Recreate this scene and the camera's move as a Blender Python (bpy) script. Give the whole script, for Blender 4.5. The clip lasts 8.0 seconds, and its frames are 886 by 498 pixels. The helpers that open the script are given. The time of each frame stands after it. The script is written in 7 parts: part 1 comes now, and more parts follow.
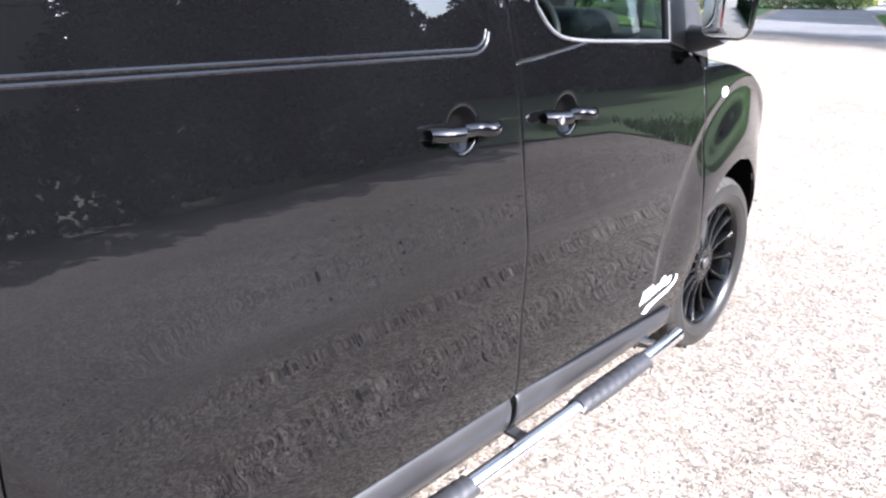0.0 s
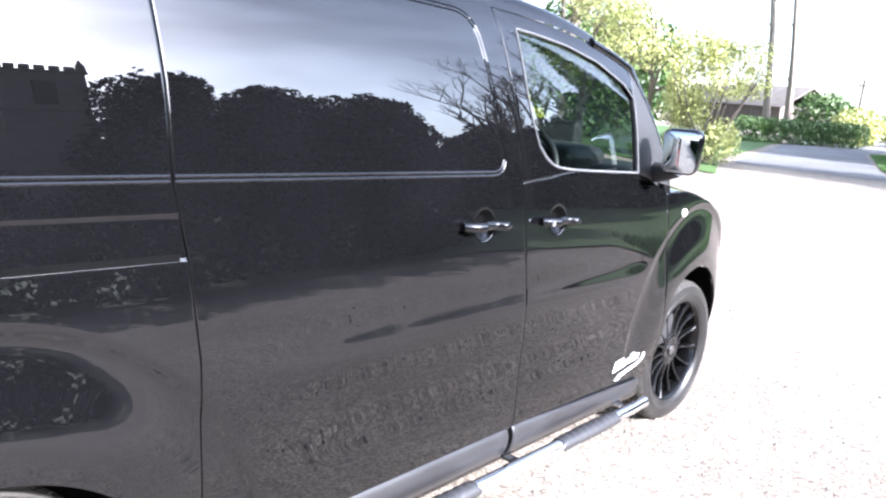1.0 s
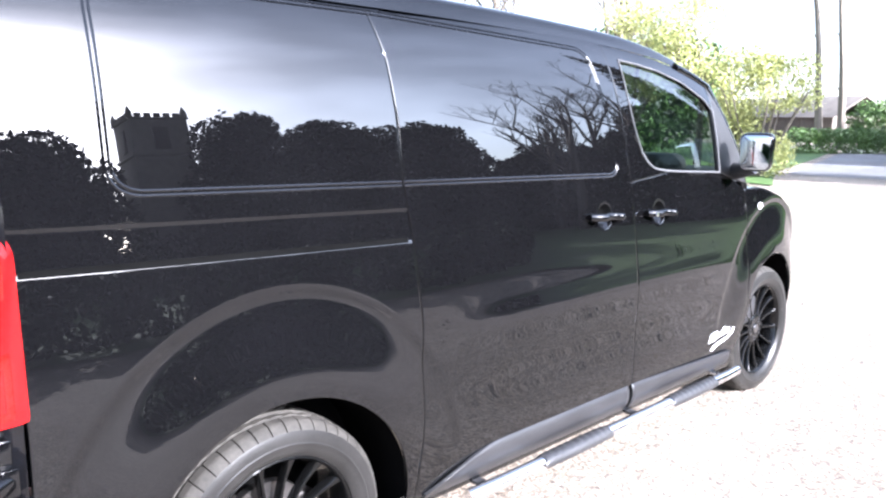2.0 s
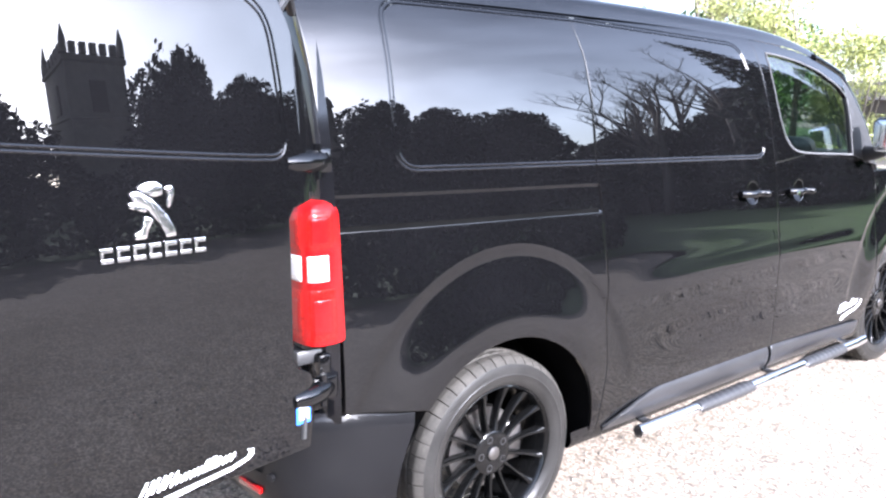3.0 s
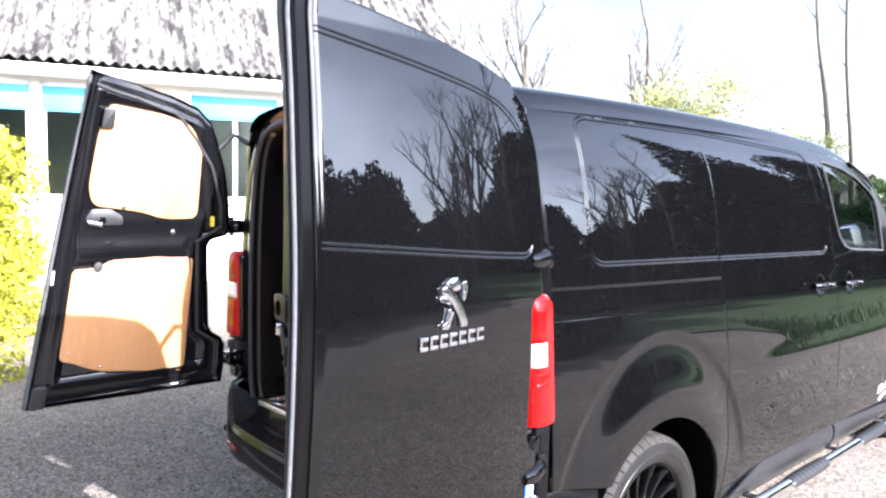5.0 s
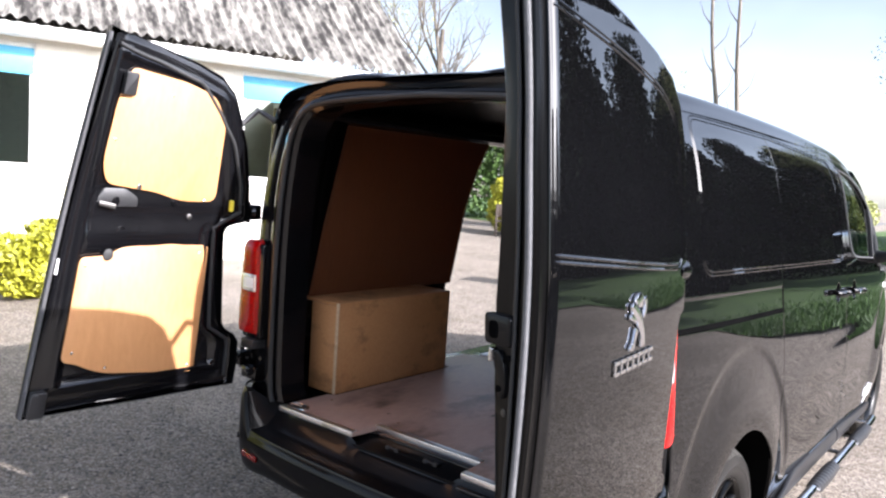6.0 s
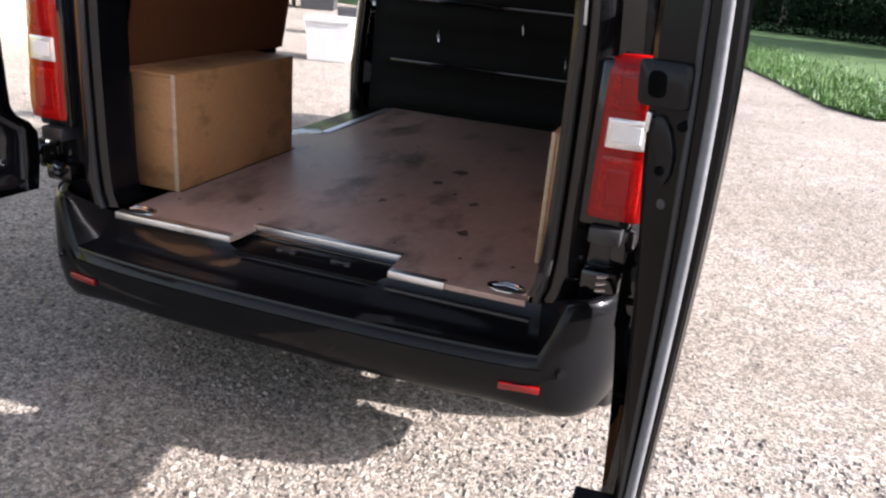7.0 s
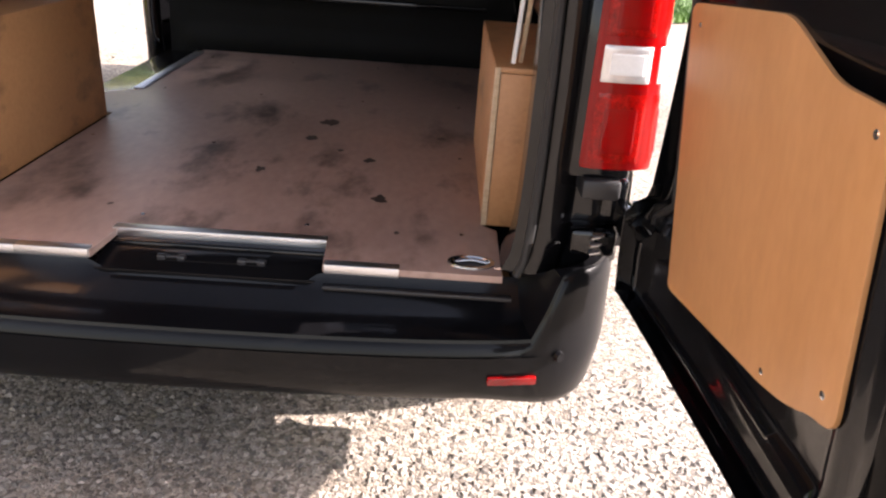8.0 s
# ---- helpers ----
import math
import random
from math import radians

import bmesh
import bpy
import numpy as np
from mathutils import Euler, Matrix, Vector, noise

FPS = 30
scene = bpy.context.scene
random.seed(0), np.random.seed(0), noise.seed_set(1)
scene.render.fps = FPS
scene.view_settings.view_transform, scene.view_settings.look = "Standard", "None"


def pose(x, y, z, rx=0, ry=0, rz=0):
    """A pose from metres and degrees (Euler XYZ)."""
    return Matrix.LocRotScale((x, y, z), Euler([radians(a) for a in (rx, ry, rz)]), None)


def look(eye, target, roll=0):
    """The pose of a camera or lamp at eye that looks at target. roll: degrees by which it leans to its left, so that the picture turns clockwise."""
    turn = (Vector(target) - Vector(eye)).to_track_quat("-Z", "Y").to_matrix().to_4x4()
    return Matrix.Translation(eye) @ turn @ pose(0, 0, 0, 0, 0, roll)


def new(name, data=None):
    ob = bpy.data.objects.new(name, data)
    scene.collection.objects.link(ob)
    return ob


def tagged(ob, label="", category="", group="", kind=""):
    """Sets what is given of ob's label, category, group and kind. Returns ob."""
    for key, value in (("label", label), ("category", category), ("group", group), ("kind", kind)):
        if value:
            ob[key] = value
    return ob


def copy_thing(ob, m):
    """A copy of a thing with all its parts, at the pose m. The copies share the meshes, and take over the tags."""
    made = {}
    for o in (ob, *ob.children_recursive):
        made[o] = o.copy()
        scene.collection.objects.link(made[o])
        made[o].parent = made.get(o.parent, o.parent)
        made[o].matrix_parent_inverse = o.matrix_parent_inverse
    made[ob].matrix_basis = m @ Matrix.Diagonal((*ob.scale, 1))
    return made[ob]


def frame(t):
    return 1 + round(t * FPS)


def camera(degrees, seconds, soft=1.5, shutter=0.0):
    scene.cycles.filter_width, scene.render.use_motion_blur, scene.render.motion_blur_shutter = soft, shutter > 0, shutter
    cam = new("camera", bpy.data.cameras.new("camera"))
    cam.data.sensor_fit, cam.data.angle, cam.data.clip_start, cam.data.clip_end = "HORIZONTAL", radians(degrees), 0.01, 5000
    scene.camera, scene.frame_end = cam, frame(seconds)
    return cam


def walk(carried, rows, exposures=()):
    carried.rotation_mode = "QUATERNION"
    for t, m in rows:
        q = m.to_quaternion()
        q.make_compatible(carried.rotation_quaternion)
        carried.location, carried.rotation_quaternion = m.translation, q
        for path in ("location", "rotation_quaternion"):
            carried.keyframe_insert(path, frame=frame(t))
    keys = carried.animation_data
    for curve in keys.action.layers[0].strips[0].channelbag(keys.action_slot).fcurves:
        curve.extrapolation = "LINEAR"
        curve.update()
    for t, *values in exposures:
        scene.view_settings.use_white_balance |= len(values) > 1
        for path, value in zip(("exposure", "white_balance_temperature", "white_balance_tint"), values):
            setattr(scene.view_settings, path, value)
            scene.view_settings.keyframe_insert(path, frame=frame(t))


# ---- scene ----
cam = camera(61.0, 8.0, 2.3)
PATH = [
    (0, (1.947, 0.217, 1.444), (0.7, 1.617, 0.75), 1.2),
    (0.5, (2.166, -0.114, 1.51), (0.918, 1.366, 1.006), 3.1),
    (1, (2.379, -0.353, 1.537), (1.06, 1.089, 1.116), 4.5),
    (1.2, (2.444, -0.441, 1.517), (1.096, 0.982, 1.121), 3.9),
    (2.3, (2.604, -1.229, 1.492), (1.166, 0.119, 1.152), 0.1),
    (2.5, (2.603, -1.333, 1.531), (1.15, -0.015, 1.144), 1.5),
    (3, (2.667, -1.637, 1.504), (1.117, -0.431, 1.127), 0.2),
    (3.5, (2.65, -1.852, 1.466), (1.086, -0.677, 1.053), -0.6),
    (4, (2.584, -2.162, 1.44), (1.067, -0.919, 1.045), -1.2),
    (4.5, (2.501, -2.32, 1.474), (1.01, -1.031, 1.135), 1.1),
    (5, (2.303, -2.396, 1.547), (0.853, -1.027, 1.393), 1.2),
    (5.2, (2.205, -2.446, 1.581), (0.772, -1.054, 1.48), 1.8),
    (6.3, (1.473, -2.694, 1.515), (0.384, -1.037, 1.254), 4.0),
    (6.5, (1.341, -2.655, 1.455), (0.378, -0.942, 1.08), 3.6),
    (7, (0.993, -2.519, 1.411), (0.434, -0.735, 0.701), 5.2),
    (7.2, (0.89, -2.423, 1.358), (0.416, -0.644, 0.576), 3.8),
    (7.5, (0.707, -2.36, 1.357), (0.56, -0.532, 0.559), 2.6),
    (8, (0.506, -2.192, 1.334), (0.539, -0.377, 0.496), 4.2),
]
EXPOSURES = [(0.0, 2.42, 5800, 15), (1.2, 2.72, 5700, 15), (2.5, 2.66, 5700, 16), (4.5, 2.41, 5800, 16), (5.2, 2.12, 5800, 16), (6.3, 1.62, 6150, 15), (6.6, 1.79, 6200, 15), (7.0, 1.95, 6150, 16), (7.5, 2.21, 6600, 19), (8.0, 2.52, 6800, 20)]
walk(cam, [(t, look(eye, target, roll)) for t, eye, target, roll in PATH], EXPOSURES)

# ---- light ----
SUN_EL, SUN_AZ = radians(25.5), radians(82.0)
TO_SUN = Vector((math.cos(SUN_EL) * math.sin(SUN_AZ), math.cos(SUN_EL) * math.cos(SUN_AZ), math.sin(SUN_EL)))
world = bpy.data.worlds.new("sky")
scene.world = world
world.use_nodes = True
wn, wl = world.node_tree.nodes, world.node_tree.links
wn.clear()
sky = wn.new("ShaderNodeTexSky")
sky.sky_type, sky.sun_disc = "NISHITA", False
sky.sun_elevation, sky.sun_rotation = SUN_EL, SUN_AZ
sky.air_density, sky.dust_density, sky.ozone_density = 1.0, 1.2, 1.6
cloud_at = wn.new("ShaderNodeTexCoord")
cloud_map = wn.new("ShaderNodeMapping")
cloud_map.inputs["Scale"].default_value = (1.5, 1.5, 2.6)
cloud = wn.new("ShaderNodeTexNoise")
cloud.inputs["Scale"].default_value, cloud.inputs["Detail"].default_value, cloud.inputs["Roughness"].default_value = 1.7, 4.0, 0.48
cloud_ramp = wn.new("ShaderNodeValToRGB")
cloud_ramp.color_ramp.elements[0].position, cloud_ramp.color_ramp.elements[1].position = 0.30, 0.74
cloud_ramp.color_ramp.elements[0].color = (0.48, 0.48, 0.48, 1)
cloud_mix = wn.new("ShaderNodeMixRGB")
cloud_tone = wn.new("ShaderNodeHueSaturation")
cloud_tone.inputs["Saturation"].default_value = 0.52
# thin cloud glows towards the sun
toward = wn.new("ShaderNodeVectorMath")
toward.operation = "DOT_PRODUCT"
toward.inputs[1].default_value = TO_SUN
toward_up, toward_pow, toward_gain = wn.new("ShaderNodeMath"), wn.new("ShaderNodeMath"), wn.new("ShaderNodeMath")
toward_up.operation, toward_pow.operation, toward_gain.operation = "MAXIMUM", "POWER", "MULTIPLY_ADD"
toward_up.inputs[1].default_value, toward_pow.inputs[1].default_value = 0.0, 2.2
toward_gain.inputs[1].default_value, toward_gain.inputs[2].default_value = 15.0, 2.9
background = wn.new("ShaderNodeBackground")
background.inputs["Strength"].default_value = 0.0310
world_out = wn.new("ShaderNodeOutputWorld")
wl.new(cloud_at.outputs["Generated"], toward.inputs[0])
wl.new(toward.outputs["Value"], toward_up.inputs[0])
wl.new(toward_up.outputs["Value"], toward_pow.inputs[0])
wl.new(toward_pow.outputs["Value"], toward_gain.inputs[0])
wl.new(toward_gain.outputs["Value"], cloud_tone.inputs["Value"])
wl.new(cloud_at.outputs["Generated"], cloud_map.inputs["Vector"])
wl.new(cloud_map.outputs["Vector"], cloud.inputs["Vector"])
wl.new(cloud.outputs["Fac"], cloud_ramp.inputs["Fac"])
wl.new(cloud_ramp.outputs["Color"], cloud_mix.inputs["Fac"])
wl.new(sky.outputs["Color"], cloud_mix.inputs["Color1"])
wl.new(sky.outputs["Color"], cloud_tone.inputs["Color"])
wl.new(cloud_tone.outputs["Color"], cloud_mix.inputs["Color2"])
# white haze low down
rise_of, low, low_pow, haze = wn.new("ShaderNodeSeparateXYZ"), wn.new("ShaderNodeMath"), wn.new("ShaderNodeMath"), wn.new("ShaderNodeMath")
low.operation, low_pow.operation, haze.operation = "SUBTRACT", "POWER", "MULTIPLY_ADD"
low.use_clamp = True
low.inputs[0].default_value, low_pow.inputs[1].default_value = 1.0, 4.0
haze.inputs[1].default_value, haze.inputs[2].default_value = 0.85, 0.84
haze_tone = wn.new("ShaderNodeHueSaturation")
haze_tone.inputs["Saturation"].default_value = 1.0
wl.new(cloud_at.outputs["Generated"], rise_of.inputs[0])
wl.new(rise_of.outputs["Z"], low.inputs[1])
wl.new(low.outputs[0], low_pow.inputs[0])
wl.new(low_pow.outputs[0], haze.inputs[0])
wl.new(haze.outputs[0], haze_tone.inputs["Value"])
wl.new(cloud_mix.outputs["Color"], haze_tone.inputs["Color"])
wl.new(haze_tone.outputs["Color"], background.inputs["Color"])
wl.new(background.outputs["Background"], world_out.inputs["Surface"])
sun_data = bpy.data.lights.new("sun", "SUN")
sun_data.energy, sun_data.angle, sun_data.color = 5.0, radians(0.55), (1.0, 0.95, 0.90)
sun = new("sun", sun_data)
sun.matrix_world = look(TO_SUN * 60, (0, 0, 0))

# ---- materials ----
def material(name):
    m = bpy.data.materials.new(name)
    m.use_nodes = True
    return m, m.node_tree.nodes, m.node_tree.links, m.node_tree.nodes["Principled BSDF"]


def surface(name, dark, light, scale=6.0, fine=90.0, rough=(0.5, 0.7), bump=0.15, depth=0.002, metal=0.0, coat=0.0, coat_rough=0.05, stretch=(1, 1, 1), spread=(0.3, 0.7), island=0.0):
    """A procedural surface: two tones broken up at a large and a fine scale, uneven gloss and fine relief."""
    m, n, l, p = material(name)
    at = n.new("ShaderNodeTexCoord")
    mp = n.new("ShaderNodeMapping")
    mp.inputs["Scale"].default_value = stretch
    l.new(at.outputs["Object"], mp.inputs["Vector"])
    big, small = n.new("ShaderNodeTexNoise"), n.new("ShaderNodeTexNoise")
    big.inputs["Scale"].default_value, big.inputs["Detail"].default_value = scale, 5.0
    small.inputs["Scale"].default_value, small.inputs["Detail"].default_value = fine, 4.0
    mix = n.new("ShaderNodeMath")
    mix.operation = "MULTIPLY_ADD"
    mix.inputs[1].default_value = 0.45
    half = n.new("ShaderNodeMath")
    half.operation = "MULTIPLY"
    half.inputs[1].default_value = 0.55
    for t in (big, small):
        l.new(mp.outputs["Vector"], t.inputs["Vector"])
    l.new(big.outputs["Fac"], half.inputs[0])
    l.new(small.outputs["Fac"], mix.inputs[0])
    l.new(half.outputs[0], mix.inputs[2])
    ramp = n.new("ShaderNodeValToRGB")
    ramp.color_ramp.elements[0].position, ramp.color_ramp.elements[1].position = spread
    ramp.color_ramp.elements[0].color, ramp.color_ramp.elements[1].color = (*dark, 1), (*light, 1)
    l.new(mix.outputs[0], ramp.inputs["Fac"])
    colour = ramp.outputs["Color"]
    if island:
        geo, hsv = n.new("ShaderNodeNewGeometry"), n.new("ShaderNodeHueSaturation")
        span = n.new("ShaderNodeMapRange")
        span.inputs["To Min"].default_value, span.inputs["To Max"].default_value = 1 - island, 1 + island
        l.new(geo.outputs["Random Per Island"], span.inputs["Value"])
        l.new(span.outputs["Result"], hsv.inputs["Value"])
        l.new(colour, hsv.inputs["Color"])
        colour = hsv.outputs["Color"]
    l.new(colour, p.inputs["Base Color"])
    rr = n.new("ShaderNodeMapRange")
    rr.inputs["To Min"].default_value, rr.inputs["To Max"].default_value = rough
    l.new(mix.outputs[0], rr.inputs["Value"])
    l.new(rr.outputs["Result"], p.inputs["Roughness"])
    if bump:
        b = n.new("ShaderNodeBump")
        b.inputs["Strength"].default_value, b.inputs["Distance"].default_value = bump, depth
        l.new(small.outputs["Fac"], b.inputs["Height"])
        l.new(b.outputs["Normal"], p.inputs["Normal"])
    p.inputs["Metallic"].default_value = metal
    p.inputs["Coat Weight"].default_value, p.inputs["Coat Roughness"].default_value = coat, coat_rough
    return m


def ground_surface(name, tones, cell, patch, rough, relief, depth):
    """Loose stones: cells of several tones with gaps between, over large patches of wear."""
    m, n, l, p = material(name)
    at = n.new("ShaderNodeTexCoord")
    cells, fine, big = n.new("ShaderNodeTexVoronoi"), n.new("ShaderNodeTexVoronoi"), n.new("ShaderNodeTexNoise")
    cells.inputs["Scale"].default_value, fine.inputs["Scale"].default_value = cell, cell * 2.3
    big.inputs["Scale"].default_value, big.inputs["Detail"].default_value = patch, 6.0
    for t in (cells, fine, big):
        l.new(at.outputs["Object"], t.inputs["Vector"])
    tone = n.new("ShaderNodeSeparateColor")
    l.new(cells.outputs["Color"], tone.inputs["Color"])
    ramp = n.new("ShaderNodeValToRGB")
    ramp.color_ramp.elements[0].color, ramp.color_ramp.elements[1].color = (*tones[0], 1), (*tones[2], 1)
    e = ramp.color_ramp.elements.new(0.5)
    e.color = (*tones[1], 1)
    l.new(tone.outputs["Red"], ramp.inputs["Fac"])
    mid = n.new("ShaderNodeTexNoise")
    mid.inputs["Scale"].default_value, mid.inputs["Detail"].default_value = 6.5, 8.0
    l.new(at.outputs["Object"], mid.inputs["Vector"])
    clump = n.new("ShaderNodeValToRGB")
    clump.color_ramp.elements[0].position, clump.color_ramp.elements[1].position = 0.38, 0.56
    clump.color_ramp.elements[0].color, clump.color_ramp.elements[1].color = (0.84, 0.82, 0.79, 1), (1.0, 1.0, 1.0, 1)
    l.new(mid.outputs["Fac"], clump.inputs["Fac"])
    wear = n.new("ShaderNodeValToRGB")
    wear.color_ramp.elements[0].position, wear.color_ramp.elements[1].position = 0.35, 0.7
    wear.color_ramp.elements[0].color, wear.color_ramp.elements[1].color = (0.72, 0.70, 0.67, 1), (1.0, 1.0, 1.0, 1)
    l.new(big.outputs["Fac"], wear.inputs["Fac"])
    mul = n.new("ShaderNodeMixRGB")
    mul.blend_type = "MULTIPLY"
    mul.inputs["Fac"].default_value = 1.0
    l.new(ramp.outputs["Color"], mul.inputs["Color1"])
    l.new(wear.outputs["Color"], mul.inputs["Color2"])
    dirt = n.new("ShaderNodeMixRGB")
    dirt.blend_type = "MULTIPLY"
    dirt.inputs["Fac"].default_value = 1.0
    l.new(mul.outputs["Color"], dirt.inputs["Color1"])
    l.new(clump.outputs["Color"], dirt.inputs["Color2"])
    l.new(dirt.outputs["Color"], p.inputs["Base Color"])
    p.inputs["Roughness"].default_value = rough
    add = n.new("ShaderNodeMath")
    add.operation = "ADD"
    l.new(cells.outputs["Distance"], add.inputs[0])
    l.new(fine.outputs["Distance"], add.inputs[1])
    b = n.new("ShaderNodeBump")
    b.invert = True
    b.inputs["Strength"].default_value, b.inputs["Distance"].default_value = relief, depth
    l.new(add.outputs[0], b.inputs["Height"])
    l.new(b.outputs["Normal"], p.inputs["Normal"])
    return m


def plain(name, colour, rough, metal=0.0, transmission=0.0, ior=1.45, coat=0.0, emission=None):
    m, n, l, p = material(name)
    p.inputs["Base Color"].default_value = (*colour, 1)
    p.inputs["Roughness"].default_value, p.inputs["Metallic"].default_value = rough, metal
    p.inputs["Transmission Weight"].default_value, p.inputs["IOR"].default_value = transmission, ior
    p.inputs["Coat Weight"].default_value = coat
    return m


def coat_only(m, level=0.08):
    m.node_tree.nodes["Principled BSDF"].inputs["Specular IOR Level"].default_value = level
    return m


PAINT = surface("black_car_paint", (0.0016, 0.0016, 0.0018), (0.0030, 0.0030, 0.0034), 3, 700, (0.22, 0.3), 0, 0, 0.0, 1.0, 0.008)
coat_only(PAINT, 0.0)
PAINT.node_tree.nodes["Principled BSDF"].inputs["Coat IOR"].default_value = 1.5
INNER = surface("black_inner_metal", (0.002, 0.002, 0.0025), (0.005, 0.005, 0.006), 5, 120, (0.3, 0.45), 0.03, 0.0006, 0.0, 0.80, 0.09)
coat_only(INNER, 0.04)
DOOR_END = coat_only(surface("satin_black_door_end", (0.0012, 0.0012, 0.0012), (0.0030, 0.0028, 0.0027), 5, 160, (0.3, 0.46), 0.06, 0.0008, 0.0, 0.25, 0.12), 0.04)
BULKHEAD = coat_only(surface("matt_black_steel", (0.0025, 0.0025, 0.0025), (0.006, 0.006, 0.006), 5, 120, (0.5, 0.7), 0.08, 0.001), 0.12)
CLADDING = surface("satin_grey_black_plastic", (0.009, 0.009, 0.010), (0.017, 0.017, 0.018), 7, 500, (0.3, 0.42), 0.1, 0.0004)
PLASTIC = surface("dark_textured_plastic", (0.012, 0.012, 0.013), (0.022, 0.022, 0.023), 7, 600, (0.38, 0.52), 0.25, 0.0006)
GLOSS_PLASTIC = coat_only(surface("satin_black_bumper", (0.0035, 0.0035, 0.004), (0.007, 0.007, 0.0075), 5, 500, (0.3, 0.42), 0.06, 0.0004, 0.0, 0.28, 0.06), 0.03)
SLOT = coat_only(surface("slot_shadow_black", (0.002, 0.002, 0.002), (0.004, 0.004, 0.004), 8, 140, (0.9, 1.0), 0.1, 0.001), 0.0)
SILL_GLOSS = coat_only(surface("gloss_black_sill", (0.003, 0.003, 0.0035), (0.006, 0.006, 0.007), 6, 200, (0.25, 0.4), 0.05, 0.0005, 0.0, 0.35, 0.14), 0.06)
RUBBER = coat_only(surface("tyre_rubber", (0.007, 0.0068, 0.0065), (0.020, 0.0190, 0.0178), 9, 160, (0.30, 0.42), 0.25, 0.0010), 0.22)
TREAD = coat_only(surface("dusty_tread_rubber", (0.018, 0.0168, 0.0150), (0.052, 0.048, 0.042), 14, 120, (0.65, 0.85), 0.35, 0.0012), 0.2)
SEAL = coat_only(surface("grey_rubber_seal", (0.055, 0.055, 0.057), (0.090, 0.090, 0.092), 8, 90, (0.6, 0.8), 0.1, 0.001), 0.15)
PALE_SEAL = coat_only(surface("pale_grey_edge_seal", (0.085, 0.085, 0.087), (0.135, 0.135, 0.138), 8, 90, (0.5, 0.7), 0.1, 0.001), 0.2)
BLACK_SEAL = surface("black_rubber_seal", (0.008, 0.008, 0.008), (0.016, 0.016, 0.016), 8, 140, (0.5, 0.7), 0.2, 0.001)
RIM_PAINT = coat_only(surface("gloss_black_alloy", (0.002, 0.002, 0.002), (0.004, 0.004, 0.004), 14, 300, (0.2, 0.3), 0.05, 0.0004, 0.0, 0.4, 0.04), 0.08)
STEEL = surface("worn_bright_steel", (0.42, 0.42, 0.43), (0.62, 0.62, 0.63), 9, 180, (0.16, 0.34), 0.06, 0.0006, 1.0)
DISC = surface("brake_disc_steel", (0.13, 0.125, 0.12), (0.21, 0.20, 0.195), 10, 200, (0.3, 0.45), 0.1, 0.001, 1.0)
ALUMINIUM = surface("brushed_aluminium_trim", (0.62, 0.62, 0.63), (0.80, 0.80, 0.81), 7, 240, (0.28, 0.42), 0.1, 0.0006, 1.0, stretch=(1, 12, 1))
CHROME = plain("chrome", (0.86, 0.86, 0.88), 0.06, 1.0)
LIGHT_CHROME = surface("brushed_chrome_badge", (0.72, 0.72, 0.74), (0.86, 0.86, 0.88), 30, 260, (0.12, 0.24), 0.04, 0.0004, 1.0)
PLY_FLOOR = surface("phenolic_ply_floor", (0.29, 0.180, 0.138), (0.47, 0.325, 0.262), 3.2, 46, (0.34, 0.55), 0.12, 0.001, 0.0, 0.15, 0.3, (1, 0.5, 1), (0.25, 0.75))
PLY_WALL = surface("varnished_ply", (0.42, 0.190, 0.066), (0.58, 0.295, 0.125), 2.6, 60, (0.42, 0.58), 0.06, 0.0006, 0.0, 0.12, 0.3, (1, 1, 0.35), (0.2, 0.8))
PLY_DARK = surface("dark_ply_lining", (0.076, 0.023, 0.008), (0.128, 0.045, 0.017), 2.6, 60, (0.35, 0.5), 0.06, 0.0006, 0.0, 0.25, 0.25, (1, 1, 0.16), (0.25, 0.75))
PLY_EDGE = surface("raw_ply_edge", (0.42, 0.29, 0.17), (0.60, 0.45, 0.29), 12, 160, (0.6, 0.75), 0.2, 0.001, stretch=(1, 1, 6))
PLY_BOX = surface("hardboard_box", (0.37, 0.165, 0.062), (0.49, 0.250, 0.105), 3.0, 80, (0.4, 0.6), 0.08, 0.0008, 0.0, 0.1, 0.3)
def smudged(m, low, high, depth, scale, stretch):
    """Darkens a surface with uneven smudges of grime."""
    n, l = m.node_tree.nodes, m.node_tree.links
    p = n["Principled BSDF"]
    source = p.inputs["Base Color"].links[0].from_socket
    at, mp = n.new("ShaderNodeTexCoord"), n.new("ShaderNodeMapping")
    mp.inputs["Scale"].default_value = stretch
    t = n.new("ShaderNodeTexNoise")
    t.inputs["Scale"].default_value, t.inputs["Detail"].default_value, t.inputs["Roughness"].default_value = scale, 7.0, 0.62
    ramp, mul = n.new("ShaderNodeValToRGB"), n.new("ShaderNodeMixRGB")
    ramp.color_ramp.elements[0].position, ramp.color_ramp.elements[1].position = low, high
    ramp.color_ramp.elements[0].color, ramp.color_ramp.elements[1].color = (1, 1, 1, 1), (depth, depth * 0.95, depth * 0.92, 1)
    mul.blend_type = "MULTIPLY"
    mul.inputs["Fac"].default_value = 1.0
    l.new(at.outputs["Object"], mp.inputs["Vector"])
    l.new(mp.outputs["Vector"], t.inputs["Vector"])
    l.new(t.outputs["Fac"], ramp.inputs["Fac"])
    l.new(source, mul.inputs["Color1"])
    l.new(ramp.outputs["Color"], mul.inputs["Color2"])
    l.new(mul.outputs["Color"], p.inputs["Base Color"])
    return m


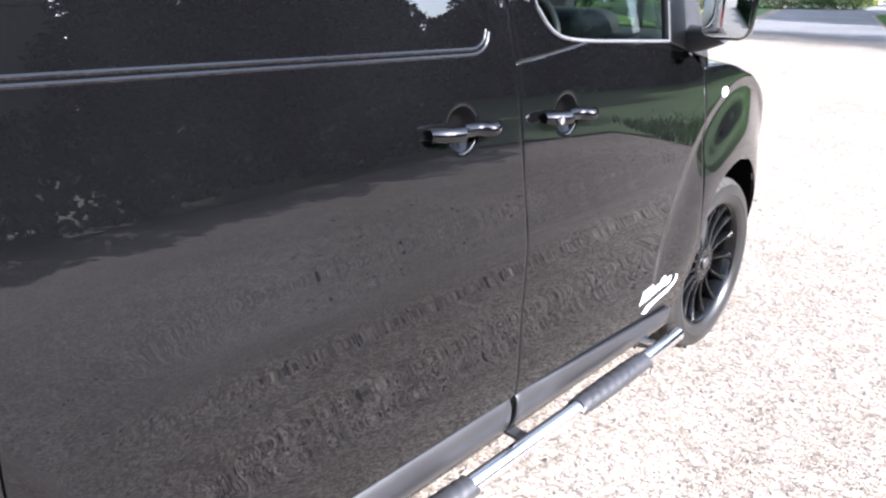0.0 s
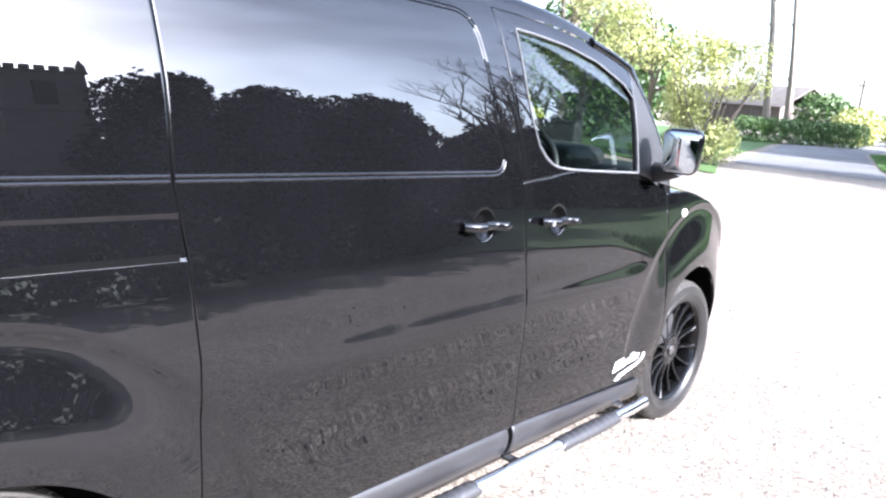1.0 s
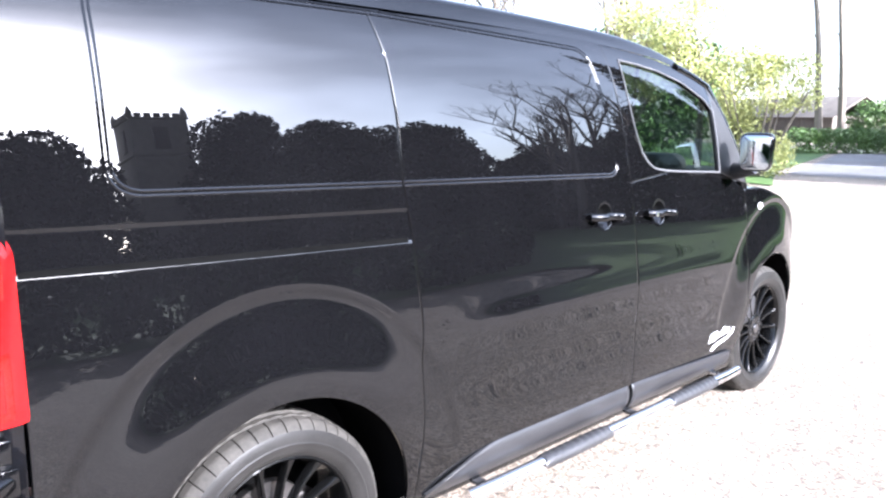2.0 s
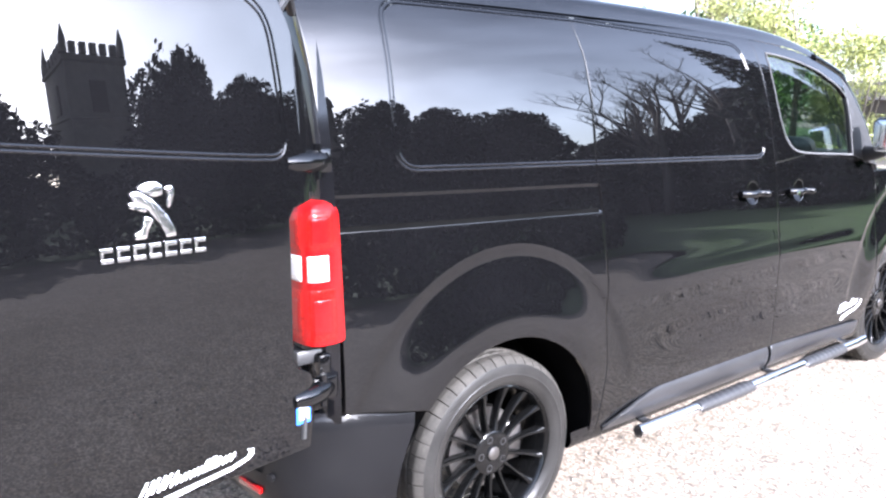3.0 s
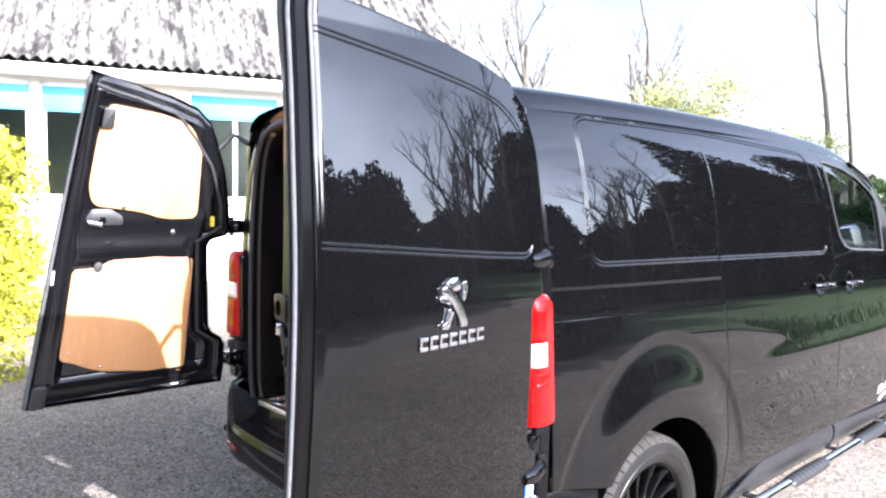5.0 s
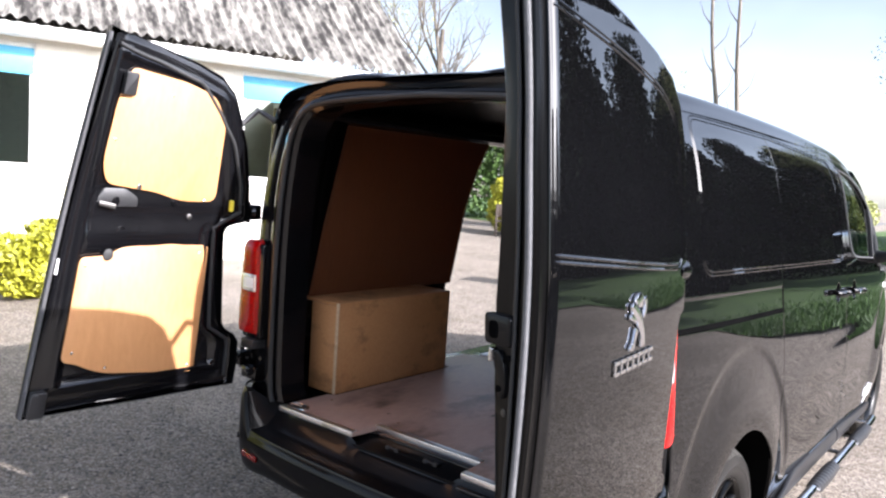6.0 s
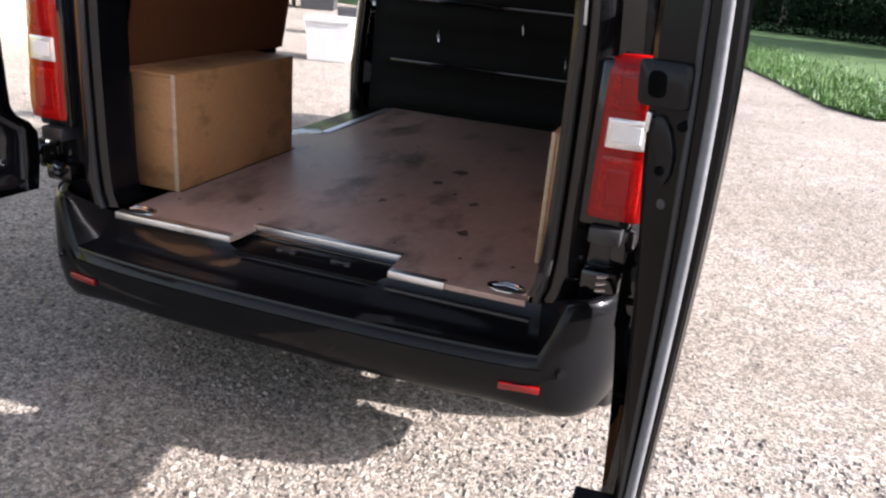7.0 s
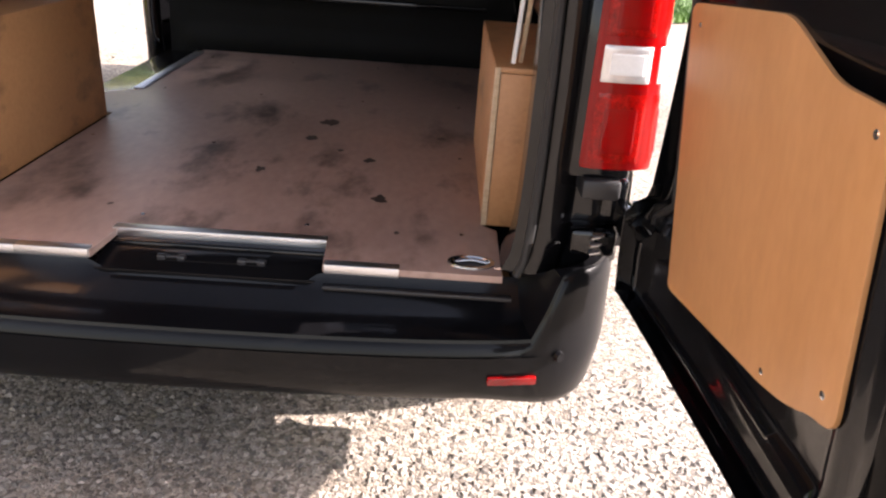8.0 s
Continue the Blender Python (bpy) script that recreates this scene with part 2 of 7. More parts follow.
smudged(PLY_FLOOR, 0.53, 0.66, 0.24, 3.6, (1.0, 0.55, 1.0))
smudged(PLY_BOX, 0.52, 0.66, 0.45, 4.0, (1.0, 1.0, 1.6))
smudged(PLY_WALL, 0.58, 0.80, 0.70, 2.2, (1.0, 1.0, 0.6))
STAIN = surface("oily_stain", (0.050, 0.034, 0.027), (0.110, 0.074, 0.057), 8, 60, (0.4, 0.6), 0.1, 0.0005)
RED_LENS = plain("red_lamp_lens", (0.29, 0.004, 0.004), 0.05, 0.0, 0.0, 1.5, 1.0)
for lens_input, value in (("Subsurface Weight", 0.6), ("Subsurface Radius", (0.08, 0.002, 0.002)), ("Subsurface Scale", 1.0)):
    RED_LENS.node_tree.nodes["Principled BSDF"].inputs[lens_input].default_value = value
RED_LENS_DEEP = surface("ribbed_red_reflector", (0.14, 0.0015, 0.001), (0.60, 0.009, 0.006), 90, 210, (0.06, 0.14), 0.7, 0.002, 0.0, 1.0)
coat_only(RED_LENS, 0.0)
coat_only(RED_LENS_DEEP, 0.0)
for lens in (RED_LENS, RED_LENS_DEEP):
    lens.node_tree.nodes["Principled BSDF"].inputs["Subsurface Weight"].default_value = 0.7
    lens.node_tree.nodes["Principled BSDF"].inputs["Subsurface Radius"].default_value = (0.10, 0.004, 0.003)
    lens.node_tree.nodes["Principled BSDF"].inputs["Subsurface Scale"].default_value = 1.0
    lens.node_tree.nodes["Principled BSDF"].inputs["Coat IOR"].default_value = 1.36
REFLECTOR = plain("red_bumper_reflector", (0.17, 0.002, 0.002), 0.15, coat=0.5)
CLEAR_LENS = surface("clear_ribbed_lens", (0.62, 0.60, 0.58), (0.86, 0.84, 0.82), 45, 300, (0.06, 0.16), 0.3, 0.001, 0.35, 1.0)


def window_glass(name, tint, base=0.06):
    """A thin pane: tinted see-through glass under a clear reflection."""
    m, n, l, p = material(name)
    clear, gloss, mix, edge = n.new("ShaderNodeBsdfTransparent"), n.new("ShaderNodeBsdfGlossy"), n.new("ShaderNodeMixShader"), n.new("ShaderNodeLayerWeight")
    power, level = n.new("ShaderNodeMath"), n.new("ShaderNodeMath")
    clear.inputs["Color"].default_value = (*tint, 1)
    gloss.inputs["Roughness"].default_value = 0.0
    edge.inputs["Blend"].default_value = 0.5
    power.operation, level.operation = "POWER", "MULTIPLY_ADD"
    power.inputs[1].default_value = 4.0
    level.inputs[1].default_value, level.inputs[2].default_value = 0.9, base
    l.new(edge.outputs["Facing"], power.inputs[0])
    l.new(power.outputs[0], level.inputs[0])
    l.new(level.outputs[0], mix.inputs["Fac"])
    l.new(clear.outputs["BSDF"], mix.inputs[1])
    l.new(gloss.outputs["BSDF"], mix.inputs[2])
    n.remove(p)
    l.new(mix.outputs["Shader"], n["Material Output"].inputs["Surface"])
    return m


GLASS = window_glass("clear_window_glass", (0.70, 0.76, 0.73))
DEEP_GLASS = window_glass("tinted_window_glass", (0.32, 0.38, 0.35), 0.09)
MIRROR = plain("mirror_glass", (0.50, 0.55, 0.60), 0.01, 1.0)
WHITE_VINYL = surface("white_vinyl", (0.78, 0.77, 0.78), (0.88, 0.87, 0.88), 20, 200, (0.35, 0.5), 0.03, 0.0003)
BLUE_PLASTIC = surface("blue_card", (0.03, 0.12, 0.52), (0.05, 0.20, 0.68), 20, 160, (0.3, 0.45), 0.03, 0.0003)
YELLOW = surface("yellow_plastic", (0.55, 0.42, 0.03), (0.70, 0.56, 0.05), 20, 160, (0.3, 0.45), 0.03, 0.0003)
WHITE_PLASTIC = surface("white_plastic", (0.72, 0.72, 0.70), (0.84, 0.84, 0.82), 14, 180, (0.35, 0.5), 0.03, 0.0004)
SEAT = surface("dark_seat_cloth", (0.010, 0.010, 0.012), (0.030, 0.030, 0.034), 18, 420, (0.8, 0.95), 0.3, 0.001)
GRAVEL = ground_surface("pale_gravel", ((0.104, 0.086, 0.069), (0.250, 0.212, 0.172), (0.465, 0.404, 0.340)), 95, 0.55, 0.9, 0.55, 0.007)
PEBBLE = surface("loose_pebbles", (0.068, 0.058, 0.047), (0.31, 0.270, 0.226), 30, 240, (0.75, 0.95), 0.2, 0.002, island=0.62)
ASPHALT = ground_surface("worn_asphalt", ((0.10, 0.10, 0.105), (0.15, 0.15, 0.155), (0.22, 0.22, 0.22)), 90, 0.4, 0.85, 0.5, 0.004)
GRASS = surface("mown_grass", (0.026, 0.055, 0.010), (0.070, 0.135, 0.022), 1.3, 55, (0.7, 0.9), 0.6, 0.02)
BLADE = surface("grass_blades", (0.030, 0.085, 0.010), (0.090, 0.180, 0.025), 2, 40, (0.5, 0.7), 0, 0, island=0.35)
YEW = coat_only(surface("dark_conifer_leaf", (0.005, 0.012, 0.005), (0.014, 0.030, 0.010), 1.2, 20, (0.6, 0.8), 0, 0, island=0.4), 0.06)
LEAF_GREEN = surface("hedge_leaf", (0.030, 0.065, 0.012), (0.085, 0.150, 0.030), 1.2, 20, (0.45, 0.65), 0, 0, island=0.4)
LEAF_YELLOW = surface("golden_conifer_leaf", (0.24, 0.25, 0.014), (0.46, 0.44, 0.035), 1.2, 20, (0.5, 0.7), 0, 0, island=0.35)
LEAF_SPRING = surface("spring_leaf", (0.24, 0.26, 0.075), (0.42, 0.43, 0.16), 1.0, 20, (0.5, 0.7), 0, 0, island=0.4)
BARK = surface("grey_bark", (0.075, 0.062, 0.048), (0.170, 0.145, 0.115), 5, 60, (0.8, 0.95), 0.6, 0.01, stretch=(1, 1, 0.3))
RENDER_WALL = surface("cream_render", (0.60, 0.57, 0.50), (0.76, 0.73, 0.66), 1.2, 60, (0.8, 0.95), 0.3, 0.003)
ROOF_SHEET = surface("weathered_roof_sheet", (0.022, 0.019, 0.016), (0.22, 0.205, 0.18), 3.0, 11, (0.75, 0.95), 0.4, 0.006, stretch=(0.5, 1.6, 0.5), spread=(0.42, 0.60))
ROOF_TILE = surface("brown_roof_tile", (0.075, 0.064, 0.054), (0.140, 0.122, 0.106), 1.4, 18, (0.75, 0.95), 0.5, 0.01)
STONE = surface("rubble_stone", (0.16, 0.145, 0.125), (0.34, 0.31, 0.27), 3, 24, (0.85, 0.95), 0.6, 0.01, island=0.3)
BLUE_PAINT = surface("pale_blue_paint", (0.06, 0.30, 0.46), (0.09, 0.38, 0.56), 3, 60, (0.5, 0.65), 0.1, 0.001)
WHITE_PAINT = surface("white_paint", (0.72, 0.71, 0.68), (0.84, 0.83, 0.80), 3, 60, (0.45, 0.65), 0.1, 0.001)
DARK_WOOD = surface("dark_wood", (0.030, 0.022, 0.016), (0.085, 0.062, 0.045), 5, 60, (0.6, 0.8), 0.3, 0.003, stretch=(1, 1, 0.3))
PLANTER_GREY = surface("pale_concrete", (0.45, 0.44, 0.42), (0.60, 0.59, 0.57), 5, 60, (0.75, 0.9), 0.3, 0.003)
PLANTER_BLACK = surface("black_planter", (0.015, 0.015, 0.016), (0.035, 0.035, 0.036), 5, 60, (0.5, 0.7), 0.2, 0.002)

# ---- mesh helpers ----
def link_mesh(name, verts, faces, mat, parent=None, label="", smooth=40):
    me = bpy.data.meshes.new(name)
    me.from_pydata([tuple(map(float, v)) for v in verts], [], [tuple(map(int, f)) for f in faces])
    me.materials.append(mat)
    if smooth:
        me.polygons.foreach_set("use_smooth", [True] * len(me.polygons))
        me.set_sharp_from_angle(angle=radians(smooth))
    me.update()
    ob = new(name, me)
    if parent is not None:
        ob.parent = parent
    if label:
        ob["label"] = label
    return ob


def part(name, bm, mat, parent=None, label="", smooth=35):
    """Links a bmesh as one mesh object under a thing or a part."""
    bmesh.ops.recalc_face_normals(bm, faces=bm.faces)
    me = bpy.data.meshes.new(name)
    bm.to_mesh(me)
    bm.free()
    me.materials.append(mat)
    if smooth:
        me.polygons.foreach_set("use_smooth", [True] * len(me.polygons))
        me.set_sharp_from_angle(angle=radians(smooth))
    ob = new(name, me)
    if parent is not None:
        ob.parent = parent
    if label:
        ob["label"] = label
    return ob


def empty(name, at=(0, 0, 0), label="", category="", group=""):
    ob = new(name)
    ob.location = at
    ob.empty_display_size = 0.2
    return tagged(ob, label, category, group)


def box(bm, lo, hi, bevel=0.0, m=None, segments=2):
    """Adds a bevelled box between two corners."""
    made = bmesh.ops.create_cube(bm, size=1.0)["verts"]
    c, s = [(a + b) / 2 for a, b in zip(lo, hi)], [b - a for a, b in zip(lo, hi)]
    for v in made:
        v.co = Vector((c[0] + v.co.x * s[0], c[1] + v.co.y * s[1], c[2] + v.co.z * s[2]))
    if bevel:
        edges = list({e for v in made for e in v.link_edges})
        out = bmesh.ops.bevel(bm, geom=edges, offset=bevel, segments=segments, profile=0.5, affect="EDGES")
        made = list({v for f in out["faces"] for v in f.verts} | {v for v in made if v.is_valid})
    if m is not None:
        bmesh.ops.transform(bm, matrix=m, verts=made)
    return made


def tube_data(points, radii, sides=8, cap=True):
    """Rings round a line of points: verts and faces."""
    pts = [Vector(p) for p in points]
    verts, faces = [], []
    for i, p in enumerate(pts):
        way = (pts[min(i + 1, len(pts) - 1)] - pts[max(i - 1, 0)]).normalized()
        side = way.cross(Vector((0.31, 0.17, 0.93))).normalized()
        up = side.cross(way)
        r = radii[i] if hasattr(radii, "__len__") else radii
        for k in range(sides):
            a = 2 * math.pi * k / sides
            verts.append(p + r * (math.cos(a) * side + math.sin(a) * up))
    for i in range(len(pts) - 1):
        for k in range(sides):
            a, b = i * sides + k, i * sides + (k + 1) % sides
            faces.append((a, b, b + sides, a + sides))
    if cap:
        faces.append(tuple(reversed(range(sides))))
        faces.append(tuple(range((len(pts) - 1) * sides, len(pts) * sides)))
    return verts, faces


def tube(name, points, radii, mat, parent=None, label="", sides=10):
    v, f = tube_data(points, radii, sides)
    return link_mesh(name, v, f, mat, parent, label)


def merged(pieces):
    verts, faces = [], []
    for v, f in pieces:
        k = len(verts)
        verts += list(v)
        faces += [tuple(i + k for i in q) for q in f]
    return verts, faces


def prism(name, outline, depth, mat, place, parent=None, label="", bevel=0.003, smooth=35):
    """A flat outline (a, b) given thickness; place(a, b, d) puts it into the world."""
    bm = bmesh.new()
    low = [bm.verts.new((a, b, 0)) for a, b in outline]
    face = bm.faces.new(low)
    top = bmesh.ops.extrude_face_region(bm, geom=[face])
    for v in top["geom"]:
        if isinstance(v, bmesh.types.BMVert):
            v.co.z = depth
    if bevel:
        rim = [e for e in bm.edges if abs(e.verts[0].co.z - depth) < 1e-6 and abs(e.verts[1].co.z - depth) < 1e-6]
        bmesh.ops.bevel(bm, geom=rim, offset=bevel, segments=2, profile=0.5, affect="EDGES")
    bmesh.ops.triangulate(bm, faces=[f for f in bm.faces if len(f.verts) > 4])
    for v in bm.verts:
        v.co = Vector(place(*v.co))
    return part(name, bm, mat, parent, label, smooth)


class Curve:
    """A natural cubic spline through knots, for arrays."""

    def __init__(self, knots):
        x, y = np.array(knots, float).T
        n = len(x)
        h = np.diff(x)
        a, r = np.eye(n), np.zeros(n)
        for i in range(1, n - 1):
            a[i, i - 1:i + 2] = h[i - 1], 2 * (h[i - 1] + h[i]), h[i]
            r[i] = 6 * ((y[i + 1] - y[i]) / h[i] - (y[i] - y[i - 1]) / h[i - 1])
        self.x, self.y, self.h, self.m = x, y, h, np.linalg.solve(a, r)

    def __call__(self, at):
        at = np.asarray(at, float)
        t = np.clip(at, self.x[0], self.x[-1])
        i = np.clip(np.searchsorted(self.x, t) - 1, 0, len(self.h) - 1)
        h, p, q = self.h[i], self.x[i + 1] - t, t - self.x[i]
        return (self.m[i] * p**3 + self.m[i + 1] * q**3) / (6 * h) + (self.y[i] / h - self.m[i] * h / 6) * p + (self.y[i + 1] / h - self.m[i + 1] * h / 6) * q


def step(a, b, t):
    t = np.clip((t - a) / (b - a), 0, 1)
    return t * t * (3 - 2 * t)


def even(points, n):
    """n points spread evenly by length along a line."""
    p = np.array(points, float)
    s = np.r_[0, np.cumsum(np.hypot(*np.diff(p, axis=0).T))]
    t = np.linspace(0, s[-1], n)
    return np.c_[np.interp(t, s, p[:, 0]), np.interp(t, s, p[:, 1])]


def rounded(points, turns=2):
    """Cuts the corners of an open line."""
    p = np.array(points, float)
    for _ in range(turns):
        q = [p[0]]
        for a, b in zip(p[:-1], p[1:]):
            q += [0.75 * a + 0.25 * b, 0.25 * a + 0.75 * b]
        p = np.array(q + [p[-1]])
    return p


def coons(bottom, top, left, right, nu, nv):
    """A grid of flat points between four lines."""
    b, t, l, r = even(bottom, nu), even(top, nu), even(left, nv), even(right, nv)
    u, v = np.linspace(0, 1, nu)[None, :, None], np.linspace(0, 1, nv)[:, None, None]
    return (1 - v) * b[None] + v * t[None] + (1 - u) * l[:, None] + u * r[:, None] - ((1 - u) * (1 - v) * b[0] + u * (1 - v) * b[-1] + (1 - u) * v * t[0] + u * v * t[-1])


def sheet(name, grid, lift, mat, parent, label="", edge=0.022, flip=False, smooth=50):
    """A pressed panel: the flat grid lifted to a surface, its rim turned over and folded back. lift(a, b, d) gives the place, d behind the face."""
    nv, nu = grid.shape[:2]
    a, b = grid[..., 0], grid[..., 1]
    face = lift(a, b, 0.0).reshape(-1, 3)
    idx = np.arange(nv * nu).reshape(nv, nu)
    quads = np.stack([idx[:-1, :-1], idx[:-1, 1:], idx[1:, 1:], idx[1:, :-1]], -1).reshape(-1, 4)
    ring = np.r_[idx[0, :-1], idx[:-1, -1], idx[-1, :0:-1], idx[:0:-1, 0]]
    ra, rb = a.ravel()[ring], b.ravel()[ring]
    ca, cb = ra - np.roll(ra, 2), rb - np.roll(rb, 2)
    da, db = np.roll(ra, -2) - np.roll(ra, 2), np.roll(rb, -2) - np.roll(rb, 2)
    n = np.hypot(da, db) + 1e-9
    oa, ob_ = db / n, -da / n
    verts, faces = [face], [quads]
    last, count = ring, len(face)
    m = len(ring)
    for out, back in ((0.0014, 0.0010), (0.0020, 0.0040), (0.0012, edge)):
        verts.append(lift(ra + oa * out, rb + ob_ * out, back).reshape(-1, 3))
        new_ring = np.arange(count, count + m)
        faces.append(np.stack([last, new_ring, np.roll(new_ring, -1), np.roll(last, -1)], -1))
        last, count = new_ring, count + m
    v, f = np.concatenate(verts), np.concatenate(faces)
    if flip:
        f = f[:, ::-1]
    return link_mesh(name, v, f, mat, parent, label, smooth)

# ---- ground ----
def flat(name, outline, z, mat, label, kind="structure", cut=0):
    me = bpy.data.meshes.new(name)
    bm = bmesh.new()
    fc = bm.faces.new([bm.verts.new((x, y, z)) for x, y in outline])
    bmesh.ops.triangulate(bm, faces=[fc])
    bmesh.ops.recalc_face_normals(bm, faces=bm.faces)
    if bm.faces[:][0].normal.z < 0:
        bmesh.ops.reverse_faces(bm, faces=bm.faces)
    bm.to_mesh(me)
    bm.free()
    me.materials.append(mat)
    return tagged(new(name, me), label, "", "", kind)


def rise(x, y):
    """Height of the drive: a low swell under the van's nose."""
    return 0.043 * step(0.7, 2.7, y) * step(7.5, 4.5, y) * step(7.0, 3.5, np.abs(x))


gx = np.r_[-1500, -200, -40, np.linspace(-8, 8, 49), 40, 200, 1500]
gy = np.r_[-1500, -200, -40, -8, np.linspace(-2, 9, 67), 40, 200, 1500]
gv = [(x, y, float(rise(x, y))) for y in gy for x in gx]
gn = len(gx)
tagged(link_mesh("ground", gv, [(j * gn + k, j * gn + k + 1, (j + 1) * gn + k + 1, (j + 1) * gn + k) for j in range(len(gy) - 1) for k in range(gn - 1)], GRAVEL), "pale crushed stone drive", "", "", "structure")

# ---- the van: shape of its skin ----
REAR_AXLE, FRONT_AXLE, HUB, HUB_FRONT = -0.03, 2.985, 0.335, 0.378
SECTION = Curve([(0.18, 0.890), (0.28, 0.930), (0.40, 0.953), (0.52, 0.963), (0.64, 0.963), (0.78, 0.957), (0.95, 0.945), (1.10, 0.933), (1.25, 0.919), (1.40, 0.902), (1.55, 0.880), (1.68, 0.850), (1.78, 0.809), (1.85, 0.765)])
ROOF_TOP = Curve([(-0.8, 1.915), (-0.3, 1.926), (0.4, 1.929), (1.0, 1.920), (1.45, 1.904), (1.9, 1.868), (2.25, 1.790), (2.6, 1.655), (2.9, 1.50), (3.2, 1.33)])
PLAN = Curve([(-0.75, 0.972), (-0.4, 0.992), (0.2, 1.0), (2.4, 1.0), (2.9, 0.985), (3.3, 0.925), (3.6, 0.80), (3.8, 0.60)])
BELT = 1.25


def squash(y, z):
    """Height on the full section of a height z at y, where the roof comes down to the windscreen."""
    return np.where(z > BELT, BELT + (z - BELT) * (1.914 - BELT) / (np.maximum(ROOF_TOP(y), BELT + 0.08) - BELT), z)


def unsquash(y, z):
    return BELT + (z - BELT) * (ROOF_TOP(y) - BELT) / (1.914 - BELT)


def pressing(y, z, rail=True):
    """Depth of the pressings in the side, outward positive."""
    d = 0.0
    # the slide rail's band in the quarter
    if rail:
        top, slot = 1.242 - 0.027 * y, 1.147 - 0.027 * y
        here = step(0.62, 0.60, y)
        d = d - here * 0.003 * step(top + 0.002, top - 0.004, z) * step(slot - 0.004, slot + 0.003, z)
    # arches that swell over the wheels
    for axle in (REAR_AXLE, FRONT_AXLE):
        q = np.hypot((y - axle) * 1.12, z - (HUB if axle < 1 else HUB_FRONT))
        fade = step(0.40, 0.62, z)
        d = d + fade * (0.018 * step(0.690, 0.47, q) - 0.0065 * step(0.735, 0.690, q))
    # cups behind the two door handles
    for cy, cz in ((1.412, 1.131), (1.805, 1.117)):
        d = d - 0.026 * step(0.052, 0.022, np.hypot(y - cy, z - cz))
    # hollow along the foot of the doors, shallow ridge above it
    d = d - 0.009 * np.exp(-(((z - 0.60) / 0.105) ** 2)) * step(0.48, 0.95, y) * step(2.62, 2.2, y)
    d = d + 0.004 * np.exp(-(((z - 0.83) / 0.05) ** 2)) * step(0.5, 0.9, y) * step(2.6, 2.3, y)
    return d


def skin(y, z, back=0.0, side=1, rail=True):
    x = SECTION(squash(y, z)) * PLAN(y) + pressing(y, z, rail) - back
    return np.stack(np.broadcast_arrays(side * x, y, z), -1)


def on_side(side):
    return lambda a, b, d: skin(a, b, d, side)


ARC = lambda axle, a0, a1, n=30, r=0.428: [(axle + r * math.cos(radians(a)), (HUB if axle < 1 else HUB_FRONT) + r * math.sin(radians(a))) for a in np.linspace(a0, a1, n)]
SEAM_SLIDE = [(0.425, 0.285), (0.436, 0.40), (0.450, 0.60), (0.453, 0.90), (0.432, 1.13), (0.405, 1.30), (0.400, 1.50), (0.385, 1.66), (0.350, 1.80)]
SEAM_B = [(1.625, 0.34), (1.632, 0.60), (1.635, 0.90), (1.610, 1.20), (1.577, 1.40), (1.540, 1.60), (1.505, 1.795)]
SEAM_A = [(2.505, 0.30), (2.585, 0.43), (2.630, 0.62), (2.642, 0.80), (2.636, 1.00), (2.60, 1.17)]
GAP = 0.0028


def shifted(line, dy):
    return [(y + dy, z) for y, z in line]


def roof_edge(y0, y1, n=24):
    return [(y, float(unsquash(y, 1.80))) for y in np.linspace(y0, y1, n)]


van = empty("van", (0, 0, 0), "black panel van with both rear doors open, parked on gravel", "van")


def grid_size(w, h, fine):
    return int(w / fine) + 2, int(h / fine) + 2


